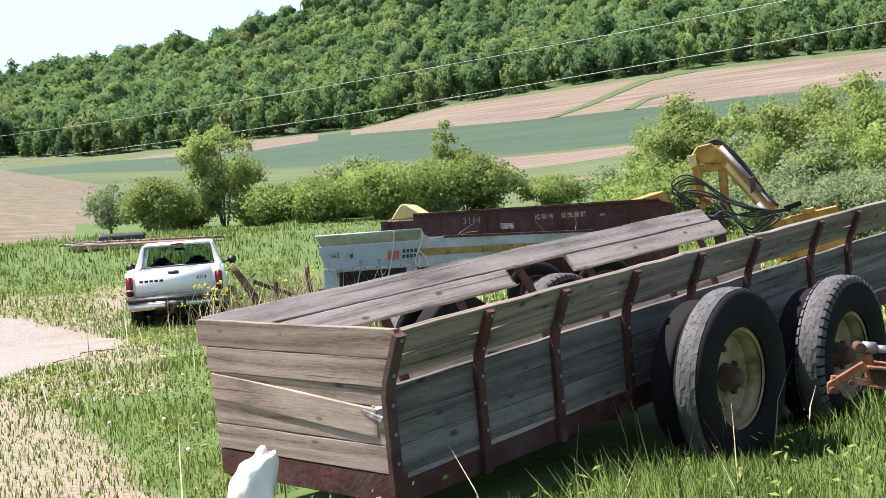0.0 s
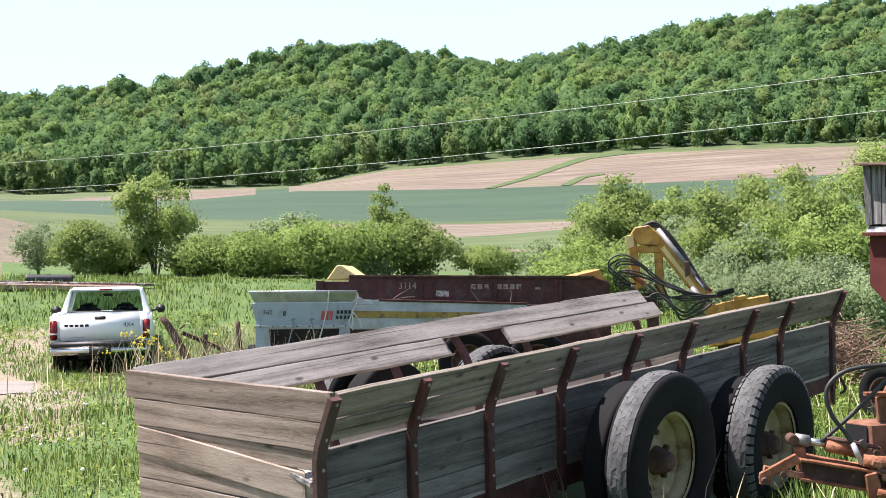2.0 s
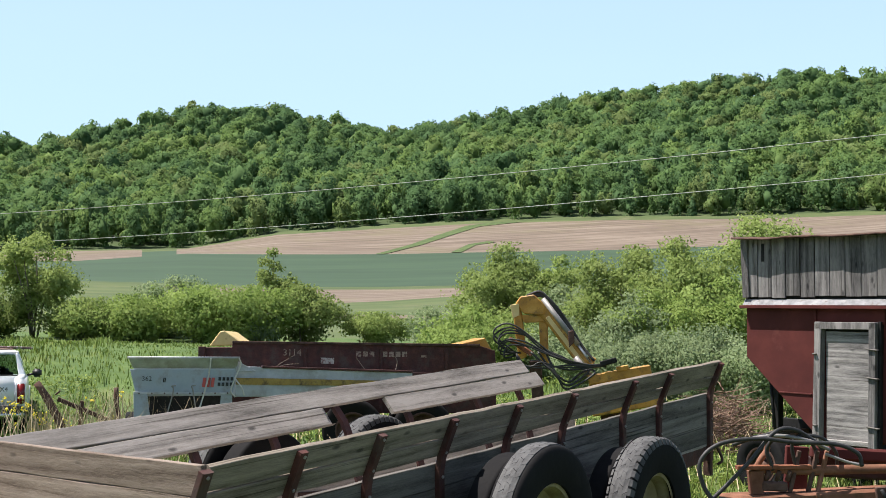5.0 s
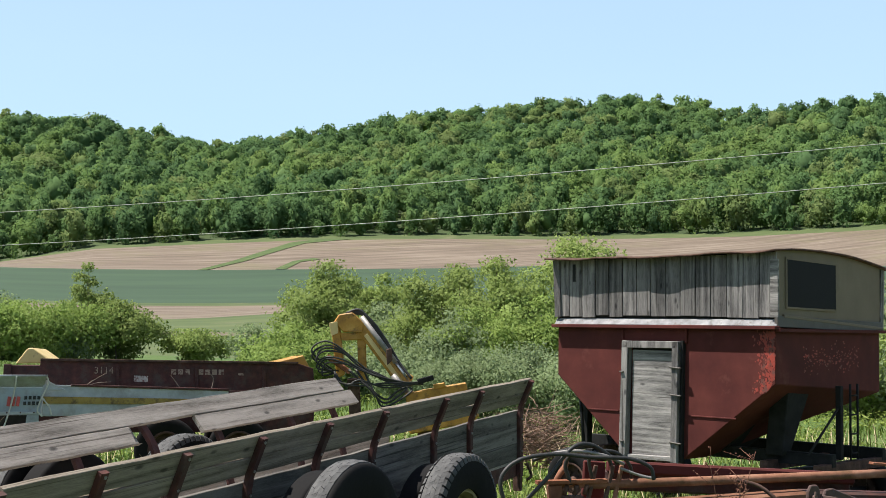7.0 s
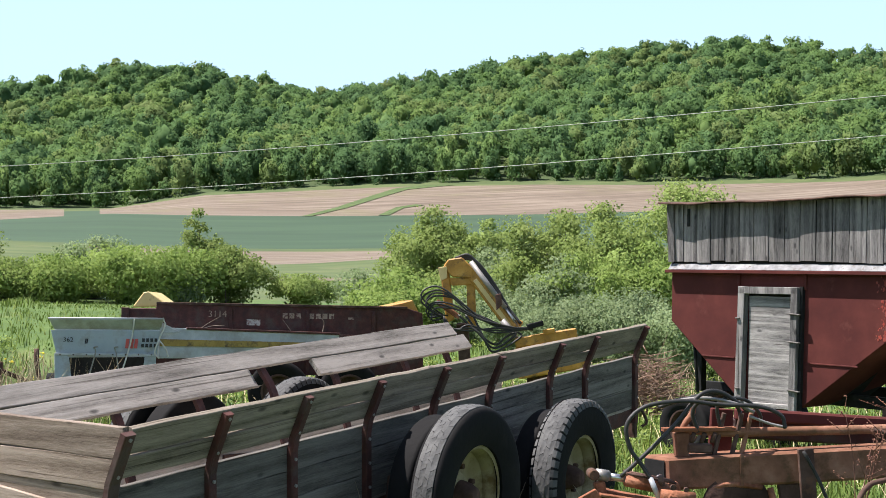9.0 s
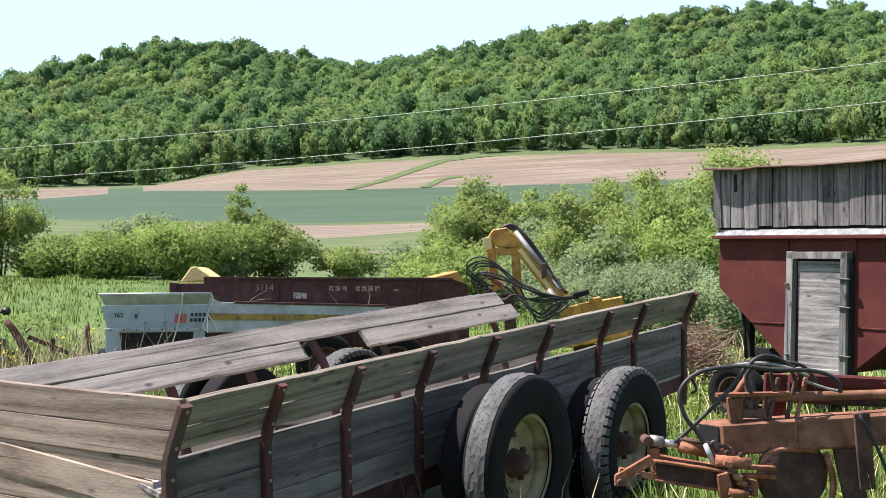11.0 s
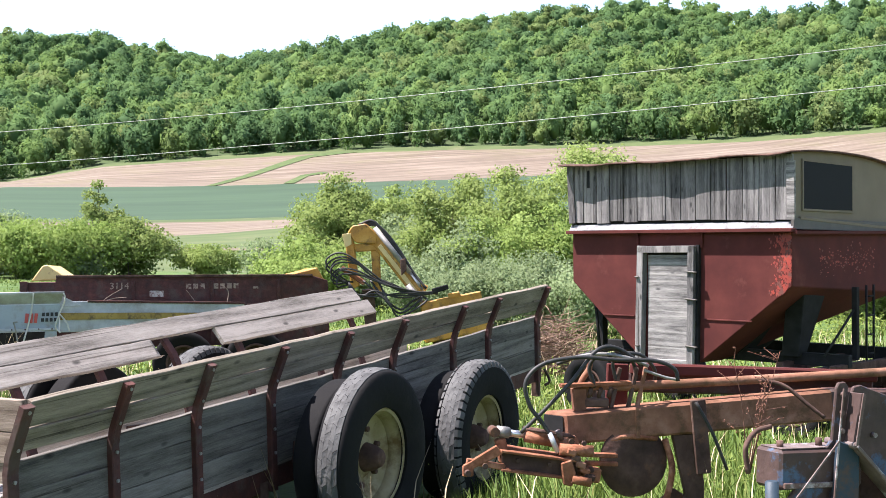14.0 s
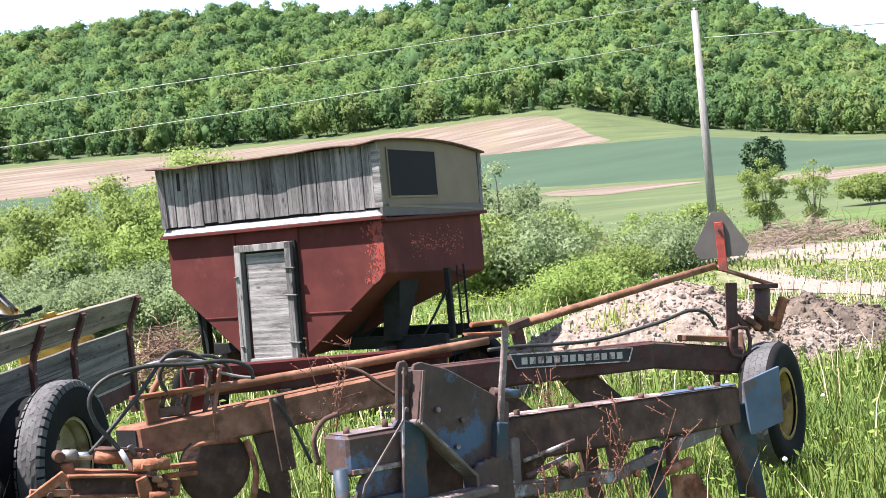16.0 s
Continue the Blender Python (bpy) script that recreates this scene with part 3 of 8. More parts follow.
def board(p, q, w, h, seed, up=(0, 0, 1), rough=0.004, end_jag=0.0, bow=0.0):
    """A sawn board from p to q, w thick across, h high, with uneven edges and, with end_jag, a splintered far end."""
    rnd = random.Random(seed)
    m, length = frame_of(p, q, up)
    n = max(4, int(length / 0.22))
    one, rings = bmesh.new(), []
    for i in range(n + 1):
        x = length * i / n
        dy = bow * math.sin(math.pi * i / n)
        c = 0.003
        loop = [(-w / 2, -h / 2 + c), (-w / 2 + c, -h / 2), (w / 2 - c, -h / 2), (w / 2, -h / 2 + c), (w / 2, h / 2 - c), (w / 2 - c, h / 2), (-w / 2 + c, h / 2), (-w / 2, h / 2 - c)]
        top, bot = rnd.uniform(-rough, rough), rnd.uniform(-rough, rough)
        rings.append([one.verts.new((x + (rnd.uniform(-end_jag, end_jag * 0.3) if i == n else 0), y + dy, z + (top if z > 0 else bot))) for y, z in loop])
    for a, b in zip(rings, rings[1:]):
        for k in range(8):
            one.faces.new((a[k], a[(k + 1) % 8], b[(k + 1) % 8], b[k]))
    one.faces.new(rings[0][::-1])
    one.faces.new(rings[-1])
    bmesh.ops.recalc_face_normals(one, faces=one.faces)
    bmesh.ops.transform(one, matrix=m, verts=one.verts)
    return one


def lettering(text, m, size, material, parent, name="lettering", extrude=0.001):
    """Raised writing as a mesh: m places its lower left corner, x along the line, z out of the surface."""
    cu = bpy.data.curves.new(name, "FONT")
    cu.body, cu.size, cu.extrude, cu.resolution_u = text, size, extrude, 2
    tmp = new(name, cu)
    me = bpy.data.meshes.new_from_object(tmp.evaluated_get(bpy.context.evaluated_depsgraph_get()))
    bpy.data.objects.remove(tmp)
    me.materials.clear()
    me.materials.append(material)
    ob = new(name, me)
    ob.parent = parent
    ob.matrix_local = m
    return ob

# ---- land ----
EYE = 1.5
AZ = [-40, -19, -15, -8, -3, 1, 6, 10, 16, 22, 25.5, 30, 36, 40, 45, 50, 54, 70]
# heights over the eye's level, in degrees, of the edges that cross the valley
E_FOOT = [4.0, 3.9, 3.75, 4.1, 4.3, 5.1, 5.5, 5.75, 5.9, 5.85, 5.87, 5.9, 6.1, 6.0, 4.45, 3.5, 3.0, 2.6]
E_CROP_TOP = [3.3, 3.35, 3.5, 3.6, 4.05, 4.08, 4.15, 4.25, 4.35, 4.5, 4.46, 4.4, 4.3, 4.25, 4.08, 3.2, 2.8, 2.4]
E_CROP_LOW = [3.1, 3.1, 3.05, 2.75, 2.7, 2.6, 2.65, 2.75, 2.87, 2.9, 2.86, 2.8, 2.68, 2.45, 2.2, 2.0, 1.85, 1.6]
E_STRIP = [1.9, 1.9, 1.9, 1.85, 1.8, 1.77, 2.0, 2.3, 2.3, 2.3, 2.21, 2.1, 1.9, 1.75, 1.5, 1.4, 1.2, 1.0]
E_RIDGE = [6.9, 7.6, 8.2, 9.4, 10.8, 10.85, 10.0, 10.6, 11.75, 12.1, 12.3, 11.5, 11.7, 12.2, 11.1, 8.8, 6.9, 5.4]
D_FOOT, D_CROP_TOP, D_CROP_LOW, D_STRIP_TOP, D_STRIP_LOW = 390.0, 310.0, 215.0, 205.0, 168.0
D_RIDGE, TREE_TOP = 690.0, 13.5


def knots(az, table):
    return float(np.interp(az, AZ, table))


def ramp(x, a, b):
    t = min(1.0, max(0.0, (x - a) / (b - a)))
    return t * t * (3 - 2 * t)


def near_height(x, y):
    """The yard and the pasture, to 55 m."""
    d, az = math.hypot(x, y), math.degrees(math.atan2(x, y))
    left = np.interp(d, [0, 6, 12, 19, 26, 33, 40, 50, 60], [0, -0.04, -0.12, -0.2, -0.50, 0.45, 1.38, 1.7, 1.9])
    right = np.interp(d, [0, 6, 12, 19, 26, 33, 40, 50, 60], [0, 0.0, -0.20, -0.15, 0.05, 0.4, 0.7, 1.1, 1.5])
    w = ramp(az, -6, 18)
    if abs(az) > 90:
        w = 0.5
    z = left * (1 - w) + right * w
    return float(z) + 0.035 * noise.noise((x * 0.35, y * 0.35, 0)) + 0.02 * noise.noise((x * 1.1, y * 1.1, 3))


def land_height(az, d):
    """The land's height at an azimuth (degrees) and a distance."""
    a = max(-40.0, min(70.0, az if az <= 180 else az - 360))
    if d <= 50:
        return near_height(d * math.sin(radians(az)), d * math.cos(radians(az)))
    hill = np.interp(a, [-40, -19, -15, -12, -8], [5.4, 3.42, 2.55, 1.5, 1.35])
    up = lambda e, dd: EYE + dd * math.tan(radians(e * 1.018))
    ds = [50, 120, D_STRIP_LOW, D_STRIP_TOP, D_CROP_LOW, D_CROP_TOP, D_FOOT]
    zs = [near_height(50 * math.sin(radians(az)), 50 * math.cos(radians(az))), up(hill, 120), up(knots(a, E_STRIP), D_STRIP_LOW), up(knots(a, E_CROP_LOW) - 0.12, D_STRIP_TOP),
          up(knots(a, E_CROP_LOW), D_CROP_LOW), up(knots(a, E_CROP_TOP), D_CROP_TOP), up(knots(a, E_FOOT), D_FOOT)]
    top = up(knots(a, E_RIDGE), D_RIDGE) - TREE_TOP
    for k, dd in enumerate((450, 520, 600, D_RIDGE)):
        t = (dd - D_FOOT) / (D_RIDGE - D_FOOT)
        ds.append(dd)
        zs.append(zs[6] + (top - zs[6]) * (0.8 * t + 0.2 * t * t))
    ds += [780, 1100, 4500]
    zs += [top - 12, top - 60, 20]
    return float(np.interp(d, ds, zs))


def bearing(az):
    """The true bearing of a line of the valley's plan."""
    return 10.5 + (az - 10.5) * 1.02 if az < 72 else az


def spot(az, d, lift=0.0):
    a = radians(bearing(az))
    x, y = d * math.sin(a), d * math.cos(a)
    return Vector((x, y, (near_height(x, y) if d <= 50 else land_height(az, d)) + lift))


def wear(az, d):
    """How far the grass is worn away, 0 to 1: the trodden patch, the edges of the drive and of the soil track."""
    w = 0.0
    if d < 20 and az < 0:
        edge = np.interp(d, [3.0, 4.0, 6.5, 8.5, 11.0, 14.0, 18.0], [-9.0, -9.8, -12.0, -13.6, -15.5, -16.5, -16.0])
        w = 0.62 * ramp(edge - az, -2.5, 3.5)
    if az < -12.5 and 13 < d < 32:
        w = max(w, 0.5)
    if az > 40 and 20 < d < 44:
        w = max(w, 0.42 * ramp(az, 42, 47))
    return float(w) * ramp(az, -70, -45)


def land():
    rows = [0.0, 1.0, 2.0, 3.0] + [3.4 + 0.4 * k for k in range(37)] + [18.2 + 0.6 * k for k in range(40)] + list(range(42, 60, 2)) + [65, 75, 90, 105, 120, 140, 168, 205, 215, 260, 310, 319, 327, 336, 344, 353, 361, 370, 378, 390, 450, 520, 600, 690, 780, 1100, 2000, 4500]
    cols = list(np.arange(-40, -17, 0.5)) + list(np.arange(-17, -13, 0.125)) + list(np.arange(-13, 40, 0.5)) + list(np.arange(40, 45, 0.25)) + list(np.arange(45, 70.01, 0.5)) + list(np.arange(75, 316, 5.0))
    bm = bmesh.new()
    grid = []
    for d in rows:
        if d == 0:
            grid.append([bm.verts.new((0, 0, 0))] * len(cols))
            continue
        grid.append([bm.verts.new(spot(az, d)) for az in cols])
    for i in range(len(rows) - 1):
        mid = (rows[i] + rows[i + 1]) / 2
        for j in range(len(cols)):
            k = (j + 1) % len(cols)
            az = (cols[j] + cols[k]) / 2 if k else 317.5
            if -17 < az < -13:
                az += 0.5 * noise.noise((az * 2.0, mid * 0.06, 4))
            vs = [grid[i][j], grid[i][k], grid[i + 1][k], grid[i + 1][j]] if i else [grid[0][0], grid[1][k], grid[1][j]]
            f = bm.faces.new(vs)
            f.smooth = True
            seen = az < 75
            if mid > D_FOOT:
                f.material_index = 3
            elif mid > 378:
                f.material_index = 4
            elif mid > D_CROP_TOP:
                f.material_index = 4 if not seen or az > 36.5 or az < -14.0 else 2 if -5.2 < az < -3.6 and mid < 350 else 4 if -5.2 < az < -3.6 or (az < -9 and mid > 378 - 14 * (-9 - az)) else 1
            elif mid > D_CROP_LOW:
                f.material_index = 2
            elif mid > D_STRIP_TOP:
                f.material_index = 4
            elif mid > D_STRIP_LOW:
                f.material_index = 1 if seen and -4 < az < 11 else 4
            elif mid > 60:
                f.material_index = 5 if (az < -14.6 and mid < 140) or (az > -3 and az < 8 and 105 < mid < 120) else 4
            elif mid > 46 and az < -15.6:
                f.material_index = 5
    bmesh.ops.recalc_face_normals(bm, faces=bm.faces)
    for f in bm.faces:
        if f.normal.z < 0:
            f.normal_flip()
    wears = [wear(math.degrees(math.atan2(v.co.x, v.co.y)), math.hypot(v.co.x, v.co.y)) for v in bm.verts]
    ob = link_mesh("ground", bm, [M_GRASS, M_STUBBLE, M_CROP, M_FLOOR, M_VERGE, M_PASTURE])
    ob.data.attributes.new("wear", "FLOAT", "POINT").data.foreach_set("value", np.array(wears, np.float32))
    return tagged(ob, "grassy yard and valley of stubble and crop fields", "ground", kind="structure")


def draped(name, edge_a, edge_b, lift, material, label, category, ragged=0.0):
    """A strip lying on the land between two lines of (azimuth, distance)."""
    bm = bmesh.new()
    n, rows = (24, 1) if ragged == 0 else (90, 20)
    A = [spot(*[float(np.interp(k / n, np.linspace(0, 1, len(edge_a)), [e[i] for e in edge_a])) for i in (0, 1)], lift) for k in range(n + 1)]
    B = [spot(*[float(np.interp(k / n, np.linspace(0, 1, len(edge_b)), [e[i] for e in edge_b])) for i in (0, 1)], lift) for k in range(n + 1)]
    for line in (A, B) if ragged else ():
        for p in line:
            p += Vector((noise.noise(p * 0.9) + 0.6 * noise.noise(p * 3.1), noise.noise(p * 0.9 + Vector((9, 0, 0))) + 0.6 * noise.noise(p * 3.1 + Vector((9, 0, 0))), 0)) * ragged
            p.z = near_height(p.x, p.y) + lift
    grid = []
    for i in range(rows + 1):
        line = [a.lerp(b, i / rows) for a, b in zip(A, B)]
        for p in line if ragged else ():
            p.z = near_height(p.x, p.y) + lift
        grid.append([bm.verts.new(p) for p in line])
    for va, vb in zip(grid, grid[1:]):
        for k in range(n):
            bm.faces.new((va[k], va[k + 1], vb[k + 1], vb[k])).smooth = True
    for f in bm.faces:
        f.normal_update()
        if f.normal.z < 0:
            f.normal_flip()
    return tagged(link_mesh(name, bm, material), label, category, kind="structure")


land()


def at_edge(az, elev):
    """The distance on the upper stubble field whose height is elev degrees."""
    lo, hi = knots(az, E_CROP_TOP), knots(az, E_FOOT)
    return D_CROP_TOP + (D_FOOT - D_CROP_TOP) * (elev - lo) / (hi - lo)


draped("grass_waterway", [(5.4, at_edge(5.4, 4.12)), (7.0, at_edge(7.0, 4.50)), (9.6, 372.0), (11.0, 380.0)], [(5.85, at_edge(5.85, 4.13)), (7.58, at_edge(7.58, 4.51)), (10.25, 369.0), (12.4, 380.0)], 0.14, M_STRIP, "green grass waterway crossing the stubble field", "grass strip")
draped("grass_waterway", [(8.9, 310.0), (9.7, 326.0), (10.6, 332.0)], [(9.4, 310.0), (10.05, 324.0), (11.0, 330.0)], 0.14, M_STRIP, "short green grass strip in the stubble field", "grass strip")
draped("stubble_field", [(36.5, 378.0), (37.8, 377.5), (38.9, 372.0), (39.7, 352.0), (40.4, 332.0), (41.4, 316.0)], [(36.5, 309.5), (37.8, 309.5), (38.9, 310.0), (39.7, 310.5), (40.4, 311.0), (41.0, 312.0)], 0.04, M_STUBBLE, "end of the pale stubble field below the woods", "field")
draped("stubble_field", [(38.0, 193.0), (38.8, 199.0), (41.0, 202.0), (43.5, 202.0), (45.2, 199.0)], [(38.0, 189.0), (38.8, 181.0), (41.0, 178.0), (43.5, 188.0), (45.2, 196.0)], 0.04, M_STUBBLE, "short pale stubble strip below the green crop", "field")
draped("stubble_field", [(48.2, 192.0), (49.2, 201.0), (52.0, 204.0), (62.0, 204.0)], [(48.2, 188.0), (49.2, 176.0), (52.0, 170.0), (62.0, 168.0)], 0.04, M_STUBBLE, "pale stubble strip past the far tree", "field")
draped("gravel_drive", [(-14.3, 23.2), (-15.6, 26.0), (-19.5, 29.0), (-26.0, 31.0)], [(-14.4, 21.6), (-16.4, 18.2), (-21.0, 15.6), (-30.0, 14.5)], 0.010, M_GRAVEL, "pale sunlit gravel drive bending past the truck", "drive", 0.5)
draped("bare_ground", [(46.8, 28.0), (49.2, 24.7), (52.5, 22.7), (60.0, 20.5)], [(46.6, 32.0), (49.2, 28.6), (52.5, 25.2), (60.0, 23.0)], 0.014, M_DIRT, "bare pale soil track behind the dirt heap", "bare ground", 0.6)
draped("bare_ground", [(45.3, 35.0), (48.5, 32.5), (52.5, 30.2), (60.0, 28.5)], [(45.3, 41.0), (49.0, 39.0), (52.5, 36.5), (60.0, 34.0)], 0.014, M_DIRT, "bare pale soil round the dead branches", "bare ground", 0.6)

# ---- woods on the hill ----
def icosphere(sub):
    bm = bmesh.new()
    bmesh.ops.create_icosphere(bm, subdivisions=sub, radius=1)
    bm.verts.ensure_lookup_table()
    V = np.array([v.co for v in bm.verts])
    F = np.array([[v.index for v in f.verts] for f in bm.faces])
    bm.free()
    return V, F


ICO = icosphere(1)
ICO_LOW = ICO


def clumps(rng, n, blobs, size, squash=1.0, jitter=0.4, low=-0.35, centre=None, soft=0.35, depth=0.72):
    """Leaf clumps as small pointed triangles over a set of blobs (x, y, z, r), with normals that round off the whole mass."""
    b = blobs[rng.choice(len(blobs), n, p=blobs[:, 3] ** 2 / np.sum(blobs[:, 3] ** 2))]
    d = rng.normal(size=(n, 3))
    d /= np.linalg.norm(d, axis=1)[:, None]
    d[:, 2] = np.where(d[:, 2] < low, -d[:, 2], d[:, 2])
    c = b[:, :3] + d * (b[:, 3] * rng.uniform(depth, 1.08, n))[:, None] * np.array([1, 1, squash])
    nrm = d + rng.normal(size=(n, 3)) * jitter
    nrm /= np.linalg.norm(nrm, axis=1)[:, None]
    t = np.cross(nrm, rng.normal(size=(n, 3)))
    t /= np.linalg.norm(t, axis=1)[:, None] + 1e-9
    u = np.cross(nrm, t)
    s = (size * rng.uniform(0.6, 1.5, n))[:, None]
    k = rng.uniform(0.55, 0.95, n)[:, None]
    V = np.stack([c - t * s, c + t * s * 0.7 - u * s * k, c + t * s * 0.5 + u * s * k], 1).reshape(-1, 3)
    mass = c - (np.mean(blobs[:, :3], 0) if centre is None else centre)
    mass /= np.linalg.norm(mass, axis=1)[:, None] + 1e-9
    N = d * 0.5 + mass * 0.45 + nrm * soft + [0, 0, 0.15]
    return V, np.arange(3 * n).reshape(-1, 3), np.repeat(N, 3, axis=0)


def crown_template(rng, kind):
    """A crown of unit radius: leaf clumps over a lumpy mass, with a filled heart."""
    if kind == "conifer":
        blobs = np.array([[0, 0, 0.3 + 0.24 * k, 0.56 - 0.062 * k] for k in range(8)])
        V, F, N = clumps(rng, 260, blobs, 0.12, 0.55, 0.3, -0.2)
        core = ICO_LOW[0] * [0.28, 0.28, 0.7] + [0, 0, 1.0]
    else:
        tall = kind == "tall"
        m = rng.integers(10, 15)
        a, q = rng.uniform(0, 6.28, m), np.sqrt(rng.uniform(0.0, 1.0, m))
        top = 2.3 if tall else 1.35
        r = q * (0.52 if tall else 0.70)
        z = 0.35 + (top - 0.35) * np.sqrt(np.maximum(0.0, 1 - q ** 2)) * rng.uniform(0.62, 1.0, m)
        blobs = np.stack([r * np.cos(a), r * np.sin(a), z, rng.uniform(0.26, 0.44, m)], 1)
        if tall:
            low = np.stack([0.5 * np.cos(a[:8]), 0.5 * np.sin(a[:8]), np.linspace(0.25, 1.7, 8), np.full(8, 0.36)], 1)
            blobs = np.concatenate([blobs, low])
        V, F, N = clumps(rng, 490 if tall else 250, blobs, 0.106, 1.0, 0.4, -0.6 if tall else -0.1, soft=0.5)
        core = ICO_LOW[0] * ([0.36, 0.36, 0.8] if tall else [0.62, 0.62, 0.62]) * (1 + 0.16 * rng.normal(size=(len(ICO_LOW[0]), 1))) + [0, 0, 1.15 if tall else 0.75]
    cn = core - core.mean(0)
    return np.concatenate([V, core]), np.concatenate([F, ICO_LOW[1] + len(V)]), np.concatenate([N, cn])


def woods():
    rng = np.random.default_rng(5)
    temps = {k: [crown_template(rng, k) for _ in range(n)] for k, n in (("round", 12), ("tall", 8), ("conifer", 4))}
    Vs, Fs, Ts, Ns, off = [], [], [], [], 0
    d = D_FOOT + 2
    while d < D_RIDGE + 14:
        t = (d - D_FOOT) / (D_RIDGE - D_FOOT)
        step = 6.0 + 2.4 * t
        az = -22.5
        while az < 55.5:
            aa, dd = az + rng.uniform(-0.45, 0.45) * math.degrees(step / d), d + rng.uniform(-0.5, 0.5) * step
            az += math.degrees(step / d)
            patch = noise.noise((aa * 0.20, dd * 0.016, 1.7))
            patch2 = noise.noise((aa * 0.33, dd * 0.022, 7.2))
            edge = dd < D_FOOT + 26
            p_con = 0.05 if dd > D_RIDGE - 40 or patch > 0.2 else 0.01
            kind = "conifer" if rng.random() < p_con else "tall" if edge or rng.random() < 0.07 else "round"
            V, F, N = temps[kind][rng.integers(0, len(temps[kind]))]
            rad = rng.uniform(3.9, 6.8) * (1 + 0.15 * t) * (0.8 if kind != "round" else 1.0)
            if edge and rng.random() < 0.25:
                rad *= 0.6
            an = rng.uniform(0, 6.28)
            c, s = math.cos(an), math.sin(an)
            P = V * [rad, rad, rad * rng.uniform(0.85, 1.25) * (1.15 if edge else 1.0)]
            P = np.stack([P[:, 0] * c - P[:, 1] * s, P[:, 0] * s + P[:, 1] * c, P[:, 2]], 1)
            M = np.stack([N[:, 0] * c - N[:, 1] * s, N[:, 0] * s + N[:, 1] * c, N[:, 2]], 1)
            base = -1.5 if edge else 2.4 + rng.uniform(-1.6, 1.6)
            P += [dd * math.sin(radians(bearing(aa))), dd * math.cos(radians(bearing(aa))), land_height(aa, dd) + base]
            # haze of distance is in the tint: darker and bluer towards the ridge
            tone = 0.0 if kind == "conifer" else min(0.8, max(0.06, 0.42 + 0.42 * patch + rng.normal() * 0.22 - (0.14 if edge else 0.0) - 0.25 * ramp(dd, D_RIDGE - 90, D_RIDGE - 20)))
            if kind != "conifer" and rng.random() < (0.42 if patch2 > 0.22 else 0.05):
                tone = rng.uniform(0.88, 1.0)
            Vs.append(P)
            Fs.append(F + off)
            Ns.append(M)
            Ts.append(np.full(len(P), tone))
            off += len(P)
        d += step * (1.12 if t > 0.1 else 0.85)
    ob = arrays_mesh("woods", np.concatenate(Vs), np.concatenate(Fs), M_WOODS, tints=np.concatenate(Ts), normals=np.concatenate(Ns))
    return tagged(ob, "dense mixed spring woods in many greens over the hillside", "woods", kind="stuff")


woods()

# ---- power line ----
POLE_A, POLE_B, POLE_C = (32.482, 30.802), (-47.225, 99.427), (96.0, -24.0)


def utility_pole(x, y):
    z = near_height(x, y) if math.hypot(x, y) < 50 else land_height(math.degrees(math.atan2(x, y)), math.hypot(x, y))
    ob = thing("utility_pole", pose(x, y, z - 0.3), "tall grey weathered wooden utility pole", "utility pole", "power line")
    part("pole", rod((0, 0, 0), (-0.04, -0.22, 9.34 - z), 0.17, 14, 0.115), M_POLE, ob)
    part("insulator", lathe([(0, 0), (0, 0.05), (0.06, 0.05), (0.08, 0.03), (0.14, 0.045), (0.16, 0)], 12, Matrix.Translation((-0.04, -0.22, 9.29 - z)) @ pose(0, 0, 0, 90)), M_PRINT_PALE, ob, "small white insulator")
    part("bracket", bar((-0.035, -0.35, 7.87 - z), (-0.035, -0.03, 7.87 - z), 0.05, 0.08), M_DULLSTEEL, ob)
    return ob


def power_wire(p, q, sag):
    pts = [Vector(p).lerp(Vector(q), k / 30) - Vector((0, 0, 4 * sag * (k / 30) * (1 - k / 30))) for k in range(31)]
    ob = link_mesh("power_wire", hose(pts, 0.016, 6, 1), M_WIRE)
    return tagged(ob, "thin pale overhead power wire, slightly sagging", "wire", "power line")


for _p in (POLE_A, POLE_B, POLE_C):
    utility_pole(*_p)
power_wire((POLE_A[0] - 0.04, POLE_A[1] - 0.22, 9.39), (POLE_B[0], POLE_B[1], 10.1), 1.15)
power_wire((POLE_A[0] - 0.035, POLE_A[1] - 0.19, 8.06), (POLE_B[0], POLE_B[1], 8.1), 1.1)
power_wire((POLE_A[0] - 0.04, POLE_A[1] - 0.22, 9.39), (POLE_C[0], POLE_C[1], 9.6), 1.0)
power_wire((POLE_A[0] - 0.035, POLE_A[1] - 0.19, 8.06), (POLE_C[0], POLE_C[1], 8.1), 1.0)

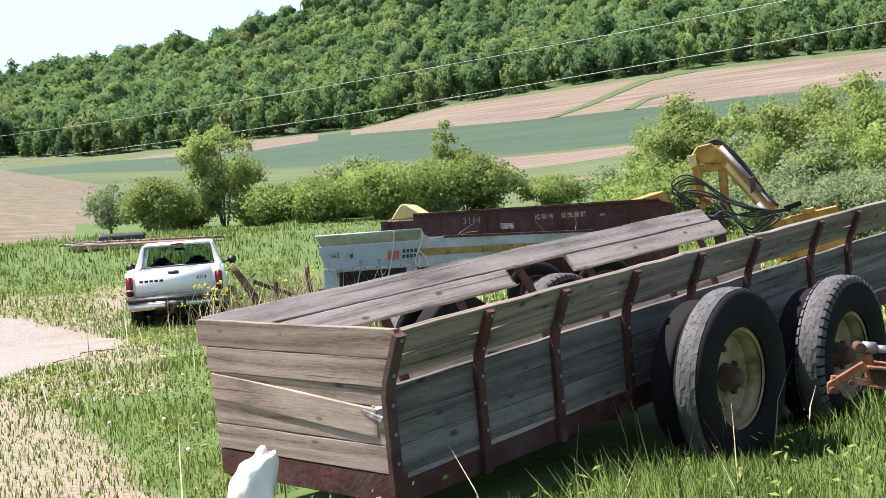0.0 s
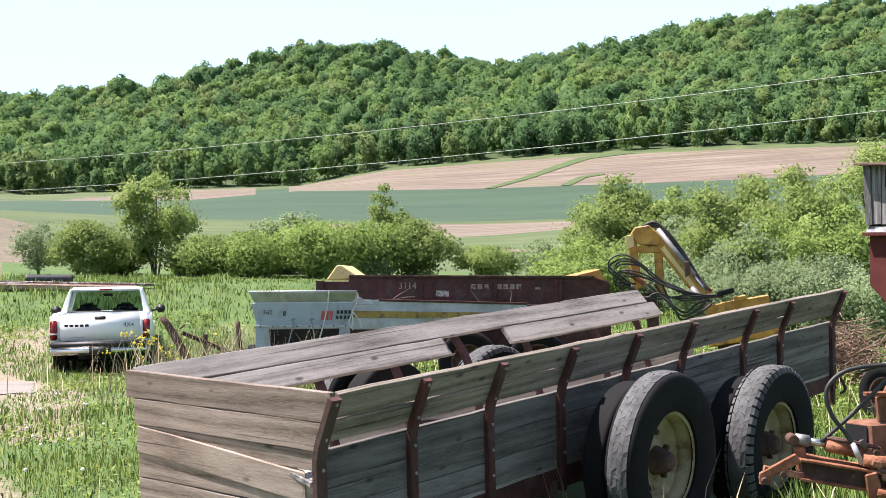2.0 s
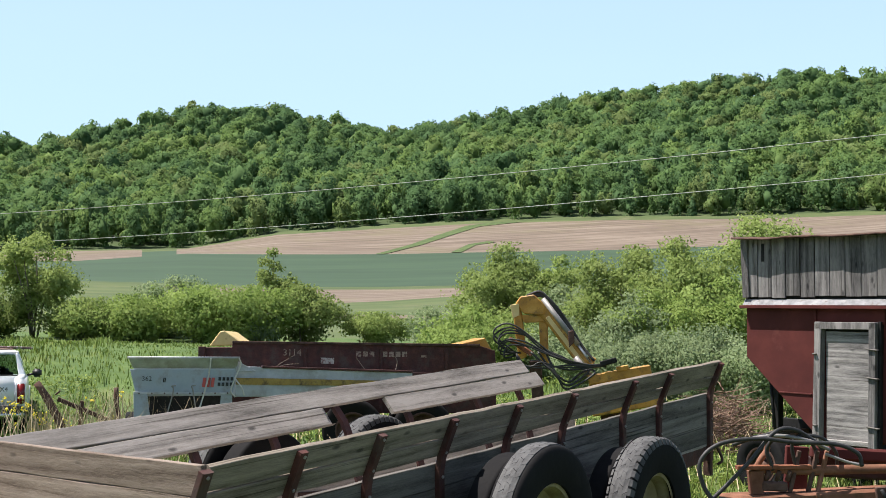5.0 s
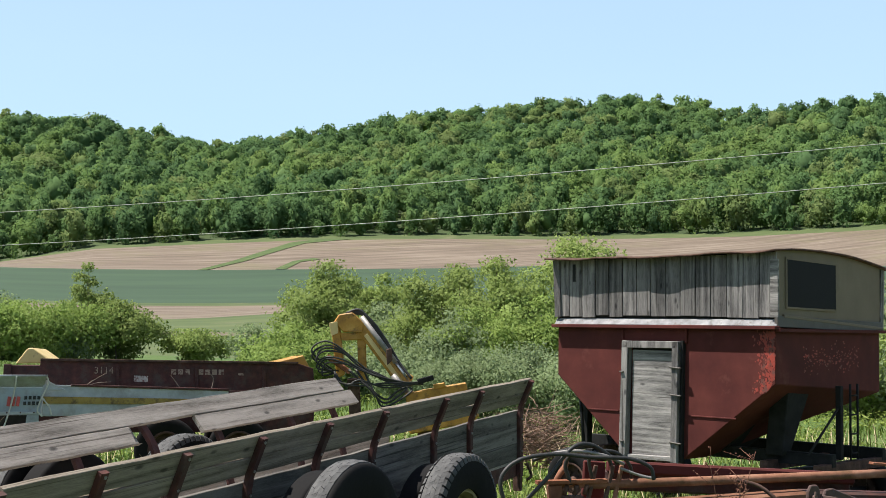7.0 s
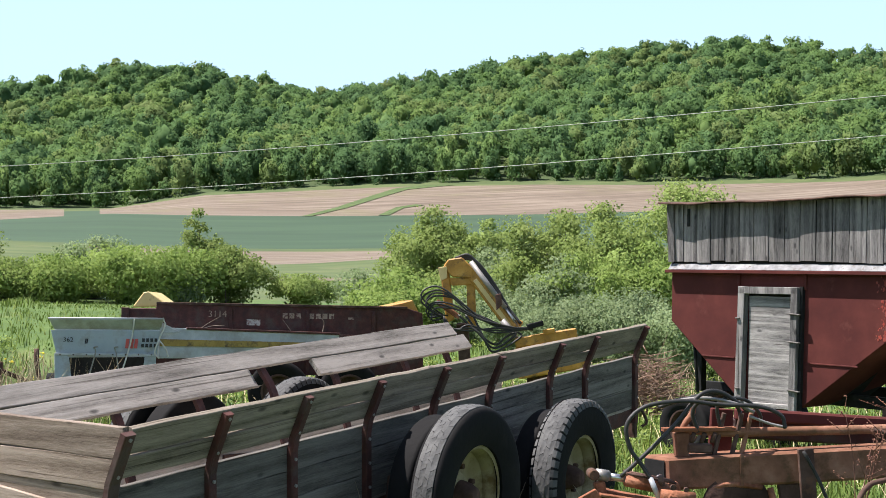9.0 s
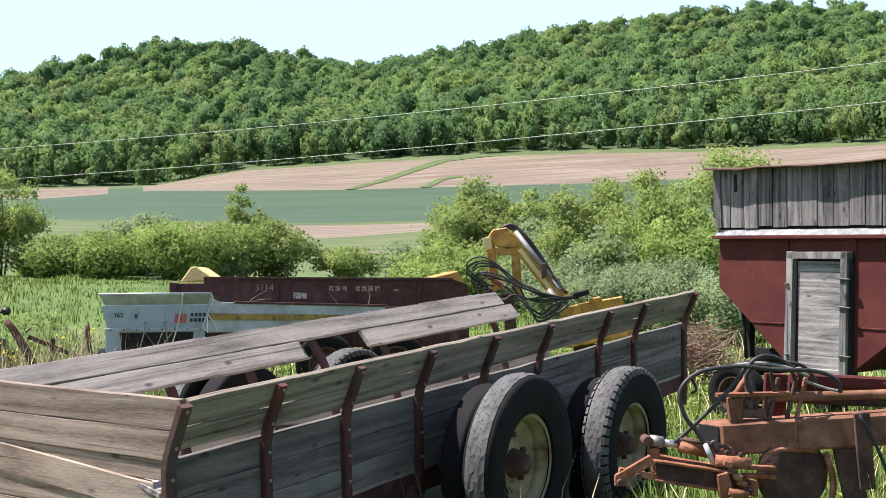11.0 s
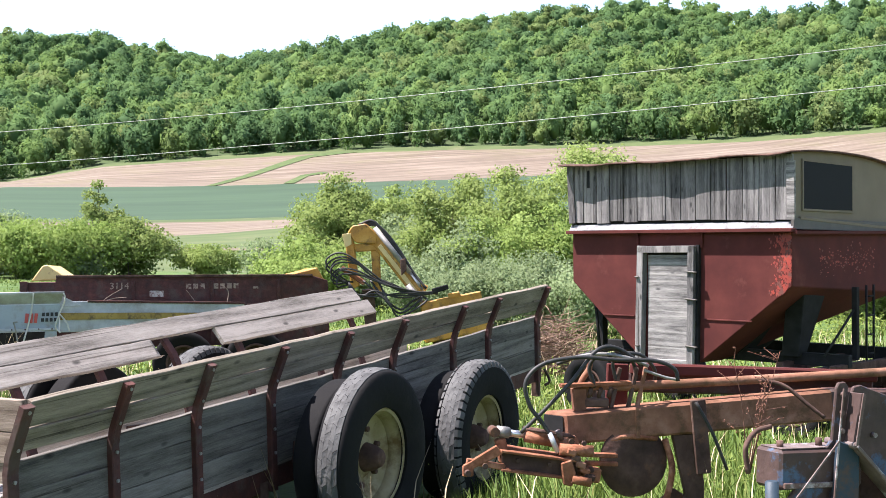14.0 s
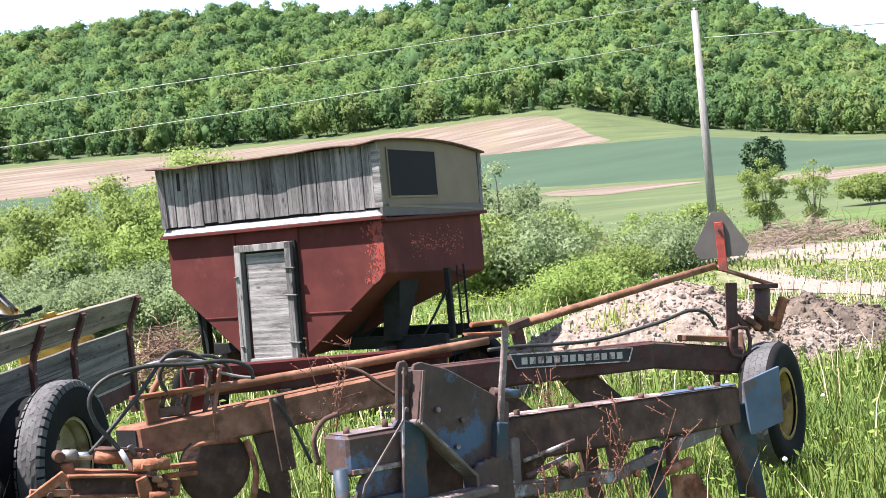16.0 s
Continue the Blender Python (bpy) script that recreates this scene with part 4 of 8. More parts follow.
# ---- tandem wheels, shared by the old wagon ----
def tyre_wheel(parent, m, r, width, rim_r, label="", tread=True, rim_mat=None, dish=0.06, lugs=34, shoulder=False, deep=False, inset=0.0):
    """A wheel whose axle is the local y axis; its outer face looks to -y."""
    wheel = new("wheel")
    wheel.parent = parent
    wheel.matrix_local = m
    tagged(wheel, label)
    h = width / 2
    side = [(-h * 0.72, rim_r), (-h * 0.98, rim_r + (r - rim_r) * 0.3), (-h, rim_r + (r - rim_r) * 0.55), (-h * 0.97, r * 0.90), (-h * 0.87, r * 0.948), (-h * 0.70, r * 0.966)]
    part("tyre", lathe(side + [(-h * 0.62, r * 0.968), (h * 0.62, r * 0.968)] + [(-y, rr) for y, rr in reversed(side)] + [side[0]], 64), M_TYRE, wheel)
    if tread:
        bm = bmesh.new()
        for k in range(lugs):
            for c, half, sh in ((-0.70, 0.226, 0.0), (-0.235, 0.228, 0.5), (0.235, 0.228, 0.0), (0.70, 0.226, 0.5)):
                a0 = 2 * math.pi * (k + sh) / lugs
                da = 2 * math.pi / lugs * 0.484
                skew = da * (0.22 if c in (-0.70, 0.235) else -0.22)
                vs = []
                for rr in (r * 0.955, r * 0.992):
                    for (aa, yy) in ((a0 - da - skew, c - half), (a0 + da - skew, c - half), (a0 + da + skew, c + half), (a0 - da + skew, c + half)):
                        drop = 0.03 * r * max(0, abs(yy) - 0.5)
                        vs.append(bm.verts.new(((rr - drop) * math.cos(aa), yy * h * 0.68, (rr - drop) * math.sin(aa))))
                bm.faces.new(vs[4:])
                for i in range(4):
                    bm.faces.new((vs[i], vs[(i + 1) % 4], vs[4 + (i + 1) % 4], vs[4 + i]))
        bmesh.ops.recalc_face_normals(bm, faces=bm.faces)
        if shoulder:
            for sd in (-1, 1):
                ribs = bmesh.new()
                for k in range(52):
                    a0, da = math.pi * k / 26, math.pi / 26 * 0.37
                    vs = [ribs.verts.new((rr * math.cos(aa), sd * yy * h, rr * math.sin(aa))) for rr, yy in ((r * 0.99, 0.66), (r * 0.968, 0.88), (r * 0.90, 1.02), (r * 0.90, 0.9)) for aa in (a0 - da, a0 + da)]
                    for i in range(3):
                        ribs.faces.new((vs[2 * i], vs[2 * i + 1], vs[2 * i + 3], vs[2 * i + 2]))
                    ribs.faces.new((vs[0], vs[2], vs[4], vs[6]))
                    ribs.faces.new((vs[1], vs[7], vs[5], vs[3]))
                bmesh.ops.recalc_face_normals(ribs, faces=ribs.faces)
                part("shoulder_tread", ribs, M_TREAD, wheel, "ribbed grey tyre shoulder")
        bmesh.ops.recalc_face_normals(bm, faces=bm.faces)
        part("tread", bm, M_TREAD, wheel, "worn grey tread blocks")
    lip = rim_r * 1.03
    part("rim", lathe([(-h * 0.80, lip * 0.90), (-h * 0.84, lip * 0.97), (-h * 0.80, lip * 1.02), (-h * 0.62, lip), (-h * 0.55, rim_r * 0.93), (-h * 0.1, rim_r * 0.86), (h * 0.5, rim_r * 0.86), (h * 0.8, lip)], 48, Matrix.Translation((0, inset, 0))), rim_mat or M_RIM, wheel)
    dp = h * 0.25 if not deep else 0.05
    sunk = Matrix.Translation((0, inset, 0))
    disc = lathe([(dp * 0.2, rim_r * 0.875), (dp * 0.9, rim_r * 0.72), (dp, rim_r * 0.45), (dp * 0.4, rim_r * 0.36), (dp * 0.4, 0)], 40, sunk)
    part("disc", disc, rim_mat or M_RIM, wheel)
    part("hub", lathe([(dp * 0.6, rim_r * 0.30), (-dish * 0.5, rim_r * 0.25), (-dish * 1.1, rim_r * 0.17), (-dish * 1.2, rim_r * 0.14), (-dish * 1.2, 0)], 24, sunk), M_DARKRUST, wheel, "rusty hub cap")
    for k in range(6):
        a = k * math.pi / 3 + 0.3
        part("wheel_nut", rod((rim_r * 0.55 * math.cos(a), inset + dp * 0.95, rim_r * 0.55 * math.sin(a)), (rim_r * 0.55 * math.cos(a), inset + dp * 0.95 - 0.03, rim_r * 0.55 * math.sin(a)), 0.017, 6), M_DARKRUST, wheel)
    return wheel


# ---- old wooden spreader wagon ----
WAGON_M = Matrix.Translation((-0.108, 5.580, 0.965)) @ pose(0, 0, 0, 0, 0, 47.51) @ pose(0, 0, 0, 0, -3.89, 0) @ pose(0, 0, 0, 1.57, 0, 0)
W_WIDE, W_FLARE, W_BEND, W_SIDE, W_LONG = 1.555, 0.119, 0.269, 0.435, 6.16
W_POSTS = [-0.04, 0.616, 1.263, 1.964, 2.704, 3.448, 4.408, 5.063, 6.13]


def wagon():
    ob = thing("farm_wagon", WAGON_M, "long weathered plank wagon with rusty red steel posts, nose down", "wagon")
    up_n = Vector((0, -W_BEND, -W_FLARE)).normalized()  # outward normal of the flared boards, near side
    mirror = Matrix.Translation((0, W_WIDE, 0)) @ Matrix.Diagonal((1, -1, 1, 1))
    slope = math.hypot(W_FLARE, W_BEND)
    splay = Matrix.Translation((0, W_WIDE, 0)) @ pose(0, 0, 0, -16.0, 0, 0) @ Matrix.Translation((0, -W_WIDE, 0))  # the far side has sagged outwards
    mirror = splay @ mirror

    def flared(far, l0, l1, row, seed, jag=0.0, trim=0.0):
        d = (row + 0.5 - trim / 2) / 2
        p, q = [Vector((l, W_FLARE * d, -W_BEND * d)) - up_n * 0.016 for l in (l0, l1)]
        bm = board(p, q, 0.032, (slope / 2 - 0.011) * (1 - trim), seed, up=Vector((0, W_FLARE, -W_BEND)) * -1, end_jag=jag)
        if far:
            bmesh.ops.transform(bm, matrix=mirror, verts=bm.verts)
            bmesh.ops.reverse_faces(bm, faces=bm.faces)
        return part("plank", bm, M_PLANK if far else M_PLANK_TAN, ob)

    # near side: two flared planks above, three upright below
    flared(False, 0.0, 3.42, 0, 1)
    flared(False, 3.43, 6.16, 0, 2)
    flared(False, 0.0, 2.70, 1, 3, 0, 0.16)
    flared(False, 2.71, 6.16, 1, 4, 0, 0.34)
    third = W_SIDE / 3
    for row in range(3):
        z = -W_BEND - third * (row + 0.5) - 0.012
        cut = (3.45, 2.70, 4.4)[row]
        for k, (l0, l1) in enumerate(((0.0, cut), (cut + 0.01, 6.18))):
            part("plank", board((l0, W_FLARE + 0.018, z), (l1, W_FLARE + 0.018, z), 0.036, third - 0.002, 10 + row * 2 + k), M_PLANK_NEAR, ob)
    # far side: long top planks, the second one broken, the lower ones mostly gone
    flared(True, 0.0, 5.34, 0, 21, 0.02)
    flared(True, 0.0, 2.52, 1, 22, 0.14)
    flared(True, 3.22, 5.44, 1, 23, 0.04)
    part("plank", board((0.02, W_WIDE - W_FLARE - 0.018, -W_BEND - W_SIDE + 0.07), (6.1, W_WIDE - W_FLARE - 0.018, -W_BEND - W_SIDE + 0.07), 0.036, third - 0.01, 24), M_PLANK, ob)
    # bent steel posts
    def post(l, far=False, wide=0.058, foot=0.16):
        prof = [(0.004, -0.012), (W_FLARE, -W_BEND - 0.01), (W_FLARE, -W_BEND - W_SIDE - foot)]
        bm = bmesh.new()
        n_out = [up_n, (up_n + Vector((0, -1, 0))).normalized(), Vector((0, -1, 0))]
        pts = [Vector((l, y, z)) for y, z in prof]
        line = [pts[0]] + [pts[0].lerp(pts[1], t) for t in (0.5, 0.86)] + [pts[1].lerp(pts[2], t) for t in (0.07, 0.5, 1.0)]
        outs = [n_out[0], n_out[0], (n_out[0] * 0.7 + n_out[2] * 0.3).normalized(), (n_out[0] * 0.3 + n_out[2] * 0.7).normalized(), n_out[2], n_out[2]]
        rings = []
        for p, o in zip(line, outs):
            w, dpt = wide / 2, 0.034
            rings.append([bm.verts.new(p + Vector((sx * w, 0, 0)) + o * dd) for sx, dd in ((-1, 0.0), (-1, dpt * 0.85), (-0.8, dpt), (0.8, dpt), (1, dpt * 0.85), (1, 0.0))])
        for a, b in zip(rings, rings[1:]):
            for k in range(6):
                bm.faces.new((a[k], a[(k + 1) % 6], b[(k + 1) % 6], b[k]))
        bm.faces.new(rings[0][::-1])
        bm.faces.new(rings[-1])
        bmesh.ops.recalc_face_normals(bm, faces=bm.faces)
        if far:
            bmesh.ops.transform(bm, matrix=mirror, verts=bm.verts)
            bmesh.ops.reverse_faces(bm, faces=bm.faces)
        po = part("post", bm, M_REDRUST, ob)
        if not far:
            for d in (0.12, 0.75):
                c = Vector((l, W_FLARE * d, -W_BEND * d)) + up_n * 0.034
                part("bolt", rod(c, c + up_n * 0.008, 0.009, 8), M_DULLSTEEL, po)
            for s in (0.36, 0.5, 0.64):
                part("bolt", rod((l, W_FLARE - 0.034, -s), (l, W_FLARE - 0.043, -s), 0.009, 8), M_DULLSTEEL, po)
        return po

    for i, l in enumerate(W_POSTS):
        post(l, False, 0.068 if i in (0, 8) else 0.056)
    for l in (0.05, 0.62, 1.26, 1.96, 2.70, 3.44, 4.40, 5.06):
        post(l, True)
    # head board: five planks, the third split and sagging
    def across(s0, s1, seed, x=-0.02, l_trim=0.0, r_trim=0.0, sag=0.0, jag=0.0, mat=M_PLANK_ACROSS):
        def y_at(s):
            return W_FLARE * min(s, W_BEND) / W_BEND
        sm = (s0 + s1) / 2
        ya, yb = y_at(sm) - 0.004, W_WIDE - y_at(sm) + 0.02
        return part("plank", board((x, yb - l_trim, -sm), (x, ya + r_trim, -sm - sag), 0.034, s1 - s0 - 0.003, seed, end_jag=jag, rough=0.003), mat, ob)

    h = (W_BEND + W_SIDE) / 5
    across(-0.005, h, 31)
    across(h, 2 * h, 32)
    across(2 * h, 3 * h - 0.045, 33, x=-0.012)
    across(2 * h + 0.005, 3 * h + 0.006, 34, x=-0.028, r_trim=0.07, sag=0.10, jag=0.06)
    across(3 * h, 4 * h, 35)
    across(4 * h, 5 * h, 36)
    bm = bar((-0.035, 0.30, -0.40), (-0.045, 0.15, -0.435), 0.02, 0.028, 0.004)
    bar((-0.03, 0.42, -0.385), (-0.045, 0.20, -0.425), 0.012, 0.014, 0.003, bm=bm)
    part("splinter", bm, M_PLY, ob, "pale splintered wood of the broken plank")
    # steel frame, floor and tongue end
    zb = -W_BEND - W_SIDE
    for y in (W_FLARE + 0.035, W_WIDE - W_FLARE - 0.035):
        part("sill", bar((-0.02, y, zb - 0.085), (6.15, y, zb - 0.085), 0.06, 0.15), M_REDRUST, ob)
    part("front_sill", bar((0.0, W_FLARE - 0.02, zb - 0.075), (0.0, W_WIDE - W_FLARE + 0.02, zb - 0.075), 0.07, 0.14), M_REDRUST, ob)
    for k in range(9):
        y = W_FLARE + 0.075 + k * (W_WIDE - 2 * W_FLARE - 0.15) / 8
        part("floor_plank", board((0.04, y, zb - 0.02), (6.1, y, zb - 0.02), 0.144, 0.03, 50 + k), M_PLANK, ob)
    for l in (1.9, 3.0, 4.2, 5.6):
        part("cross_member", bar((l, W_FLARE, zb - 0.15), (l, W_WIDE - W_FLARE, zb - 0.15), 0.08, 0.10), M_DARKRUST, ob)
    part("tail_post", bar((6.19, W_FLARE + 0.03, -W_BEND - 0.02), (6.19, W_FLARE + 0.03, zb - 0.30), 0.05, 0.07), M_DARKRUST, ob)
    part("chain_hook", hose([(6.2, W_FLARE - 0.05, zb - 0.05), (6.22, W_FLARE - 0.09, zb - 0.16), (6.2, W_FLARE - 0.05, zb - 0.2)], 0.012, 6, 4), M_DARKRUST, ob)
    return ob


WAGON = wagon()
# walking beam and four wheels
for y0, face in ((-0.372, 1), (W_WIDE + 0.372, -1)):
    for l, zc in ((2.27, -0.695), (3.76, -0.86)):
        turn = pose(0, 0, 0) if face > 0 else pose(0, 0, 0, 0, 0, 180)
        tyre_wheel(WAGON, Matrix.Translation((l, y0 - face * 0.025, zc)) @ turn, 0.535 if l < 3 else 0.545, 0.195, 0.298, "large worn truck wheel with a cream rim", shoulder=l > 3, deep=True, dish=0.075, inset=0.03)
        tyre_wheel(WAGON, Matrix.Translation((l, y0 + face * 0.18, zc)) @ turn, 0.465, 0.155, 0.28, "dark inner twin wheel", tread=False, rim_mat=M_DARKRUST)
    part("walking_beam", bar((2.2, y0 + face * 0.50, -0.69), (3.95, y0 + face * 0.50, -0.885), 0.09, 0.14), M_DARKRUST, WAGON)
for l, zc in ((2.27, -0.695), (3.76, -0.86)):
    part("axle", rod((l, W_FLARE - 0.2, zc), (l, W_WIDE - W_FLARE + 0.2, zc), 0.04), M_DARKRUST, WAGON)

# ---- gravity grain box on its running gear ----
BOX_M = Matrix.Translation((6.856, 10.695, 1.786)) @ pose(0, 0, 0, 0, 0, -61.87) @ pose(0, 0, 0, 0, 1.47, 0) @ pose(0, 0, 0, 0.87, 0, 0)
B_L, B_D = 2.81, 2.25


def bx(a, b, c):
    """a: along the door side, from the sunlit corner; b: towards the back; c: up from the hopper's rim."""
    return Vector((-a, b, c))


def roof_height(b):
    t = (b + 0.05) / (B_D + 0.15)
    return 0.88 - 0.10 * t + 0.30 * t * (1 - t)


def grain_box():
    ob = thing("grain_wagon", BOX_M, "maroon steel gravity grain box with a plank-sided roofed top", "grain wagon")
    low_f, low_b = -0.465, -0.60
    rim = 0.10
    # hopper shell, a thin closed sheet
    bm = bmesh.new()
    P = {}
    for key, co in dict(f0=(0, 0, rim), f1=(B_L, 0, rim), k0=(0, B_D, rim), k1=(B_L, B_D, rim), v0=(0, 0, low_f), v1=(B_L, 0, low_f), w0=(0, B_D, low_b), w1=(B_L, B_D, low_b),
                        o0=(1.09, 0, -1.30), o1=(1.85, 0, -1.30), q0=(1.09, 0.45, -1.30), q1=(1.85, 0.45, -1.30)).items():
        P[key] = bm.verts.new(bx(*co))
    for keys in ("f0 f1 v1 o1 o0 v0", "k1 k0 w0 w1", "f0 v0 w0 k0", "f1 k1 w1 v1", "v0 o0 q0 w0", "v1 w1 q1 o1", "w0 q0 q1 w1", "o0 o1 q1 q0", "f0 k0 k1 f1"):
        bm.faces.new([P[k] for k in keys.split()])
    bmesh.ops.recalc_face_normals(bm, faces=bm.faces)
    bmesh.ops.bevel(bm, geom=bm.edges[:], offset=0.008, segments=1, affect="EDGES")
    part("hopper", bm, M_HOPPER, ob)
    # worn bright corner along the sunlit edge
    def flecks(name, n, seed, place, label):
        rnd, bm = random.Random(seed), bmesh.new()
        for _ in range(n):
            c, u, v, out, size = place(rnd)
            m, a0 = rnd.randint(5, 7), rnd.uniform(0, 6.28)
            ring = [c + (u * math.cos(a0 + 6.283 * i / m) + v * math.sin(a0 + 6.283 * i / m)) * size * rnd.uniform(0.45, 1.2) + out * rnd.uniform(0.002, 0.0035) for i in range(m)]
            bm.faces.new([bm.verts.new(p) for p in ring])
        return tagged(part(name, bm, M_HOPPER_WORN, ob), label, kind="stuff")

    def corner_fleck(rnd):
        z = rnd.uniform(-0.56, 0.06)
        aa = abs(rnd.gauss(0, 0.085)) + 0.005 + (max(0, -z - 0.40) * 0.5)
        return bx(aa, 0, max(z, -0.45 - 0.75 * aa)), Vector((1, 0, 0)), Vector((0, 0, 1.5)), Vector((0, -1, 0)), rnd.uniform(0.004, 0.016)

    def face_fleck(rnd):
        return bx(0, rnd.uniform(0.55, 1.75), rnd.gauss(-0.22, 0.07)), Vector((0, 1.6, 0)), Vector((0, 0, 0.9)), Vector((1, 0, 0)), rnd.uniform(0.004, 0.015)

    flecks("worn_paint", 520, 5, corner_fleck, "bright red flecks of worn paint along the corner")
    flecks("worn_paint", 170, 6, face_fleck, "faint red blotches of worn paint")
    # chutes coloured black to carry the shade under the hopper
    part("chute", plate([bx(0.35, 0.55, -0.75), bx(0.95, 0.55, -1.22), bx(1.2, 0.55, -1.28), bx(1.2, 0.55, -0.9)], (0, 1, 0), 0.5, 0.01), M_BLACK, ob, "chute under the hopper, blackened for the shade there")
    part("chute", plate([bx(0.10, 0.42, -0.55), bx(0.10, 0.86, -0.57), bx(0.22, 0.66, -1.22), bx(0.22, 0.50, -1.22)], (-1, 0, 0), 0.20, 0.008), M_BLACK, ob)
    # ribs, seams and rim
    for a in (1.045, 1.875):
        part("rib", bar(bx(a, -0.012, rim), bx(a, -0.012, -0.08), 0.03, 0.024), M_HOPPER, ob)
    for a0, a1 in ((1.93, 2.36), (0.45, 1.02)):
        part("seam", bar(bx(a0, -0.006, -0.835), bx(a1, -0.006, -0.835), 0.012, 0.016, 0.003), M_HOPPER, ob)
    part("rim_rail", bar(bx(-0.05, -0.04, rim - 0.005), bx(B_L + 0.03, -0.04, rim - 0.005), 0.10, 0.035), M_HOPPER, ob)
    part("rim_rail", bar(bx(-0.04, -0.03, rim - 0.03), bx(-0.04, B_D + 0.04, rim - 0.03), 0.07, 0.035), M_HOPPER, ob)
    # pale ledge between hopper and planks
    bm = plate([bx(-0.03, -0.035, rim + 0.015), bx(-0.03, 0.02, rim + 0.085), bx(-0.03, 0.02, rim + 0.015)], (-1, 0, 0), B_L + 0.06, 0.003)
    part("ledge", bm, M_LEDGE, ob, "chalky grey weathered ledge")
    part("ledge", bar(bx(-0.02, -0.02, rim + 0.06), bx(-0.02, B_D, rim + 0.02), 0.04, 0.11), M_SIGNBACK, ob, "dull dark ledge")
    # upright planks on the door side
    rnd = random.Random(3)
    n, a = 15, -0.005
    for k in range(n):
        w = (B_L + 0.03) / n
        t0 = roof_height(0) - 0.06 * (1 - abs(1 - 2 * (k + 0.5) / n)) * 0.3 - 0.03
        gap = rnd.uniform(0.004, 0.012)
        bm = board(bx(a + w / 2, 0.012 + rnd.uniform(-0.005, 0.005), rim + 0.11 + rnd.uniform(-0.02, 0.01)), bx(a + w / 2 + 0.012 * (k - 7) / 7, 0.012, t0), w - gap, 0.024, 200 + k, up=(0, 1, 0), rough=0.002)
        part("plank", bm, M_PLANK_UP, ob)
        a += w
    part("corner_board", board(bx(0.0, -0.012, rim + 0.10), bx(0.0, -0.012, roof_height(0) - 0.10), 0.09, 0.025, 231, up=(0, 1, 0)), M_PLY, ob, "pale corner board")
    part("corner_board", board(bx(B_L - 0.01, -0.012, rim + 0.10), bx(B_L + 0.02, -0.012, roof_height(0) - 0.03), 0.09, 0.025, 232, up=(0, 1, 0)), M_PLANK_UP, ob)
    # black strip laid over whole planks to show a gap's shade
    part("gap_shade", bar(bx(2.575, -0.004, 0.80), bx(2.575, -0.004, 0.60), 0.035, 0.01, 0), M_BLACK, ob, "black strip for the shade where a strip of plank is missing")
    # inner backing of the plank side
    part("inner_wall", bar(bx(B_L / 2, 0.045, rim), bx(B_L / 2, 0.045, 0.84), B_L - 0.05, 0.012, 0, up=(0, 1, 0)), M_BLACK, ob)
    # tan board end with a dark screened opening and an arched top
    pts = [bx(-0.012, 0.0, 0.20)] + [bx(-0.012, B_D * k / 12, roof_height(B_D * k / 12) - 0.012) for k in range(13)] + [bx(-0.012, B_D, 0.06)]
    part("end_board", plate(pts, (-1, 0, 0), 0.02, 0.002), M_TANPLY, ob, "tan painted end board")
    bm = bar(bx(-0.018, 0.70, 0.305), bx(-0.018, 0.70, 0.79), 1.02, 0.02, 0.003, up=(1, 0, 0))
    part("screen", bm, M_DARKGLASS, ob, "dark screen in the end board")
    for p, q in (((0.17, 0.80), (1.22, 0.78)), ((0.17, 0.30), (1.22, 0.285)), ((0.18, 0.30), (0.18, 0.80)), ((1.21, 0.285), (1.21, 0.78))):
        part("screen_frame", bar(bx(-0.02, p[0], p[1]), bx(-0.02, q[0], q[1]), 0.02, 0.022, 0.002), M_TANPLY, ob)
    part("drip_strip", bar(bx(-0.03, 0.1, 0.215), bx(-0.03, B_D, 0.105), 0.03, 0.03), M_TANPLY, ob)
    part("corner_board", board(bx(-0.01, B_D + 0.02, 0.06), bx(-0.01, B_D + 0.06, roof_height(B_D) - 0.02), 0.08, 0.025, 233, up=(1, 0, 0)), M_PLANK_UP, ob)
    # back and far walls
    part("back_wall", bar(bx(B_L / 2, B_D, rim), bx(B_L / 2, B_D, 0.77), B_L, 0.02, 0.003, up=(0, 1, 0)), M_PLANK_UP, ob)
    part("far_wall", bar(bx(B_L, B_D / 2, rim), bx(B_L, B_D / 2, 0.80), B_D, 0.02, 0.003, up=(1, 0, 0)), M_PLANK_UP, ob)
    # arched sheet roof with an uneven edge
    bm = bmesh.new()
    na, nb, grid = 24, 14, []
    for i in range(na + 1):
        aa = -0.07 + (B_L + 0.16) * i / na
        row = []
        for j in range(nb + 1):
            edge = 0.115 + 0.035 * i / na + 0.02 * noise.noise((aa * 1.7, 5, 5))
            b = -edge + (B_D + 0.115 + edge) * j / nb
            wob = 0.012 * noise.noise((aa * 2.2, b * 1.5, 4)) + (0.02 * noise.noise((aa * 3.1, 9, 1)) if j == 0 else 0)
            sag = -0.05 * math.sin(math.pi * i / na) * 0.4
            row.append(bm.verts.new(bx(aa, b + (0.015 * noise.noise((aa * 4, 2, 2)) if j == 0 else 0), roof_height(b) + wob + sag)))
        grid.append(row)
    for i in range(na):
        for j in range(nb):
            bm.faces.new((grid[i][j], grid[i + 1][j], grid[i + 1][j + 1], grid[i][j + 1])).smooth = True
    bmesh.ops.recalc_face_normals(bm, faces=bm.faces)
    bmesh.ops.solidify(bm, geom=bm.faces[:], thickness=0.02)
    part("roof", bm, M_DARKRUST, ob, "arched dark sheet roof with an uneven edge")
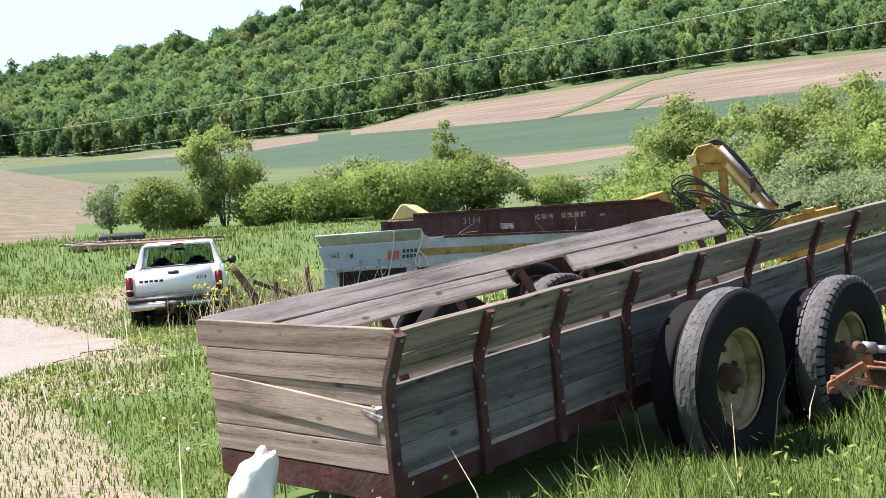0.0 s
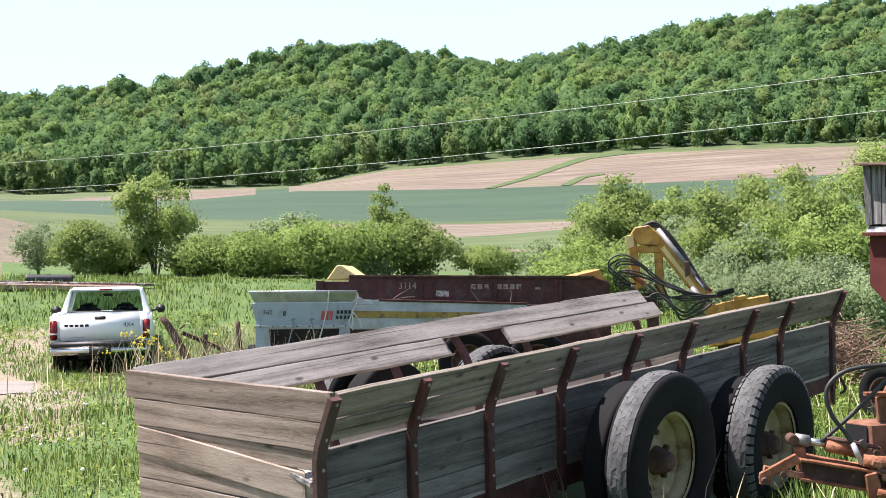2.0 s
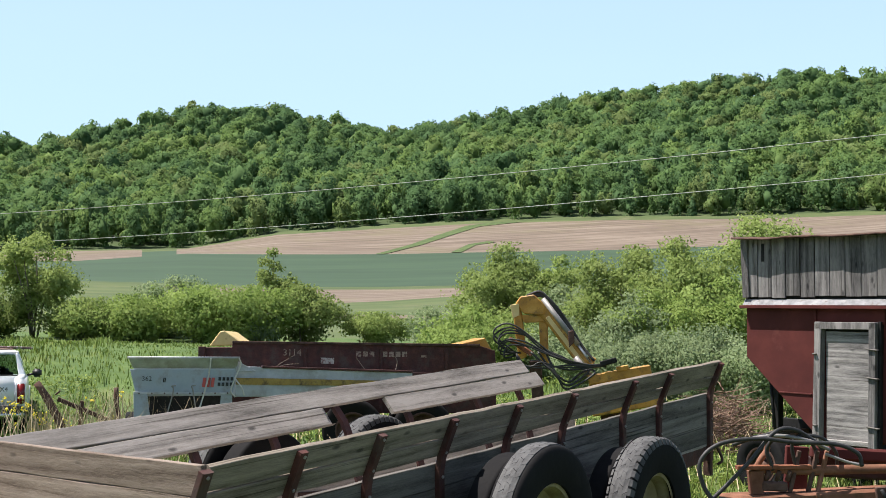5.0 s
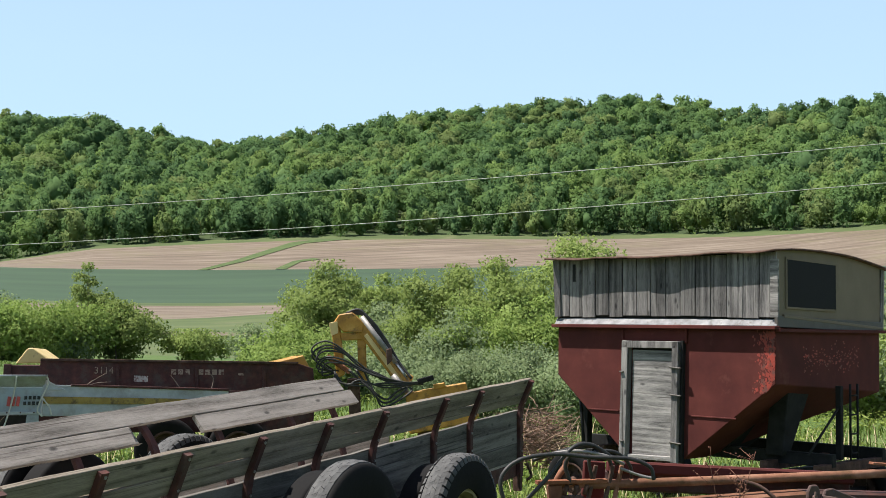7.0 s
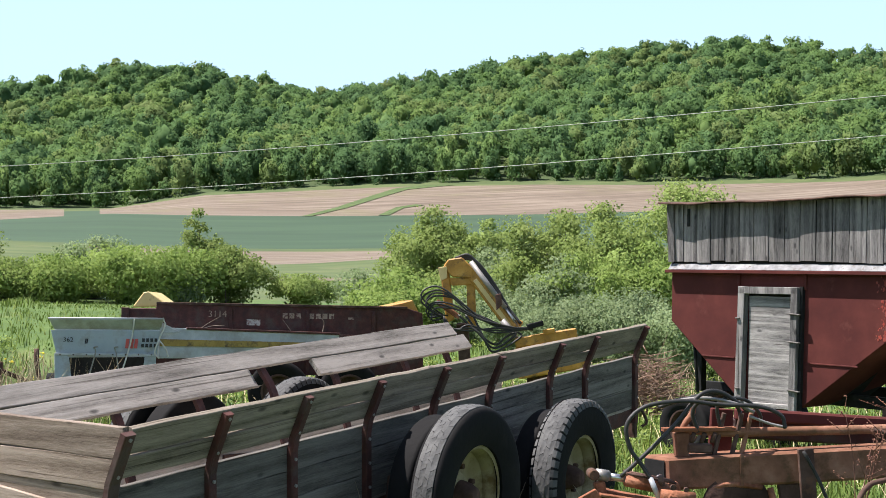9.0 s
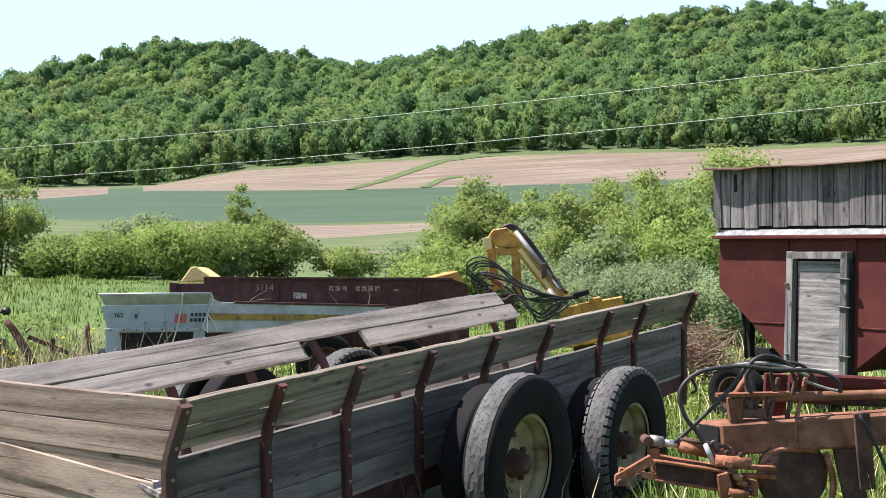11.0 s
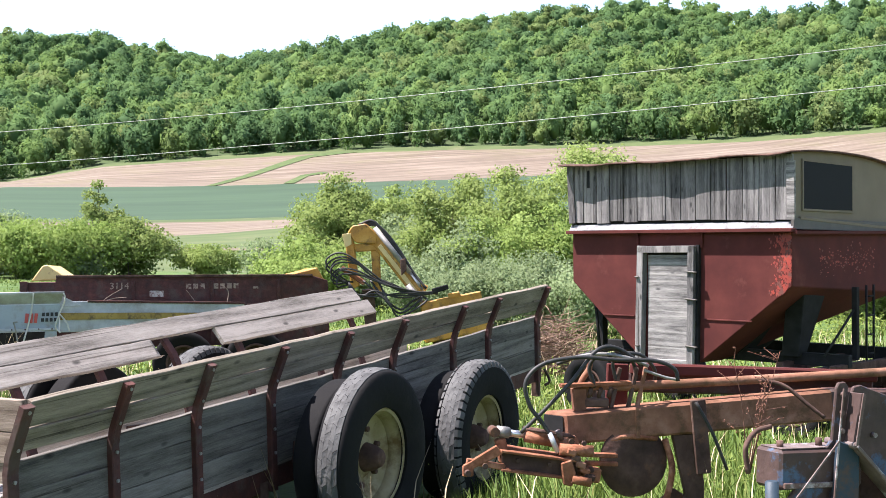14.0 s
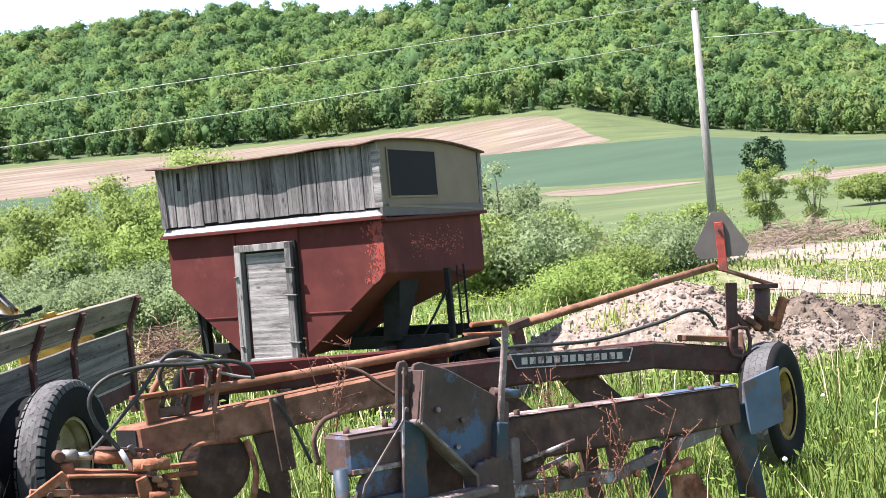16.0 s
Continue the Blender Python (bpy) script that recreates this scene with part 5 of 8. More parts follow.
    # door
    door = part("door", bar(bx(1.465, -0.022, -0.16), bx(1.47, -0.022, -1.29), 0.52, 0.022, 0.003, up=(0, 1, 0)), M_PLY, ob, "weathered grey plywood door")
    # black strip painting the shade in the gap over the door
    part("door_gap_shade", bar(bx(1.465, -0.009, -0.10), bx(1.465, -0.009, -0.185), 0.54, 0.012, 0, up=(0, 1, 0)), M_BLACK, ob)
    for p, q, w in (((1.79, -0.06), (1.83, -1.335), 0.085), ((1.135, -0.06), (1.16, -1.335), 0.08), ((1.83, -0.10), (1.10, -0.095), 0.075)):
        part("door_frame", bar(bx(p[0], -0.045, p[1]), bx(q[0], -0.045, q[1]), w, 0.085, 0.004, up=(0, 1, 0)), M_FRAME, ob, "grey weathered door frame")
    part("door_edge", bar(bx(1.075, -0.02, -0.05), bx(1.10, -0.02, -1.33), 0.035, 0.05, 0.004, up=(0, 1, 0)), M_BLACK, ob)
    part("door_sill", bar(bx(1.78, -0.035, -1.315), bx(1.14, -0.035, -1.30), 0.05, 0.05), M_PLY, ob)
    for c in (-0.33, -0.62, -1.12):
        part("hinge", bar(bx(1.20, -0.092, c), bx(1.06, -0.092, c - 0.01), 0.035, 0.014), M_SIGNBACK, ob, "dull steel strap hinge")
    for c in (-0.40, -1.15):
        part("latch", bar(bx(1.80, -0.092, c), bx(1.85, -0.092, c), 0.04, 0.014), M_SIGNBACK, ob)
    # running gear
    z_ground = -2.03
    z_axle = z_ground + 0.34
    for b in (0.62, 1.72):
        part("frame_rail", bar(bx(-0.30, b, -1.24), bx(2.80, b, -1.24), 0.08, 0.13), M_BLACK, ob)
    for a_ in (-0.25, 0.35, 1.6, 2.45):
        part("cross_member", bar(bx(a_, 0.35, -1.32), bx(a_, 2.0, -1.32), 0.08, 0.10), M_DARKRUST, ob)
    for a_, b, w in ((-0.15, 1.02, 0.06), (2.62, 0.30, 0.09), (2.7, 2.05, 0.09)):
        part("leg", bar(bx(a_, b, -0.50), bx(a_, b, -1.26), w, w, up=(0, 1, 0)), M_BLACK, ob)
    part("brace", rod(bx(-0.15, 0.36, -1.18), bx(-0.15, 0.98, -0.74), 0.013), M_BLACK, ob)
    part("brace", rod(bx(2.66, 0.2, -0.50), bx(2.5, 0.1, -1.26), 0.018), M_BLACK, ob)
    lad = new("ladder")
    lad.parent = ob
    for b in (1.12, 1.28):
        part("rail", rod(bx(-0.22, b, -0.48), bx(-0.22, b, -1.35), 0.012), M_BLACK, lad)
    for k in range(4):
        part("rung", rod(bx(-0.22, 1.12, -0.60 - 0.2 * k), bx(-0.22, 1.28, -0.60 - 0.2 * k), 0.009), M_BLACK, lad)
    for a_, b, s in ((0.1, 0.25, 1), (0.1, 2.05, -1), (2.75, 0.25, 1), (2.75, 2.05, -1)):
        tyre_wheel(ob, Matrix.Translation(bx(a_, b, z_axle)) @ (pose(0, 0, 0) if s > 0 else pose(0, 0, 0, 0, 0, 180)), 0.36, 0.22, 0.20, "dark worn wagon wheel", tread=False, rim_mat=M_DARKRUST)
    for a_ in (0.1, 2.75):
        part("axle", bar(bx(a_, 0.25, z_axle), bx(a_, 2.05, z_axle), 0.09, 0.09), M_BLACK, ob)
        part("bolster", bar(bx(a_, 0.5, -1.42), bx(a_, 1.8, -1.42), 0.10, 0.16), M_BLACK, ob)
    part("pole_beam", bar(bx(0.1, 1.15, z_axle + 0.1), bx(2.75, 1.15, z_axle + 0.1), 0.1, 0.1), M_BLACK, ob)
    return ob


grain_box()

# ---- white pickup truck ----
def pickup():
    ob = thing("pickup_truck", pose(-5.422, 25.160, -0.50, 0, -0.6, 9.0), "white four-wheel-drive pickup truck parked in tall grass", "truck")
    # bed sides, cab and bonnet as one shell of bevelled forms
    def form(x0, x1, y0, y1, z0, z1, bev, taper=0.0, lean=0.0):
        bm = bmesh.new()
        v = [bm.verts.new((x, y + (lean if z == z1 and y == y0 else 0) - (lean if z == z1 and y == y1 else 0), z)) for z in (z0, z1) for y in (y0, y1) for x in ((x0 + (taper if z == z1 else 0)), (x1 - (taper if z == z1 else 0)))]
        for q in ((0, 1, 3, 2), (4, 6, 7, 5), (0, 4, 5, 1), (2, 3, 7, 6), (0, 2, 6, 4), (1, 5, 7, 3)):
            bm.faces.new([v[i] for i in q])
        bmesh.ops.recalc_face_normals(bm, faces=bm.faces)
        bmesh.ops.bevel(bm, geom=bm.edges[:], offset=bev, segments=3, affect="EDGES")
        for f in bm.faces:
            f.smooth = True
        return bm

    for s in (-1, 1):
        bm = form(min(s * 0.76, s * 0.985), max(s * 0.76, s * 0.985), 0.03, 2.05, 0.62, 1.33, 0.05)
        part("bed_side", bm, M_WHITE, ob)
        part("wheel_arch", lathe([(0.0, 0.45), (0.05, 0.47), (0.06, 0.40)], 32, Matrix.Translation((s * 0.975, 1.05, 0.42)) @ pose(0, 0, 0, 0, 0, 90 * s)), M_BLACK, ob)
        lamp = part("tail_lamp", form(s * 0.905 - 0.072, s * 0.905 + 0.072, -0.005, 0.12, 0.80, 1.20, 0.02), M_REDLENS, ob, "red tail lamp")
        part("reversing_lens", form(s * 0.905 - 0.066, s * 0.905 + 0.066, -0.012, 0.05, 0.90, 0.95, 0.01), M_WHITELENS, lamp, "pale reversing lens")
    part("bed_floor", form(-0.78, 0.78, 0.06, 2.05, 0.62, 0.72, 0.02), M_BLACKPL, ob)
    gate = part("tailgate", form(-0.785, 0.785, -0.02, 0.05, 0.78, 1.31, 0.025), M_WHITE, ob)
    part("gate_handle", form(-0.11, 0.11, -0.04, 0.0, 1.20, 1.27, 0.012), M_BLACKPL, gate, "black tailgate handle")
    part("gate_trim", form(-0.60, -0.32, -0.028, 0.0, 0.845, 0.87, 0.004), M_WHITELENS, gate)
    for k in range(5):
        part("maker_badge", form(-0.70 + k * 0.10, -0.62 + k * 0.10, -0.028, 0.0, 1.06, 1.115, 0.008), M_PRINT_BLACK, gate, "plain dark badge block")
    lettering("4X4", Matrix.Translation((0.45, -0.026, 1.05)) @ pose(0, 0, 0, 90, 0, 0), 0.125, M_PRINT_BLACK, gate)
    bmp = part("bumper", form(-0.98, 0.98, -0.16, 0.04, 0.50, 0.68, 0.035), M_CHROME, ob, "dull chrome rear bumper")
    part("step_pad", form(-0.97, 0.97, -0.165, 0.05, 0.665, 0.765, 0.02), M_BLACKPL, bmp, "black step pad")
    part("plate_recess", form(-0.22, 0.22, -0.17, 0.0, 0.515, 0.66, 0.012), M_BLACKPL, bmp)
    # cab
    bm = bmesh.new()
    rings = []
    for z, w, y0, y1 in ((0.55, 0.96, 2.09, 3.95), (0.95, 0.985, 2.09, 3.95), (1.30, 0.96, 2.09, 3.90)):
        rings.append([bm.verts.new(p) for p in ((-w, y0, z), (w, y0, z), (w, y1, z), (-w, y1, z))])
    for a, b in zip(rings, rings[1:]):
        for k in range(4):
            bm.faces.new((a[k], a[(k + 1) % 4], b[(k + 1) % 4], b[k]))
    bm.faces.new(rings[0][::-1])
    bm.faces.new(rings[-1])
    bmesh.ops.recalc_face_normals(bm, faces=bm.faces)
    bmesh.ops.bevel(bm, geom=bm.edges[:], offset=0.04, segments=2, affect="EDGES")
    part("cab", bm, M_WHITE, ob)
    part("roof", form(-0.77, 0.77, 2.22, 3.35, 1.75, 1.85, 0.045, 0.03, 0.03), M_WHITE, ob)
    part("roof_lamp", form(-0.14, 0.14, 2.21, 2.26, 1.775, 1.815, 0.01), M_REDLENS, ob, "dark red high brake lamp")
    for s in (-1, 1):
        part("rear_pillar", plate([(s * 0.95, 2.10, 1.30), (s * 0.80, 2.10, 1.30), (s * 0.72, 2.24, 1.78), (s * 0.77, 2.24, 1.80)], (0, 1, 0), 0.22, 0.02), M_WHITE, ob)
        part("front_pillar", rod((s * 0.90, 3.95, 1.28), (s * 0.72, 3.30, 1.80), 0.04), M_WHITE, ob)
        part("side_window", plate([(s * 0.935, 2.36, 1.31), (s * 0.935, 3.85, 1.31), (s * 0.745, 3.30, 1.76), (s * 0.745, 2.40, 1.76)], (s, 0, 0.4), 0.006, 0), glass, ob)
        mir = part("door_mirror", form(s * 1.16 - 0.10, s * 1.16 + 0.10, 3.40, 3.50, 1.24, 1.42, 0.035), M_BLACKPL, ob, "black door mirror")
        part("mirror_arm", rod((s * 0.95, 3.5, 1.28), (s * 1.10, 3.46, 1.32), 0.025), M_BLACKPL, mir)
        part("seat", form(s * 0.40 - 0.27, s * 0.40 + 0.27, 2.55, 2.75, 0.9, 1.46, 0.09), M_SEAT, ob, "dark seat back")
        part("head_rest", form(s * 0.40 - 0.15, s * 0.40 + 0.15, 2.55, 2.68, 1.40, 1.50, 0.05), M_SEAT, ob)
    part("rear_window", plate([(-0.80, 2.105, 1.31), (0.80, 2.105, 1.31), (0.72, 2.235, 1.765), (-0.72, 2.235, 1.765)], (0, 1, 0), 0.006, 0), glass, ob).visible_shadow = False
    part("windscreen", plate([(-0.86, 3.94, 1.29), (0.86, 3.94, 1.29), (0.70, 3.30, 1.78), (-0.70, 3.30, 1.78)], (0, 1, 0.6), 0.006, 0), glass, ob).visible_shadow = False
    part("window_seal", hose([(-0.82, 2.095, 1.315), (0.82, 2.095, 1.315)], 0.014, 6, 1), M_BLACKPL, ob)
    part("inner_mirror", form(-0.11, 0.11, 3.2, 3.24, 1.64, 1.70, 0.015), M_BLACKPL, ob)
    part("dash", form(-0.85, 0.85, 3.6, 3.95, 1.1, 1.30, 0.05), M_BLACKPL, ob)
    part("bonnet", form(-0.90, 0.90, 3.95, 5.35, 0.62, 1.22, 0.09, 0.06), M_WHITE, ob)
    for s in (-1, 1):
        part("wing", form(s * 0.86 - 0.13, s * 0.86 + 0.13, 4.0, 5.3, 0.55, 1.08, 0.08), M_WHITE, ob)
        for y in (1.05, 4.60):
            tyre_wheel(ob, Matrix.Translation((s * 0.84, y, 0.38)) @ pose(0, 0, 0, 0, 0, 90 * s), 0.38, 0.25, 0.21, "dark truck wheel", tread=False, rim_mat=M_DULLSTEEL)
    part("chassis", form(-0.45, 0.45, 0.1, 5.2, 0.40, 0.60, 0.03), M_BLACK, ob)
    part("rear_axle", rod((-0.8, 1.05, 0.38), (0.8, 1.05, 0.38), 0.06), M_BLACK, ob)
    return ob


pickup()


# ---- grey spreader with a flap end ----
def grey_spreader():
    o = Vector((-1.538, 16.212, -0.12))
    ob = thing("box_spreader", Matrix.Translation(o) @ pose(0, 0, 0, 0, 0, 2.9), "grey galvanised box spreader with red and black print", "spreader")
    W, g = 1.36, 0.12
    # x to the right along the end, y back, z up from the ground
    part("end_panel", plate([(0.0, 0, 1.30), (W, 0, 1.30), (W - 0.05, 0.02, 0.985), (0.07, 0.02, 1.005)], (0, 1, 0), 0.03, 0.004), M_GREYBLUE, ob, "grey-blue painted end panel")
    part("flap", plate([(-0.02, -0.09, 1.445), (W + 0.02, -0.09, 1.445), (W - 0.01, 0.02, 1.315), (0.04, 0.02, 1.315)], (0, -0.7, -0.7), 0.012, 0.003), M_GALV, ob, "galvanised flared flap")
    part("flap_edge", rod((-0.03, -0.09, 1.45), (W + 0.03, -0.09, 1.45), 0.014, 10), M_GALV, ob)
    for k in range(3):
        part("print_bar", bar((0.93 + 0.055 * k, -0.003, 1.07), (0.945 + 0.055 * k, -0.003, 1.19), 0.004, 0.04, 0, up=(1, 0, 0)), M_PRINT_RED, ob, "plain red printed block")
    for k in range(4):
        part("print_bar", bar((1.12 + 0.052 * k, -0.003, 1.175), (1.155 + 0.052 * k, -0.003, 1.175), 0.004, 0.045, 0), M_PRINT_BLACK, ob, "plain black printed block")
        part("print_bar", bar((1.11 + 0.052 * k, -0.003, 1.105), (1.145 + 0.052 * k, -0.003, 1.105), 0.004, 0.045, 0), M_PRINT_BLACK, ob, "plain black printed block")
    lettering("362", Matrix.Translation((0.15, -0.004, 1.15)) @ pose(0, 0, 0, 90), 0.085, M_PRINT_BLACK, ob)
    for x in (0.42, 0.44):
        part("print_bar", bar((x, -0.003, 1.13), (x + 0.01, -0.003, 1.19), 0.004, 0.014, 0, up=(1, 0, 0)), M_PRINT_BLACK, ob)
    # legs, opening and floor
    part("corner_leg", plate([(0.05, 0.0, 1.0), (0.22, 0.0, 1.0), (0.30, 0.0, 0.42), (0.07, 0.0, 0.42)], (0, 1, 0), 0.03, 0.004), M_GREYBLUE, ob)
    part("corner_leg", plate([(W - 0.20, 0.0, 0.985), (W - 0.06, 0.0, 0.985), (W - 0.06, 0.0, 0.42), (W - 0.26, 0.0, 0.42)], (0, 1, 0), 0.03, 0.004), M_GREYBLUE, ob)
    part("bolt_strip", bar((0.05, -0.008, 0.997), (W - 0.05, -0.008, 0.985), 0.014, 0.03, 0.003), M_GALV, ob)
    for k in range(8):
        x = 0.12 + (W - 0.24) * k / 7
        part("bolt", rod((x, -0.012, 0.99), (x, -0.022, 0.99), 0.011, 6), M_DARKRUST, ob)
    part("inner_back", bar((0.1, 0.9, 0.75), (W - 0.1, 0.9, 0.75), 0.02, 0.6, 0), M_BLACK, ob)
    # long side running back to the right, with a pale strip
    d = Vector((1.0, 0.22, -0.035)).normalized()
    s0 = Vector((W - 0.02, 0.03, 1.34))
    e = s0 + d * 2.5
    part("side_panel", plate([s0, e, e - Vector((0, 0, 0.34)), s0 - Vector((0, 0, 0.40))], (0.2, -1, 0), -0.03, 0.004), M_GALV, ob)
    part("side_strip", plate([s0 - Vector((0, 0.02, 0.15)), e - Vector((0, 0.02, 0.13)), e - Vector((0, 0.02, 0.20)), s0 - Vector((0, 0.02, 0.24))], (0.2, -1, 0), 0.006, 0), M_OLDYELLOW, ob, "faded yellow stripe")
    part("top_angle", bar(s0 + d * 0.35, e, 0.05, 0.03), M_REDRUST, ob, "rusty red top edge")
    part("gusset", plate([s0 + Vector((-0.02, -0.03, 0.09)), s0 + d * 0.20 + Vector((0, -0.03, -0.02)), s0 + d * 0.28 + Vector((0, -0.03, -0.06)), s0 + Vector((0, -0.03, -0.07))], (0, -1, 0), 0.012, 0.003), M_GALV, ob)
    part("far_side", plate([(0.05, 0.03, 1.32), (2.4, 1.6, 1.28), (2.4, 1.6, 0.9), (0.1, 0.03, 0.95)], (-0.5, 0.8, 0), 0.02, 0.003), M_GALV, ob)
    part("axle_beam", bar((0.2, 0.75, 0.45), (W - 0.1, 0.75, 0.45), 0.1, 0.1), M_DARKRUST, ob)
    for x, s in ((0.02, 1), (W + 0.05, -1)):
        tyre_wheel(ob, Matrix.Translation((x, 0.95, 0.36)) @ pose(0, 0, 0, 0, 0, -90 * s), 0.36, 0.22, 0.2, "dark spreader wheel", tread=False, rim_mat=M_DARKRUST)
    # ropes and hooks
    for pts in ([(1.02, -0.10, 1.45), (0.99, -0.03, 1.2), (0.93, -0.03, 0.95), (0.87, -0.02, 0.75)], [(W + 0.02, -0.10, 1.44), (W + 0.04, -0.06, 1.36), (W - 0.03, -0.05, 1.18), (W - 0.08, -0.04, 1.02), (W - 0.02, -0.04, 0.94)], [(W - 0.03, -0.05, 1.18), (W + 0.06, -0.05, 1.06), (W + 0.09, -0.04, 0.96)]):
        part("rope", hose(pts, 0.010, 6, 5), M_ROPE, ob, "pale frayed rope")
    for x, lean in ((0.55, -0.08), (0.80, 0.05)):
        part("hook_rod", hose([(x + lean, -0.02, 0.70), (x, -0.03, 1.02), (x - 0.02, -0.05, 1.08), (x + 0.03, -0.05, 1.09)], 0.009, 6, 4), M_DULLSTEEL, ob)
    return ob


grey_spreader()


# ---- dark red spreader behind it ----
def red_spreader():
    ob = thing("manure_spreader", Matrix.Translation((-0.739, 17.997, -0.10)) @ pose(0, 0, 0, 0, 0, -4.6), "long dark red manure spreader with yellow end hoods", "spreader")
    L = 4.28
    part("side_panel", plate([(0.0, 0, 1.56), (0.45, 0, 1.555), (0.46, 0, 1.63), (L - 0.24, 0, 1.60), (L - 0.02, 0, 1.53), (L, 0, 1.30), (L, 0, 0.62), (0, 0, 0.62)], (0, 1, 0), 0.05, 0.006), M_REDRUST, ob)
    part("side_panel", plate([(0.0, 1.9, 1.56), (L, 1.9, 1.53), (L, 1.9, 0.62), (0, 1.9, 0.62)], (0, 1, 0), 0.05, 0.006), M_REDRUST, ob)
    part("floor", bar((0.05, 0.97, 0.66), (L - 0.05, 0.97, 0.66), 1.9, 0.05), M_DARKRUST, ob)
    part("top_rail", bar((0.46, -0.01, 1.635), (L - 0.24, -0.01, 1.605), 0.07, 0.035), M_DARKRUST, ob)
    part("corner_post", bar((0.03, -0.03, 1.57), (0.03, -0.03, 0.6), 0.10, 0.08, up=(0, 1, 0)), M_REDRUST, ob)
    for x in (1.5, 2.6, 3.55):
        part("rib", bar((x, -0.02, 1.55), (x, -0.02, 0.62), 0.05, 0.04, up=(0, 1, 0)), M_REDRUST, ob)
    part("end_hood", plate([(0.12, 0.05, 1.58), (0.27, 0.05, 1.79), (0.34, 0.05, 1.80), (0.62, 0.05, 1.60)], (0, 1, 0), 1.75, 0.01), M_PALEYELLOW, ob, "pale yellow sheet end hood")
    part("end_hood", plate([(3.62, 0.05, 1.60), (3.98, 0.05, 1.68), (4.12, 0.05, 1.72), (4.22, 0.05, 1.53)], (0, 1, 0), 1.75, 0.01), M_YELLOW, ob, "rusty yellow sheet end hood")
    lettering("3114", Matrix.Translation((1.18, -0.003, 1.445)) @ pose(0, 0, 0, 90, 0, 0), 0.135, M_PRINT_TAN, ob)
    for k in range(8):
        if k != 3:
            part("print_bar", bar((2.24 + 0.095 * k, -0.003, 1.47), (2.31 + 0.095 * k, -0.003, 1.47), 0.004, 0.075, 0), M_PRINT_TAN, ob, "plain faded tan block")
    part("print_bar", bar((3.18, -0.003, 1.44), (3.26, -0.003, 1.44), 0.004, 0.03, 0), M_PRINT_TAN, ob)
    part("label_plate", bar((1.73, -0.004, 1.375), (1.92, -0.004, 1.37), 0.006, 0.085, 0), M_PRINT_PALE, ob, "small pale label plate")
    part("side_pipe", bar((0.95, -0.10, 1.20), (3.3, -0.10, 1.17), 0.06, 0.07), M_REDRUST, ob)
    part("side_pipe", bar((1.4, -0.14, 1.26), (2.9, -0.14, 1.22), 0.04, 0.045), M_HOPPER, ob)
    for k, pts in enumerate(([(1.0, -0.1, 1.2), (1.15, -0.1, 1.33), (1.35, -0.12, 1.45)], [(1.0, -0.1, 1.22), (1.2, -0.1, 1.31), (1.42, -0.11, 1.33)], [(2.4, -0.1, 1.2), (2.3, -0.1, 1.34), (2.24, -0.11, 1.42)], [(2.8, -0.1, 1.2), (2.83, -0.1, 1.38), (2.75, -0.11, 1.48)])):
        part("twig", hose(pts, 0.008, 5, 4, 0.4), M_TWIG, ob)
    for x, s in ((2.2, 1), (3.2, 1)):
        tyre_wheel(ob, Matrix.Translation((x, -0.22, 0.40)), 0.45, 0.26, 0.24, "dark spreader wheel", tread=False, rim_mat=M_DARKRUST)
        tyre_wheel(ob, Matrix.Translation((x, 2.15, 0.40)) @ pose(0, 0, 0, 0, 0, 180), 0.45, 0.26, 0.24, "dark spreader wheel", tread=False, rim_mat=M_DARKRUST)
        part("axle", rod((x, -0.2, 0.40), (x, 2.1, 0.40), 0.04), M_DARKRUST, ob)
    return ob


red_spreader()


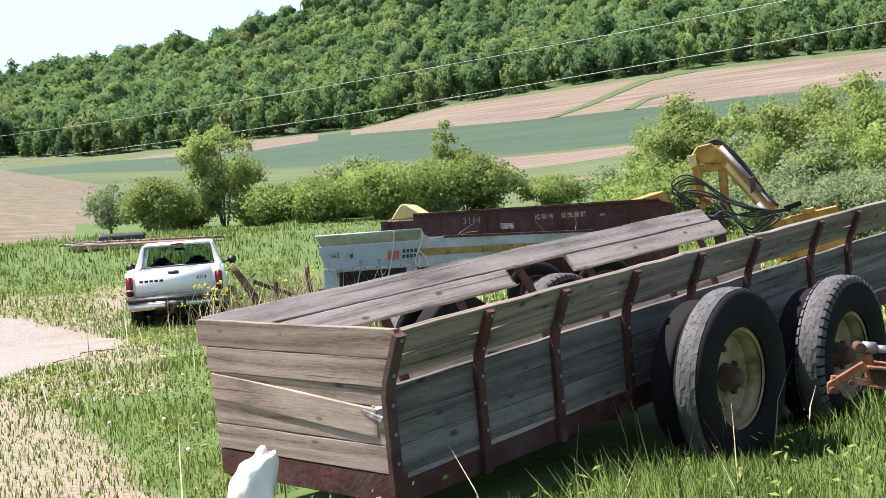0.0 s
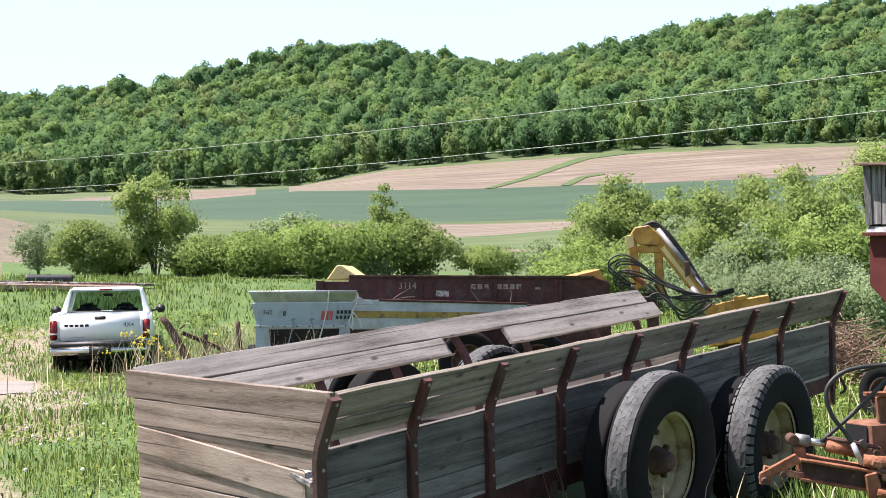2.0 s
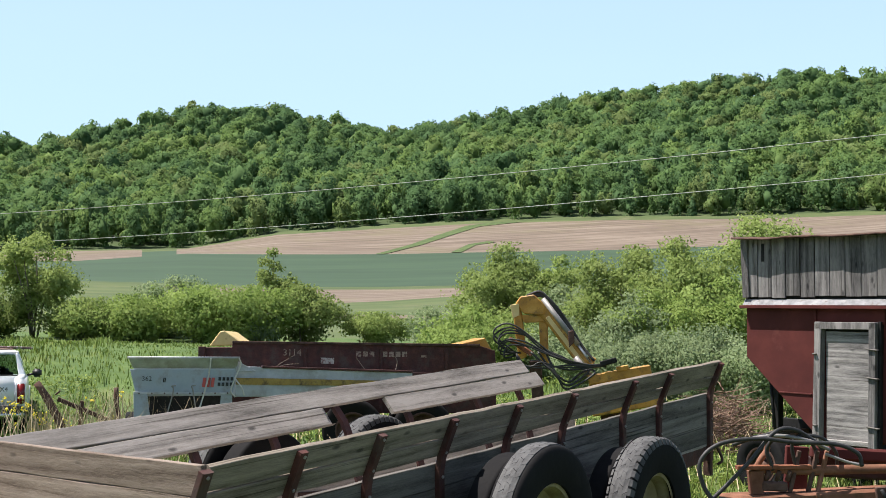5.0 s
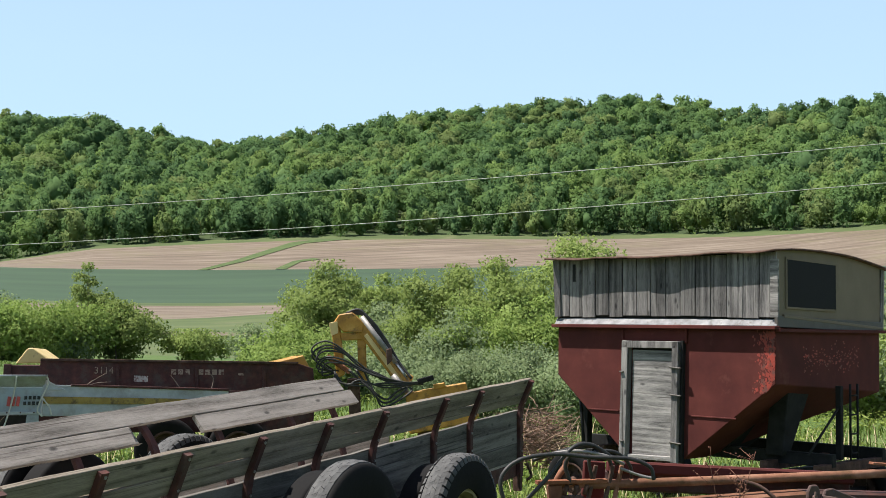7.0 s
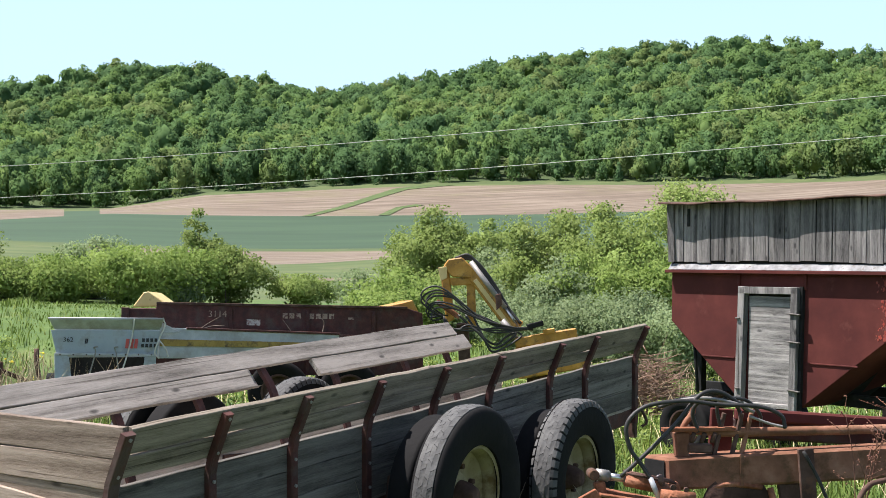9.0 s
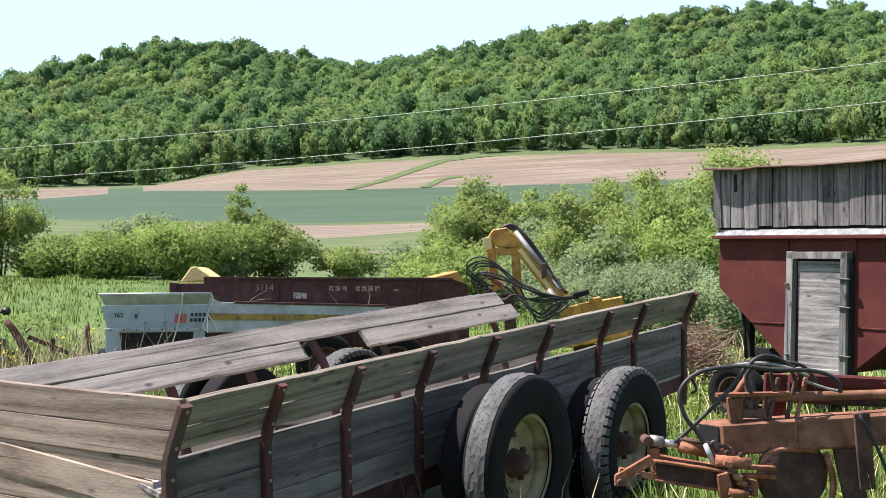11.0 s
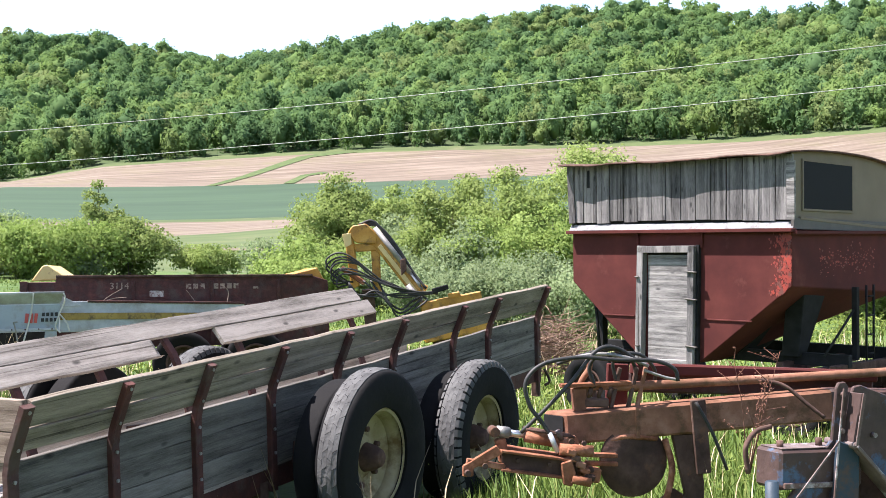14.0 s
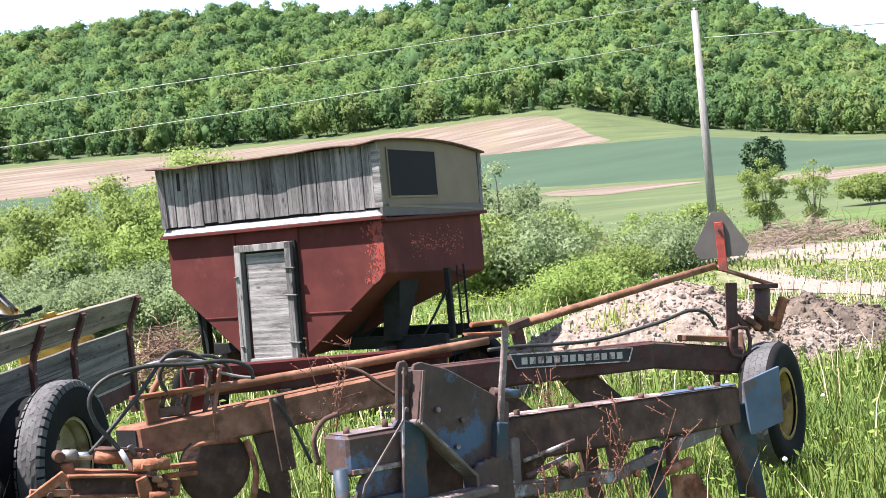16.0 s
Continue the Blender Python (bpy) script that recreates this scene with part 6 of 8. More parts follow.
# ---- yellow loader boom ----
def yellow_boom():
    ob = thing("loader_boom", Matrix.Translation((3.610, 16.598, -0.1)) @ pose(0, 0, 0, 0, 0, -15.0), "yellow hydraulic digger boom with tangled black hoses", "digger boom")
    z = 0.1
    part("upright", plate([(-0.06, 0, 2.16), (0.03, 0, 2.20), (0.07, 0, 2.05), (0.14, 0, 1.45), (0.03, 0, 1.40), (-0.02, 0, 1.75)], (0, 1, 0), 0.16, 0.012), M_YELLOW, ob)
    part("upright", plate([(0.30, 0.02, 2.00), (0.42, 0.02, 1.98), (0.44, 0.02, 1.35), (0.33, 0.02, 1.35)], (0, 1, 0), 0.14, 0.012), M_YELLOW, ob)
    part("knuckle", plate([(-0.02, -0.04, 2.18), (0.05, -0.04, 2.28), (0.24, -0.04, 2.31), (0.40, -0.04, 2.16), (0.38, -0.04, 2.02), (0.10, -0.04, 2.04)], (0, 1, 0), 0.24, 0.015), M_YELLOW, ob)
    part("side_plate", plate([(-0.09, -0.05, 2.16), (0.03, -0.05, 2.18), (0.04, -0.05, 2.02), (-0.05, -0.05, 1.98)], (0, 1, 0), 0.02, 0.004), M_PALEYELLOW, ob)
    part("cross_plate", plate([(0.06, -0.01, 2.03), (0.40, -0.01, 2.02), (0.38, -0.01, 1.93), (0.10, -0.01, 1.92)], (0, 1, 0), 0.2, 0.01), M_YELLOW, ob)
    part("boom", bar((0.34, 0.06, 2.12), (0.98, 0.06, 1.28), 0.17, 0.15, 0.015), M_YELLOW, ob)
    part("boom_side", bar((0.42, -0.03, 2.00), (0.94, -0.03, 1.32), 0.02, 0.06, 0.004), M_PALEYELLOW, ob)
    part("cylinder", rod((0.36, -0.02, 2.25), (0.84, -0.02, 1.62), 0.035), M_DULLSTEEL, ob, "grey hydraulic cylinder")
    part("piston", rod((0.84, -0.02, 1.62), (1.05, -0.02, 1.33), 0.02), M_STEEL, ob)
    part("cylinder", rod((0.80, -0.06, 1.45), (1.00, -0.06, 1.20), 0.04), M_DULLSTEEL, ob)
    part("lug", plate([(0.70, -0.06, 1.80), (0.78, -0.06, 1.82), (0.80, -0.06, 1.66), (0.72, -0.06, 1.58)], (0, 1, 0), 0.26, 0.01), M_DARKRUST, ob)
    part("lug", plate([(1.00, -0.03, 1.48), (1.09, -0.03, 1.43), (1.03, -0.03, 1.32), (0.95, -0.03, 1.38)], (0, 1, 0), 0.2, 0.01), M_YELLOW, ob)
    part("base_beam", bar((0.98, 0.0, 1.14), (1.82, 0.0, 1.29), 0.3, 0.13, 0.012), M_YELLOW, ob)
    part("base_step", bar((1.36, -0.1, 1.29), (1.52, -0.1, 1.32), 0.14, 0.07, 0.01), M_YELLOW, ob)
    part("pedestal", plate([(0.98, -0.05, 1.16), (1.86, -0.05, 1.23), (2.0, -0.05, 0.88), (1.02, -0.05, 0.66)], (0, 1, 0), 0.5, 0.02), M_YELLOW, ob)
    part("pedestal_block", bar((1.02, -0.12, 0.75), (1.95, -0.12, 0.92), 0.2, 0.2, 0.015), M_YELLOW, ob)
    part("stand", bar((1.3, 0.2, 0.7), (1.3, 0.2, 0.0), 0.3, 0.3, up=(0, 1, 0)), M_DARKRUST, ob)
    part("stand", bar((0.25, 0.08, 1.40), (0.35, 0.2, 0.0), 0.16, 0.16, up=(0, 1, 0)), M_DARKRUST, ob)
    part("manifold", bar((-0.10, -0.12, 1.70), (0.22, -0.12, 1.48), 0.09, 0.07, 0.01), M_RUST, ob)
    rnd = random.Random(12)
    # hoses: high loops on the left, bundles running down to the base
    for k in range(7):
        j = lambda w: rnd.uniform(-w, w)
        top = 1.52 + 0.045 * k
        part("hose", hose([(0.02 + j(0.04), -0.10, 1.46 + j(0.05)), (-0.16 - 0.022 * k + j(0.03), -0.18 + j(0.04), top - 0.05 + j(0.03)), (-0.12 - 0.01 * k, -0.2, top + 0.08 + j(0.03)), (0.10 + j(0.06), -0.22, top + 0.07 + j(0.03)), (0.48 + j(0.06), -0.2 + j(0.03), 1.50 + j(0.05)), (0.88 + j(0.04), -0.15, 1.36 + j(0.03)), (1.22, -0.12, 1.34 + j(0.02))], 0.0125, 7, 6), M_HOSE, ob)
    for k in range(3):
        part("hose", hose([(0.0, -0.15, 1.50), (0.06 + 0.05 * k, -0.22, 1.36 - 0.03 * k), (0.35, -0.24, 1.30 + 0.04 * k), (0.70, -0.2, 1.34 - 0.03 * k), (1.15, -0.1, 1.33)], 0.012, 7, 6), M_HOSE, ob)
    for k in range(3):
        part("hose", hose([(0.14 + 0.03 * k, 0.06, 2.30), (0.36 + 0.04 * k, 0.02, 2.33 - 0.04 * k), (0.62 + 0.03 * k, 0.03, 1.96), (0.90, 0.0, 1.60), (1.06, -0.05, 1.40)], 0.018, 7, 6), M_HOSE, ob)
    for k in range(3):
        part("hose", hose([(0.20 + 0.1 * k, -0.18, 1.52), (0.45 + 0.06 * k, -0.25, 1.30 - 0.06 * k), (0.70, -0.2, 1.12 - 0.05 * k), (0.85 + 0.1 * k, -0.15, 1.22), (1.0, -0.1, 1.30)], 0.015, 7, 6), M_HOSE, ob)
    part("valve_block", bar((1.14, -0.14, 1.36), (1.36, -0.14, 1.42), 0.10, 0.07, 0.008), M_BLACK, ob)
    return ob


yellow_boom()


# ---- rust-red trailing plow ----
def plow():
    ob = thing("trailing_plow", pose(2.276, 5.565, 0.0, 0, 0, -9.14), "rust-red moldboard plow with hydraulic cylinder and hoses", "plow")
    # x along the beam, y away from the camera, z up
    T = lambda x, y, z: (x, y, z)
    nose = bar((0.065, 0, 0.733), (1.42, 0, 0.812), 0.15, 0.152, 0.012)
    for v in nose.verts:
        if v.co.x < 0.3 and v.co.y > 0:
            v.co.x -= 0.07
    part("main_beam", nose, M_PLOW, ob)
    # black plate on the closed end, painting the shade of a hollow beam
    part("beam_mouth_shade", plate([(0.0575, -0.060, 0.668), (-0.0105, 0.060, 0.668), (-0.0105, 0.060, 0.794), (0.0575, -0.060, 0.794)], (-0.873, -0.488, 0), 0.004, 0.001), M_BLACK, ob, "black plate for the shade inside the box beam's open end")
    part("main_beam", bar((1.40, 0.0, 0.815), (2.9, 0.02, 0.765), 0.13, 0.15, 0.012), M_REDRUST, ob)
    part("main_beam", bar((2.88, 0.02, 0.77), (3.50, 0.02, 0.655), 0.12, 0.15, 0.012), M_REDRUST, ob)
    part("beam_strap", bar((0.42, -0.08, 0.83), (0.42, -0.08, 0.68), 0.018, 0.012, 0.003, up=(0, 1, 0)), M_PLOW, ob)
    # second strap: the dark rust colour stands in for shade on it
    part("beam_strap", bar((0.72, -0.085, 0.86), (0.745, -0.085, 0.50), 0.075, 0.02, 0.004, up=(0, 1, 0)), M_DARKRUST, ob)
    # badge on the beam
    badge = part("badge_plate", plate([(1.99, -0.068, 0.888), (2.74, -0.066, 0.828), (2.71, -0.066, 0.758), (2.02, -0.068, 0.813)], (0, -1, 0), 0.006, 0.002), M_PRINT_BLACK, ob, "dark badge with a pale border and plain pale blocks")
    for p, q in (((1.99, 0.888), (2.74, 0.828)), ((2.02, 0.813), (2.71, 0.758)), ((1.99, 0.888), (2.02, 0.813)), ((2.74, 0.828), (2.71, 0.758))):
        part("border", bar((p[0], -0.076, p[1]), (q[0], -0.075, q[1]), 0.004, 0.006, 0), M_PRINT_PALE, badge)
    for k in range(13):
        x = 2.055 + 0.0485 * k
        z = 0.8475 - 0.08 * (x - 2.03)
        part("letter_block", bar((x, -0.076, z), (x + 0.033, -0.076, z - 0.0026), 0.004, 0.036, 0), M_PRINT_PALE, badge)
    # pipes above the beam
    part("upper_pipe", hose([(0.30, -0.02, 0.925), (0.9, -0.02, 0.94), (1.9, -0.02, 0.972)], 0.022, 10, 3), M_PLOW, ob)
    part("upper_rail", bar((0.45, 0.14, 1.00), (1.75, 0.14, 0.93), 0.06, 0.06, 0.01), M_HOPPER, ob)
    part("upper_rail", bar((0.45, 0.20, 0.93), (1.75, 0.20, 0.86), 0.06, 0.10, 0.01), M_REDRUST, ob)
    part("pipe_clevis", bar((0.16, -0.02, 0.93), (0.36, -0.02, 0.925), 0.035, 0.03, 0.005), M_RUST, ob)
    part("mast", plate([(0.122, -0.04, 0.81), (0.178, -0.04, 0.812), (0.184, -0.04, 0.93), (0.112, -0.04, 0.925)], (0, 1, 0), 0.07, 0.006), M_PLOW, ob)
    part("mast_bar", bar((0.05, -0.04, 0.94), (0.40, -0.03, 0.945), 0.05, 0.02, 0.003), M_RUST, ob)
    part("mast", hose([(0.15, 0.0, 0.93), (0.175, 0.0, 0.975), (0.205, 0.0, 1.02), (0.20, 0.0, 1.07)], 0.015, 8, 5), M_PLOW, ob)
    part("mast", bar((0.36, 0.10, 0.80), (0.375, 0.10, 1.03), 0.11, 0.03, 0.005, up=(0, 1, 0)), M_HOPPER, ob)
    for x in (0.30, 0.385, 0.43):
        part("mast_strut", bar((x, -0.03, 0.82), (x + 0.05, -0.03, 1.02), 0.02, 0.02, 0.004, up=(0, 1, 0)), M_PLOW if x > 0.40 else M_DARKRUST, ob)
    part("valve", bar((0.17, -0.02, 0.855), (0.29, -0.02, 0.85), 0.06, 0.045, 0.008), M_DARKRUST, ob)
    for k in range(3):
        part("fitting", rod((0.19 + 0.05 * k, -0.03, 0.88), (0.20 + 0.05 * k, -0.05, 0.925), 0.011, 8), M_DARKRUST, ob)
    # hydraulic cylinder at the nose
    part("cylinder_eye", rod((-0.30, -0.20, 0.745), (-0.30, -0.11, 0.745), 0.025, 14, bev=0.004), M_DARKRUST, ob)
    part("cylinder_gland", rod((-0.29, -0.15, 0.745), (-0.22, -0.15, 0.735), 0.027, 14, bev=0.006), M_DULLSTEEL, ob)
    part("piston_rod", rod((-0.23, -0.15, 0.735), (-0.14, -0.15, 0.722), 0.017, 12), M_STEEL, ob, "bright piston rod")
    part("cylinder", rod((-0.15, -0.15, 0.724), (0.08, -0.15, 0.675), 0.034, 16, bev=0.005), M_RUST, ob)
    part("tie_rod", rod((-0.15, -0.19, 0.755), (0.08, -0.19, 0.71), 0.007, 6), M_DARKRUST, ob)
    part("tie_rod", rod((-0.15, -0.11, 0.755), (0.08, -0.11, 0.71), 0.007, 6), M_DARKRUST, ob)
    part("cylinder_foot", bar((-0.27, -0.15, 0.71), (-0.25, -0.15, 0.60), 0.05, 0.05, 0.006, up=(0, 1, 0)), M_RUST, ob)
    # hitch frame
    part("hitch_web", plate([(-0.27, -0.205, 0.655), (0.09, -0.205, 0.598), (0.09, -0.205, 0.522), (-0.27, -0.205, 0.578)], (0, 1, 0), 0.012, 0.002), M_DARKRUST, ob)
    for z0, z1 in ((0.662, 0.604), (0.576, 0.518)):
        part("hitch_flange", bar((-0.28, -0.22, z0), (0.09, -0.22, z1), 0.055, 0.013, 0.003), M_RUST, ob)
    part("hitch_bar", bar((-0.44, -0.22, 0.62), (-0.26, -0.22, 0.585), 0.03, 0.028, 0.004), M_RUST, ob)
    for x, y, z, r in ((-0.20, -0.225, 0.615, 0.012), (-0.05, -0.225, 0.592, 0.012), (0.03, -0.225, 0.58, 0.012), (-0.36, -0.26, 0.60, 0.014), (0.05, -0.25, 0.70, 0.014), (0.11, -0.25, 0.69, 0.012), (0.15, -0.22, 0.56, 0.013)):
        part("bolt", rod((x, y, z), (x, y - 0.018, z), r, 6), M_DARKRUST, ob)
    part("hose_fitting", rod((0.0, -0.20, 0.745), (0.02, -0.18, 0.70), 0.014, 8), M_PALEPAINT, ob, "pale worn hose fitting")
    for k in range(5):
        part("casting_lump", bar((0.03 + 0.022 * k, -0.24 + 0.01 * (k % 2), 0.655 - 0.03 * k), (0.075 + 0.022 * k, -0.24, 0.64 - 0.03 * k), 0.03, 0.032 - 0.003 * (k % 2), 0.007), (M_RUST, M_DARKRUST, M_PLOW)[k % 3], ob)
    part("hitch_frame", bar((-0.26, -0.10, 0.665), (0.10, -0.10, 0.60), 0.10, 0.018, 0.004), M_RUST, ob)
    part("hitch_arm", plate([(-0.46, -0.24, 0.60), (-0.30, -0.24, 0.69), (-0.27, -0.24, 0.65), (-0.41, -0.24, 0.585), (-0.41, -0.24, 0.55), (-0.46, -0.24, 0.55)], (0, 1, 0), 0.025, 0.004), M_RUST, ob)
    part("pin", rod((-0.44, -0.28, 0.57), (-0.44, -0.16, 0.57), 0.014, 10), M_DARKRUST, ob)
    part("knuckle", bar((0.07, -0.16, 0.71), (0.09, -0.16, 0.52), 0.06, 0.06, 0.01, up=(0, 1, 0)), M_RUST, ob)
    part("knuckle", rod((0.0, -0.22, 0.66), (0.16, -0.22, 0.645), 0.028, 12), M_RUST, ob)
    part("clevis", plate([(0.0, -0.26, 0.60), (0.05, -0.26, 0.615), (0.07, -0.26, 0.55), (0.05, -0.26, 0.49), (0.01, -0.26, 0.50)], (0, 1, 0), 0.03, 0.005), M_RUST, ob)
    part("drag_rod", rod((0.05, -0.25, 0.525), (0.14, -0.25, 0.505), 0.022, 10), M_RUST, ob)
    part("knuckle", bar((0.12, -0.18, 0.54), (0.20, -0.18, 0.525), 0.07, 0.07, 0.008), M_RUST, ob)
    for k, z in enumerate((0.62, 0.58)):
        part("spacer", bar((0.14, -0.14, z), (0.30, -0.14, z - 0.01), 0.03, 0.022, 0.004), M_RUST, ob)
    # coulter disc, shank and share
    part("coulter_disc", lathe([(0.0, 0.0), (-0.012, 0.05), (-0.004, 0.17), (0.0, 0.175), (0.004, 0.17), (0.012, 0.05), (0.0, 0.0)], 36, Matrix.Translation((0.40, -0.06, 0.57)) @ pose(0, 0, 0, 0, 0, 6)), M_DARKRUST, ob)
    part("coulter_arm", hose([(0.26, -0.06, 0.665), (0.36, -0.07, 0.69), (0.52, -0.06, 0.675)], 0.014, 8, 5), M_RUST, ob)
    part("shank", plate([(0.60, -0.05, 0.69), (0.72, -0.05, 0.69), (0.76, -0.05, 0.45), (0.74, -0.05, 0.10), (0.60, -0.05, 0.08), (0.66, -0.05, 0.40)], (0, 1, 0), 0.03, 0.005), M_DARKRUST, ob)
    part("share_edge", hose([(0.56, -0.06, 0.67), (0.59, -0.07, 0.52), (0.54, -0.08, 0.34), (0.46, -0.1, 0.2)], 0.016, 8, 5), M_RUST, ob)
    part("moldboard", plate([(0.45, -0.02, 0.30), (0.62, 0.02, 0.42), (0.80, 0.06, 0.30), (0.82, 0.06, 0.08), (0.5, -0.02, 0.06)], (0.2, 1, 0), 0.015, 0.004), M_DARKRUST, ob)
    for x in (1.75, 2.3):
        part("shank", plate([(x, 0.03, 0.75), (x + 0.22, 0.03, 0.74), (x + 0.42, 0.03, 0.55), (x + 0.45, 0.03, 0.30), (x + 0.30, 0.03, 0.12), (x + 0.26, 0.03, 0.45), (x + 0.10, 0.03, 0.62)], (0, 1, 0), 0.03, 0.005), M_DARKRUST, ob)
    # loose hoses
    part("hose", hose([(-0.045, -0.21, 0.735), (-0.08, -0.205, 0.79), (-0.135, -0.2, 0.87), (-0.15, -0.2, 0.98), (-0.06, -0.19, 1.06), (0.12, -0.18, 1.085), (0.28, -0.17, 1.07), (0.48, -0.16, 1.06), (0.58, -0.16, 1.02), (0.60, -0.16, 0.96)], 0.010, 8, 7), M_HOSE, ob, "black rubber hydraulic hose")
    part("hose_end", rod((-0.005, -0.215, 0.645), (-0.045, -0.21, 0.738), 0.013, 10, bev=0.003), M_GALV, ob, "pale steel hose end")
    part("hose", hose([(-0.17, -0.16, 0.735), (-0.05, -0.18, 0.85), (0.08, -0.18, 0.98), (0.20, -0.15, 1.11), (0.30, -0.12, 1.125), (0.40, -0.1, 1.07), (0.44, -0.1, 1.03)], 0.010, 8, 7), M_HOSE, ob)
    part("hose", hose([(0.02, -0.1, 1.05), (0.15, -0.1, 1.09), (0.30, -0.08, 1.12), (0.38, -0.06, 1.08)], 0.009, 8, 6), M_HOSE, ob)
    part("hose", hose([(0.22, -0.05, 0.93), (0.19, -0.06, 1.03), (0.25, -0.08, 1.10), (0.34, -0.06, 1.11), (0.42, -0.02, 1.04), (0.44, 0.0, 0.96)], 0.010, 8, 6), M_HOSE, ob)
    part("hose", hose([(0.33, -0.03, 0.95), (0.31, -0.05, 1.05), (0.35, -0.07, 1.09), (0.45, -0.05, 1.08), (0.53, 0.0, 1.01), (0.55, 0.05, 0.93)], 0.009, 8, 6), M_HOSE, ob)
    part("hose", hose([(0.06, -0.13, 1.075), (0.22, -0.12, 1.095), (0.36, -0.12, 1.075), (0.47, -0.1, 1.03)], 0.0085, 8, 6), M_DULLSTEEL, ob)
    part("hose", hose([(0.45, -0.1, 1.01), (0.55, -0.1, 0.975), (0.62, -0.1, 0.96)], 0.007, 8, 6), M_DULLSTEEL, ob)
    part("hose", hose([(0.70, -0.12, 0.85), (0.78, -0.12, 0.70), (0.85, -0.12, 0.52)], 0.0085, 8, 6), M_HOSE, ob)
    part("hose", hose([(1.00, -0.2, 0.96), (1.10, -0.24, 0.93), (1.20, -0.28, 0.84), (1.27, -0.3, 0.78)], 0.0095, 8, 6), M_DARKRUST, ob)
    part("hose", hose([(1.86, -0.09, 0.93), (2.05, -0.09, 0.925), (2.25, -0.085, 0.908), (2.55, -0.085, 0.90), (2.92, -0.09, 0.945), (3.12, -0.09, 0.985), (3.24, -0.08, 0.96), (3.30, -0.08, 0.88)], 0.010, 8, 7), M_HOSE, ob)
    # rear linkage, marker rod and wheel
    part("marker_rod", rod((2.10, 0.0, 1.03), (3.40, 0.0, 1.212), 0.024, 12, 0.02), M_PLOW, ob)
    part("rod_stand", bar((2.08, 0.0, 1.04), (2.10, 0.0, 0.90), 0.06, 0.04, 0.005, up=(0, 1, 0)), M_REDRUST, ob)
    part("rod_clevis", bar((2.02, 0, 1.015), (2.16, 0, 1.045), 0.05, 0.05, 0.008), M_DARKRUST, ob)
    part("rod_tab", bar((1.78, 0, 1.02), (2.06, 0, 0.995), 0.05, 0.014, 0.003), M_RUST, ob)
    part("link_rod", rod((3.40, 0.0, 1.205), (3.80, 0.0, 1.06), 0.013, 8), M_PLOW, ob)
    part("rear_post", bar((3.50, 0, 1.105), (3.455, 0, 0.66), 0.055, 0.05, 0.006, up=(0, 1, 0)), M_REDRUST, ob)
    part("clamp", hose([(3.41, -0.06, 0.84), (3.53, -0.06, 0.84), (3.53, -0.06, 0.70), (3.41, -0.06, 0.70), (3.41, -0.06, 0.84)], 0.012, 6, 2), M_REDRUST, ob)
    part("shelf", bar((3.10, -0.02, 0.835), (3.44, -0.02, 0.785), 0.08, 0.035, 0.005), M_PLOW, ob)
    part("pivot_tube", rod((3.72, 0.0, 1.05), (3.68, 0.0, 0.80), 0.045, 14, bev=0.006), M_REDRUST, ob)
    part("pivot_cap", bar((3.66, 0, 1.065), (3.80, 0, 1.055), 0.10, 0.03, 0.005), M_REDRUST, ob)
    part("arm", bar((3.85, -0.02, 0.98), (3.76, -0.02, 0.80), 0.05, 0.045, 0.006, up=(0, 1, 0)), M_RUST, ob)
    for k in range(6):
        x = 3.50 + 0.04 * k
        part("link", bar((x, -0.03 * (k % 2), 0.92 - 0.02 * (k % 3)), (x + 0.08, -0.02, 0.82 + 0.03 * (k % 2)), 0.03, 0.035, 0.005), (M_REDRUST, M_DARKRUST, M_RUST)[k % 3], ob)
    part("stub", bar((3.36, 0.02, 0.68), (3.34, 0.02, 0.52), 0.03, 0.03, 0.004, up=(0, 1, 0)), M_REDRUST, ob)
    part("foot", bar((3.26, 0.0, 0.62), (3.42, 0.0, 0.60), 0.06, 0.03, 0.004), M_REDRUST, ob)
    tyre_wheel(ob, Matrix.Translation((3.69, -0.02, 0.375)) @ pose(0, 0, 0, 0, 0, 34), 0.365, 0.20, 0.20, "old plow wheel with a yellow rim", rim_mat=M_OLDYELLOW, lugs=46)
    part("axle", rod((3.62, 0.1, 0.40), (3.60, 0.12, 0.80), 0.03), M_DARKRUST, ob)
    return ob


PLOW = plow()


# ---- warning triangle on the plow ----
def warning_sign():
    ob = thing("warning_triangle", Matrix.Translation((5.679, 5.005, 1.21)) @ pose(0, 0, 0, 0, 0, -47), "back of a grey slow-vehicle triangle on a red bracket", "sign")
    pts = [(-0.036, 0, 0.31), (0.036, 0, 0.31), (0.158, 0, 0.105), (0.125, 0, 0.045), (-0.125, 0, 0.045), (-0.158, 0, 0.105)]
    part("panel", plate(pts, (0, 1, 0), 0.003, 0.001), M_SIGNBACK, ob, "dull dark back of the panel")
    part("bracket", bar((0.0, -0.012, 0.25), (0.0, -0.012, -0.03), 0.05, 0.02, 0.003, up=(0, 1, 0)), M_HOPPER_WORN, ob, "red steel bracket")
    part("bolt", rod((0, -0.02, 0.2), (0, -0.032, 0.2), 0.01, 8), M_DARKRUST, ob)
    return ob


warning_sign()


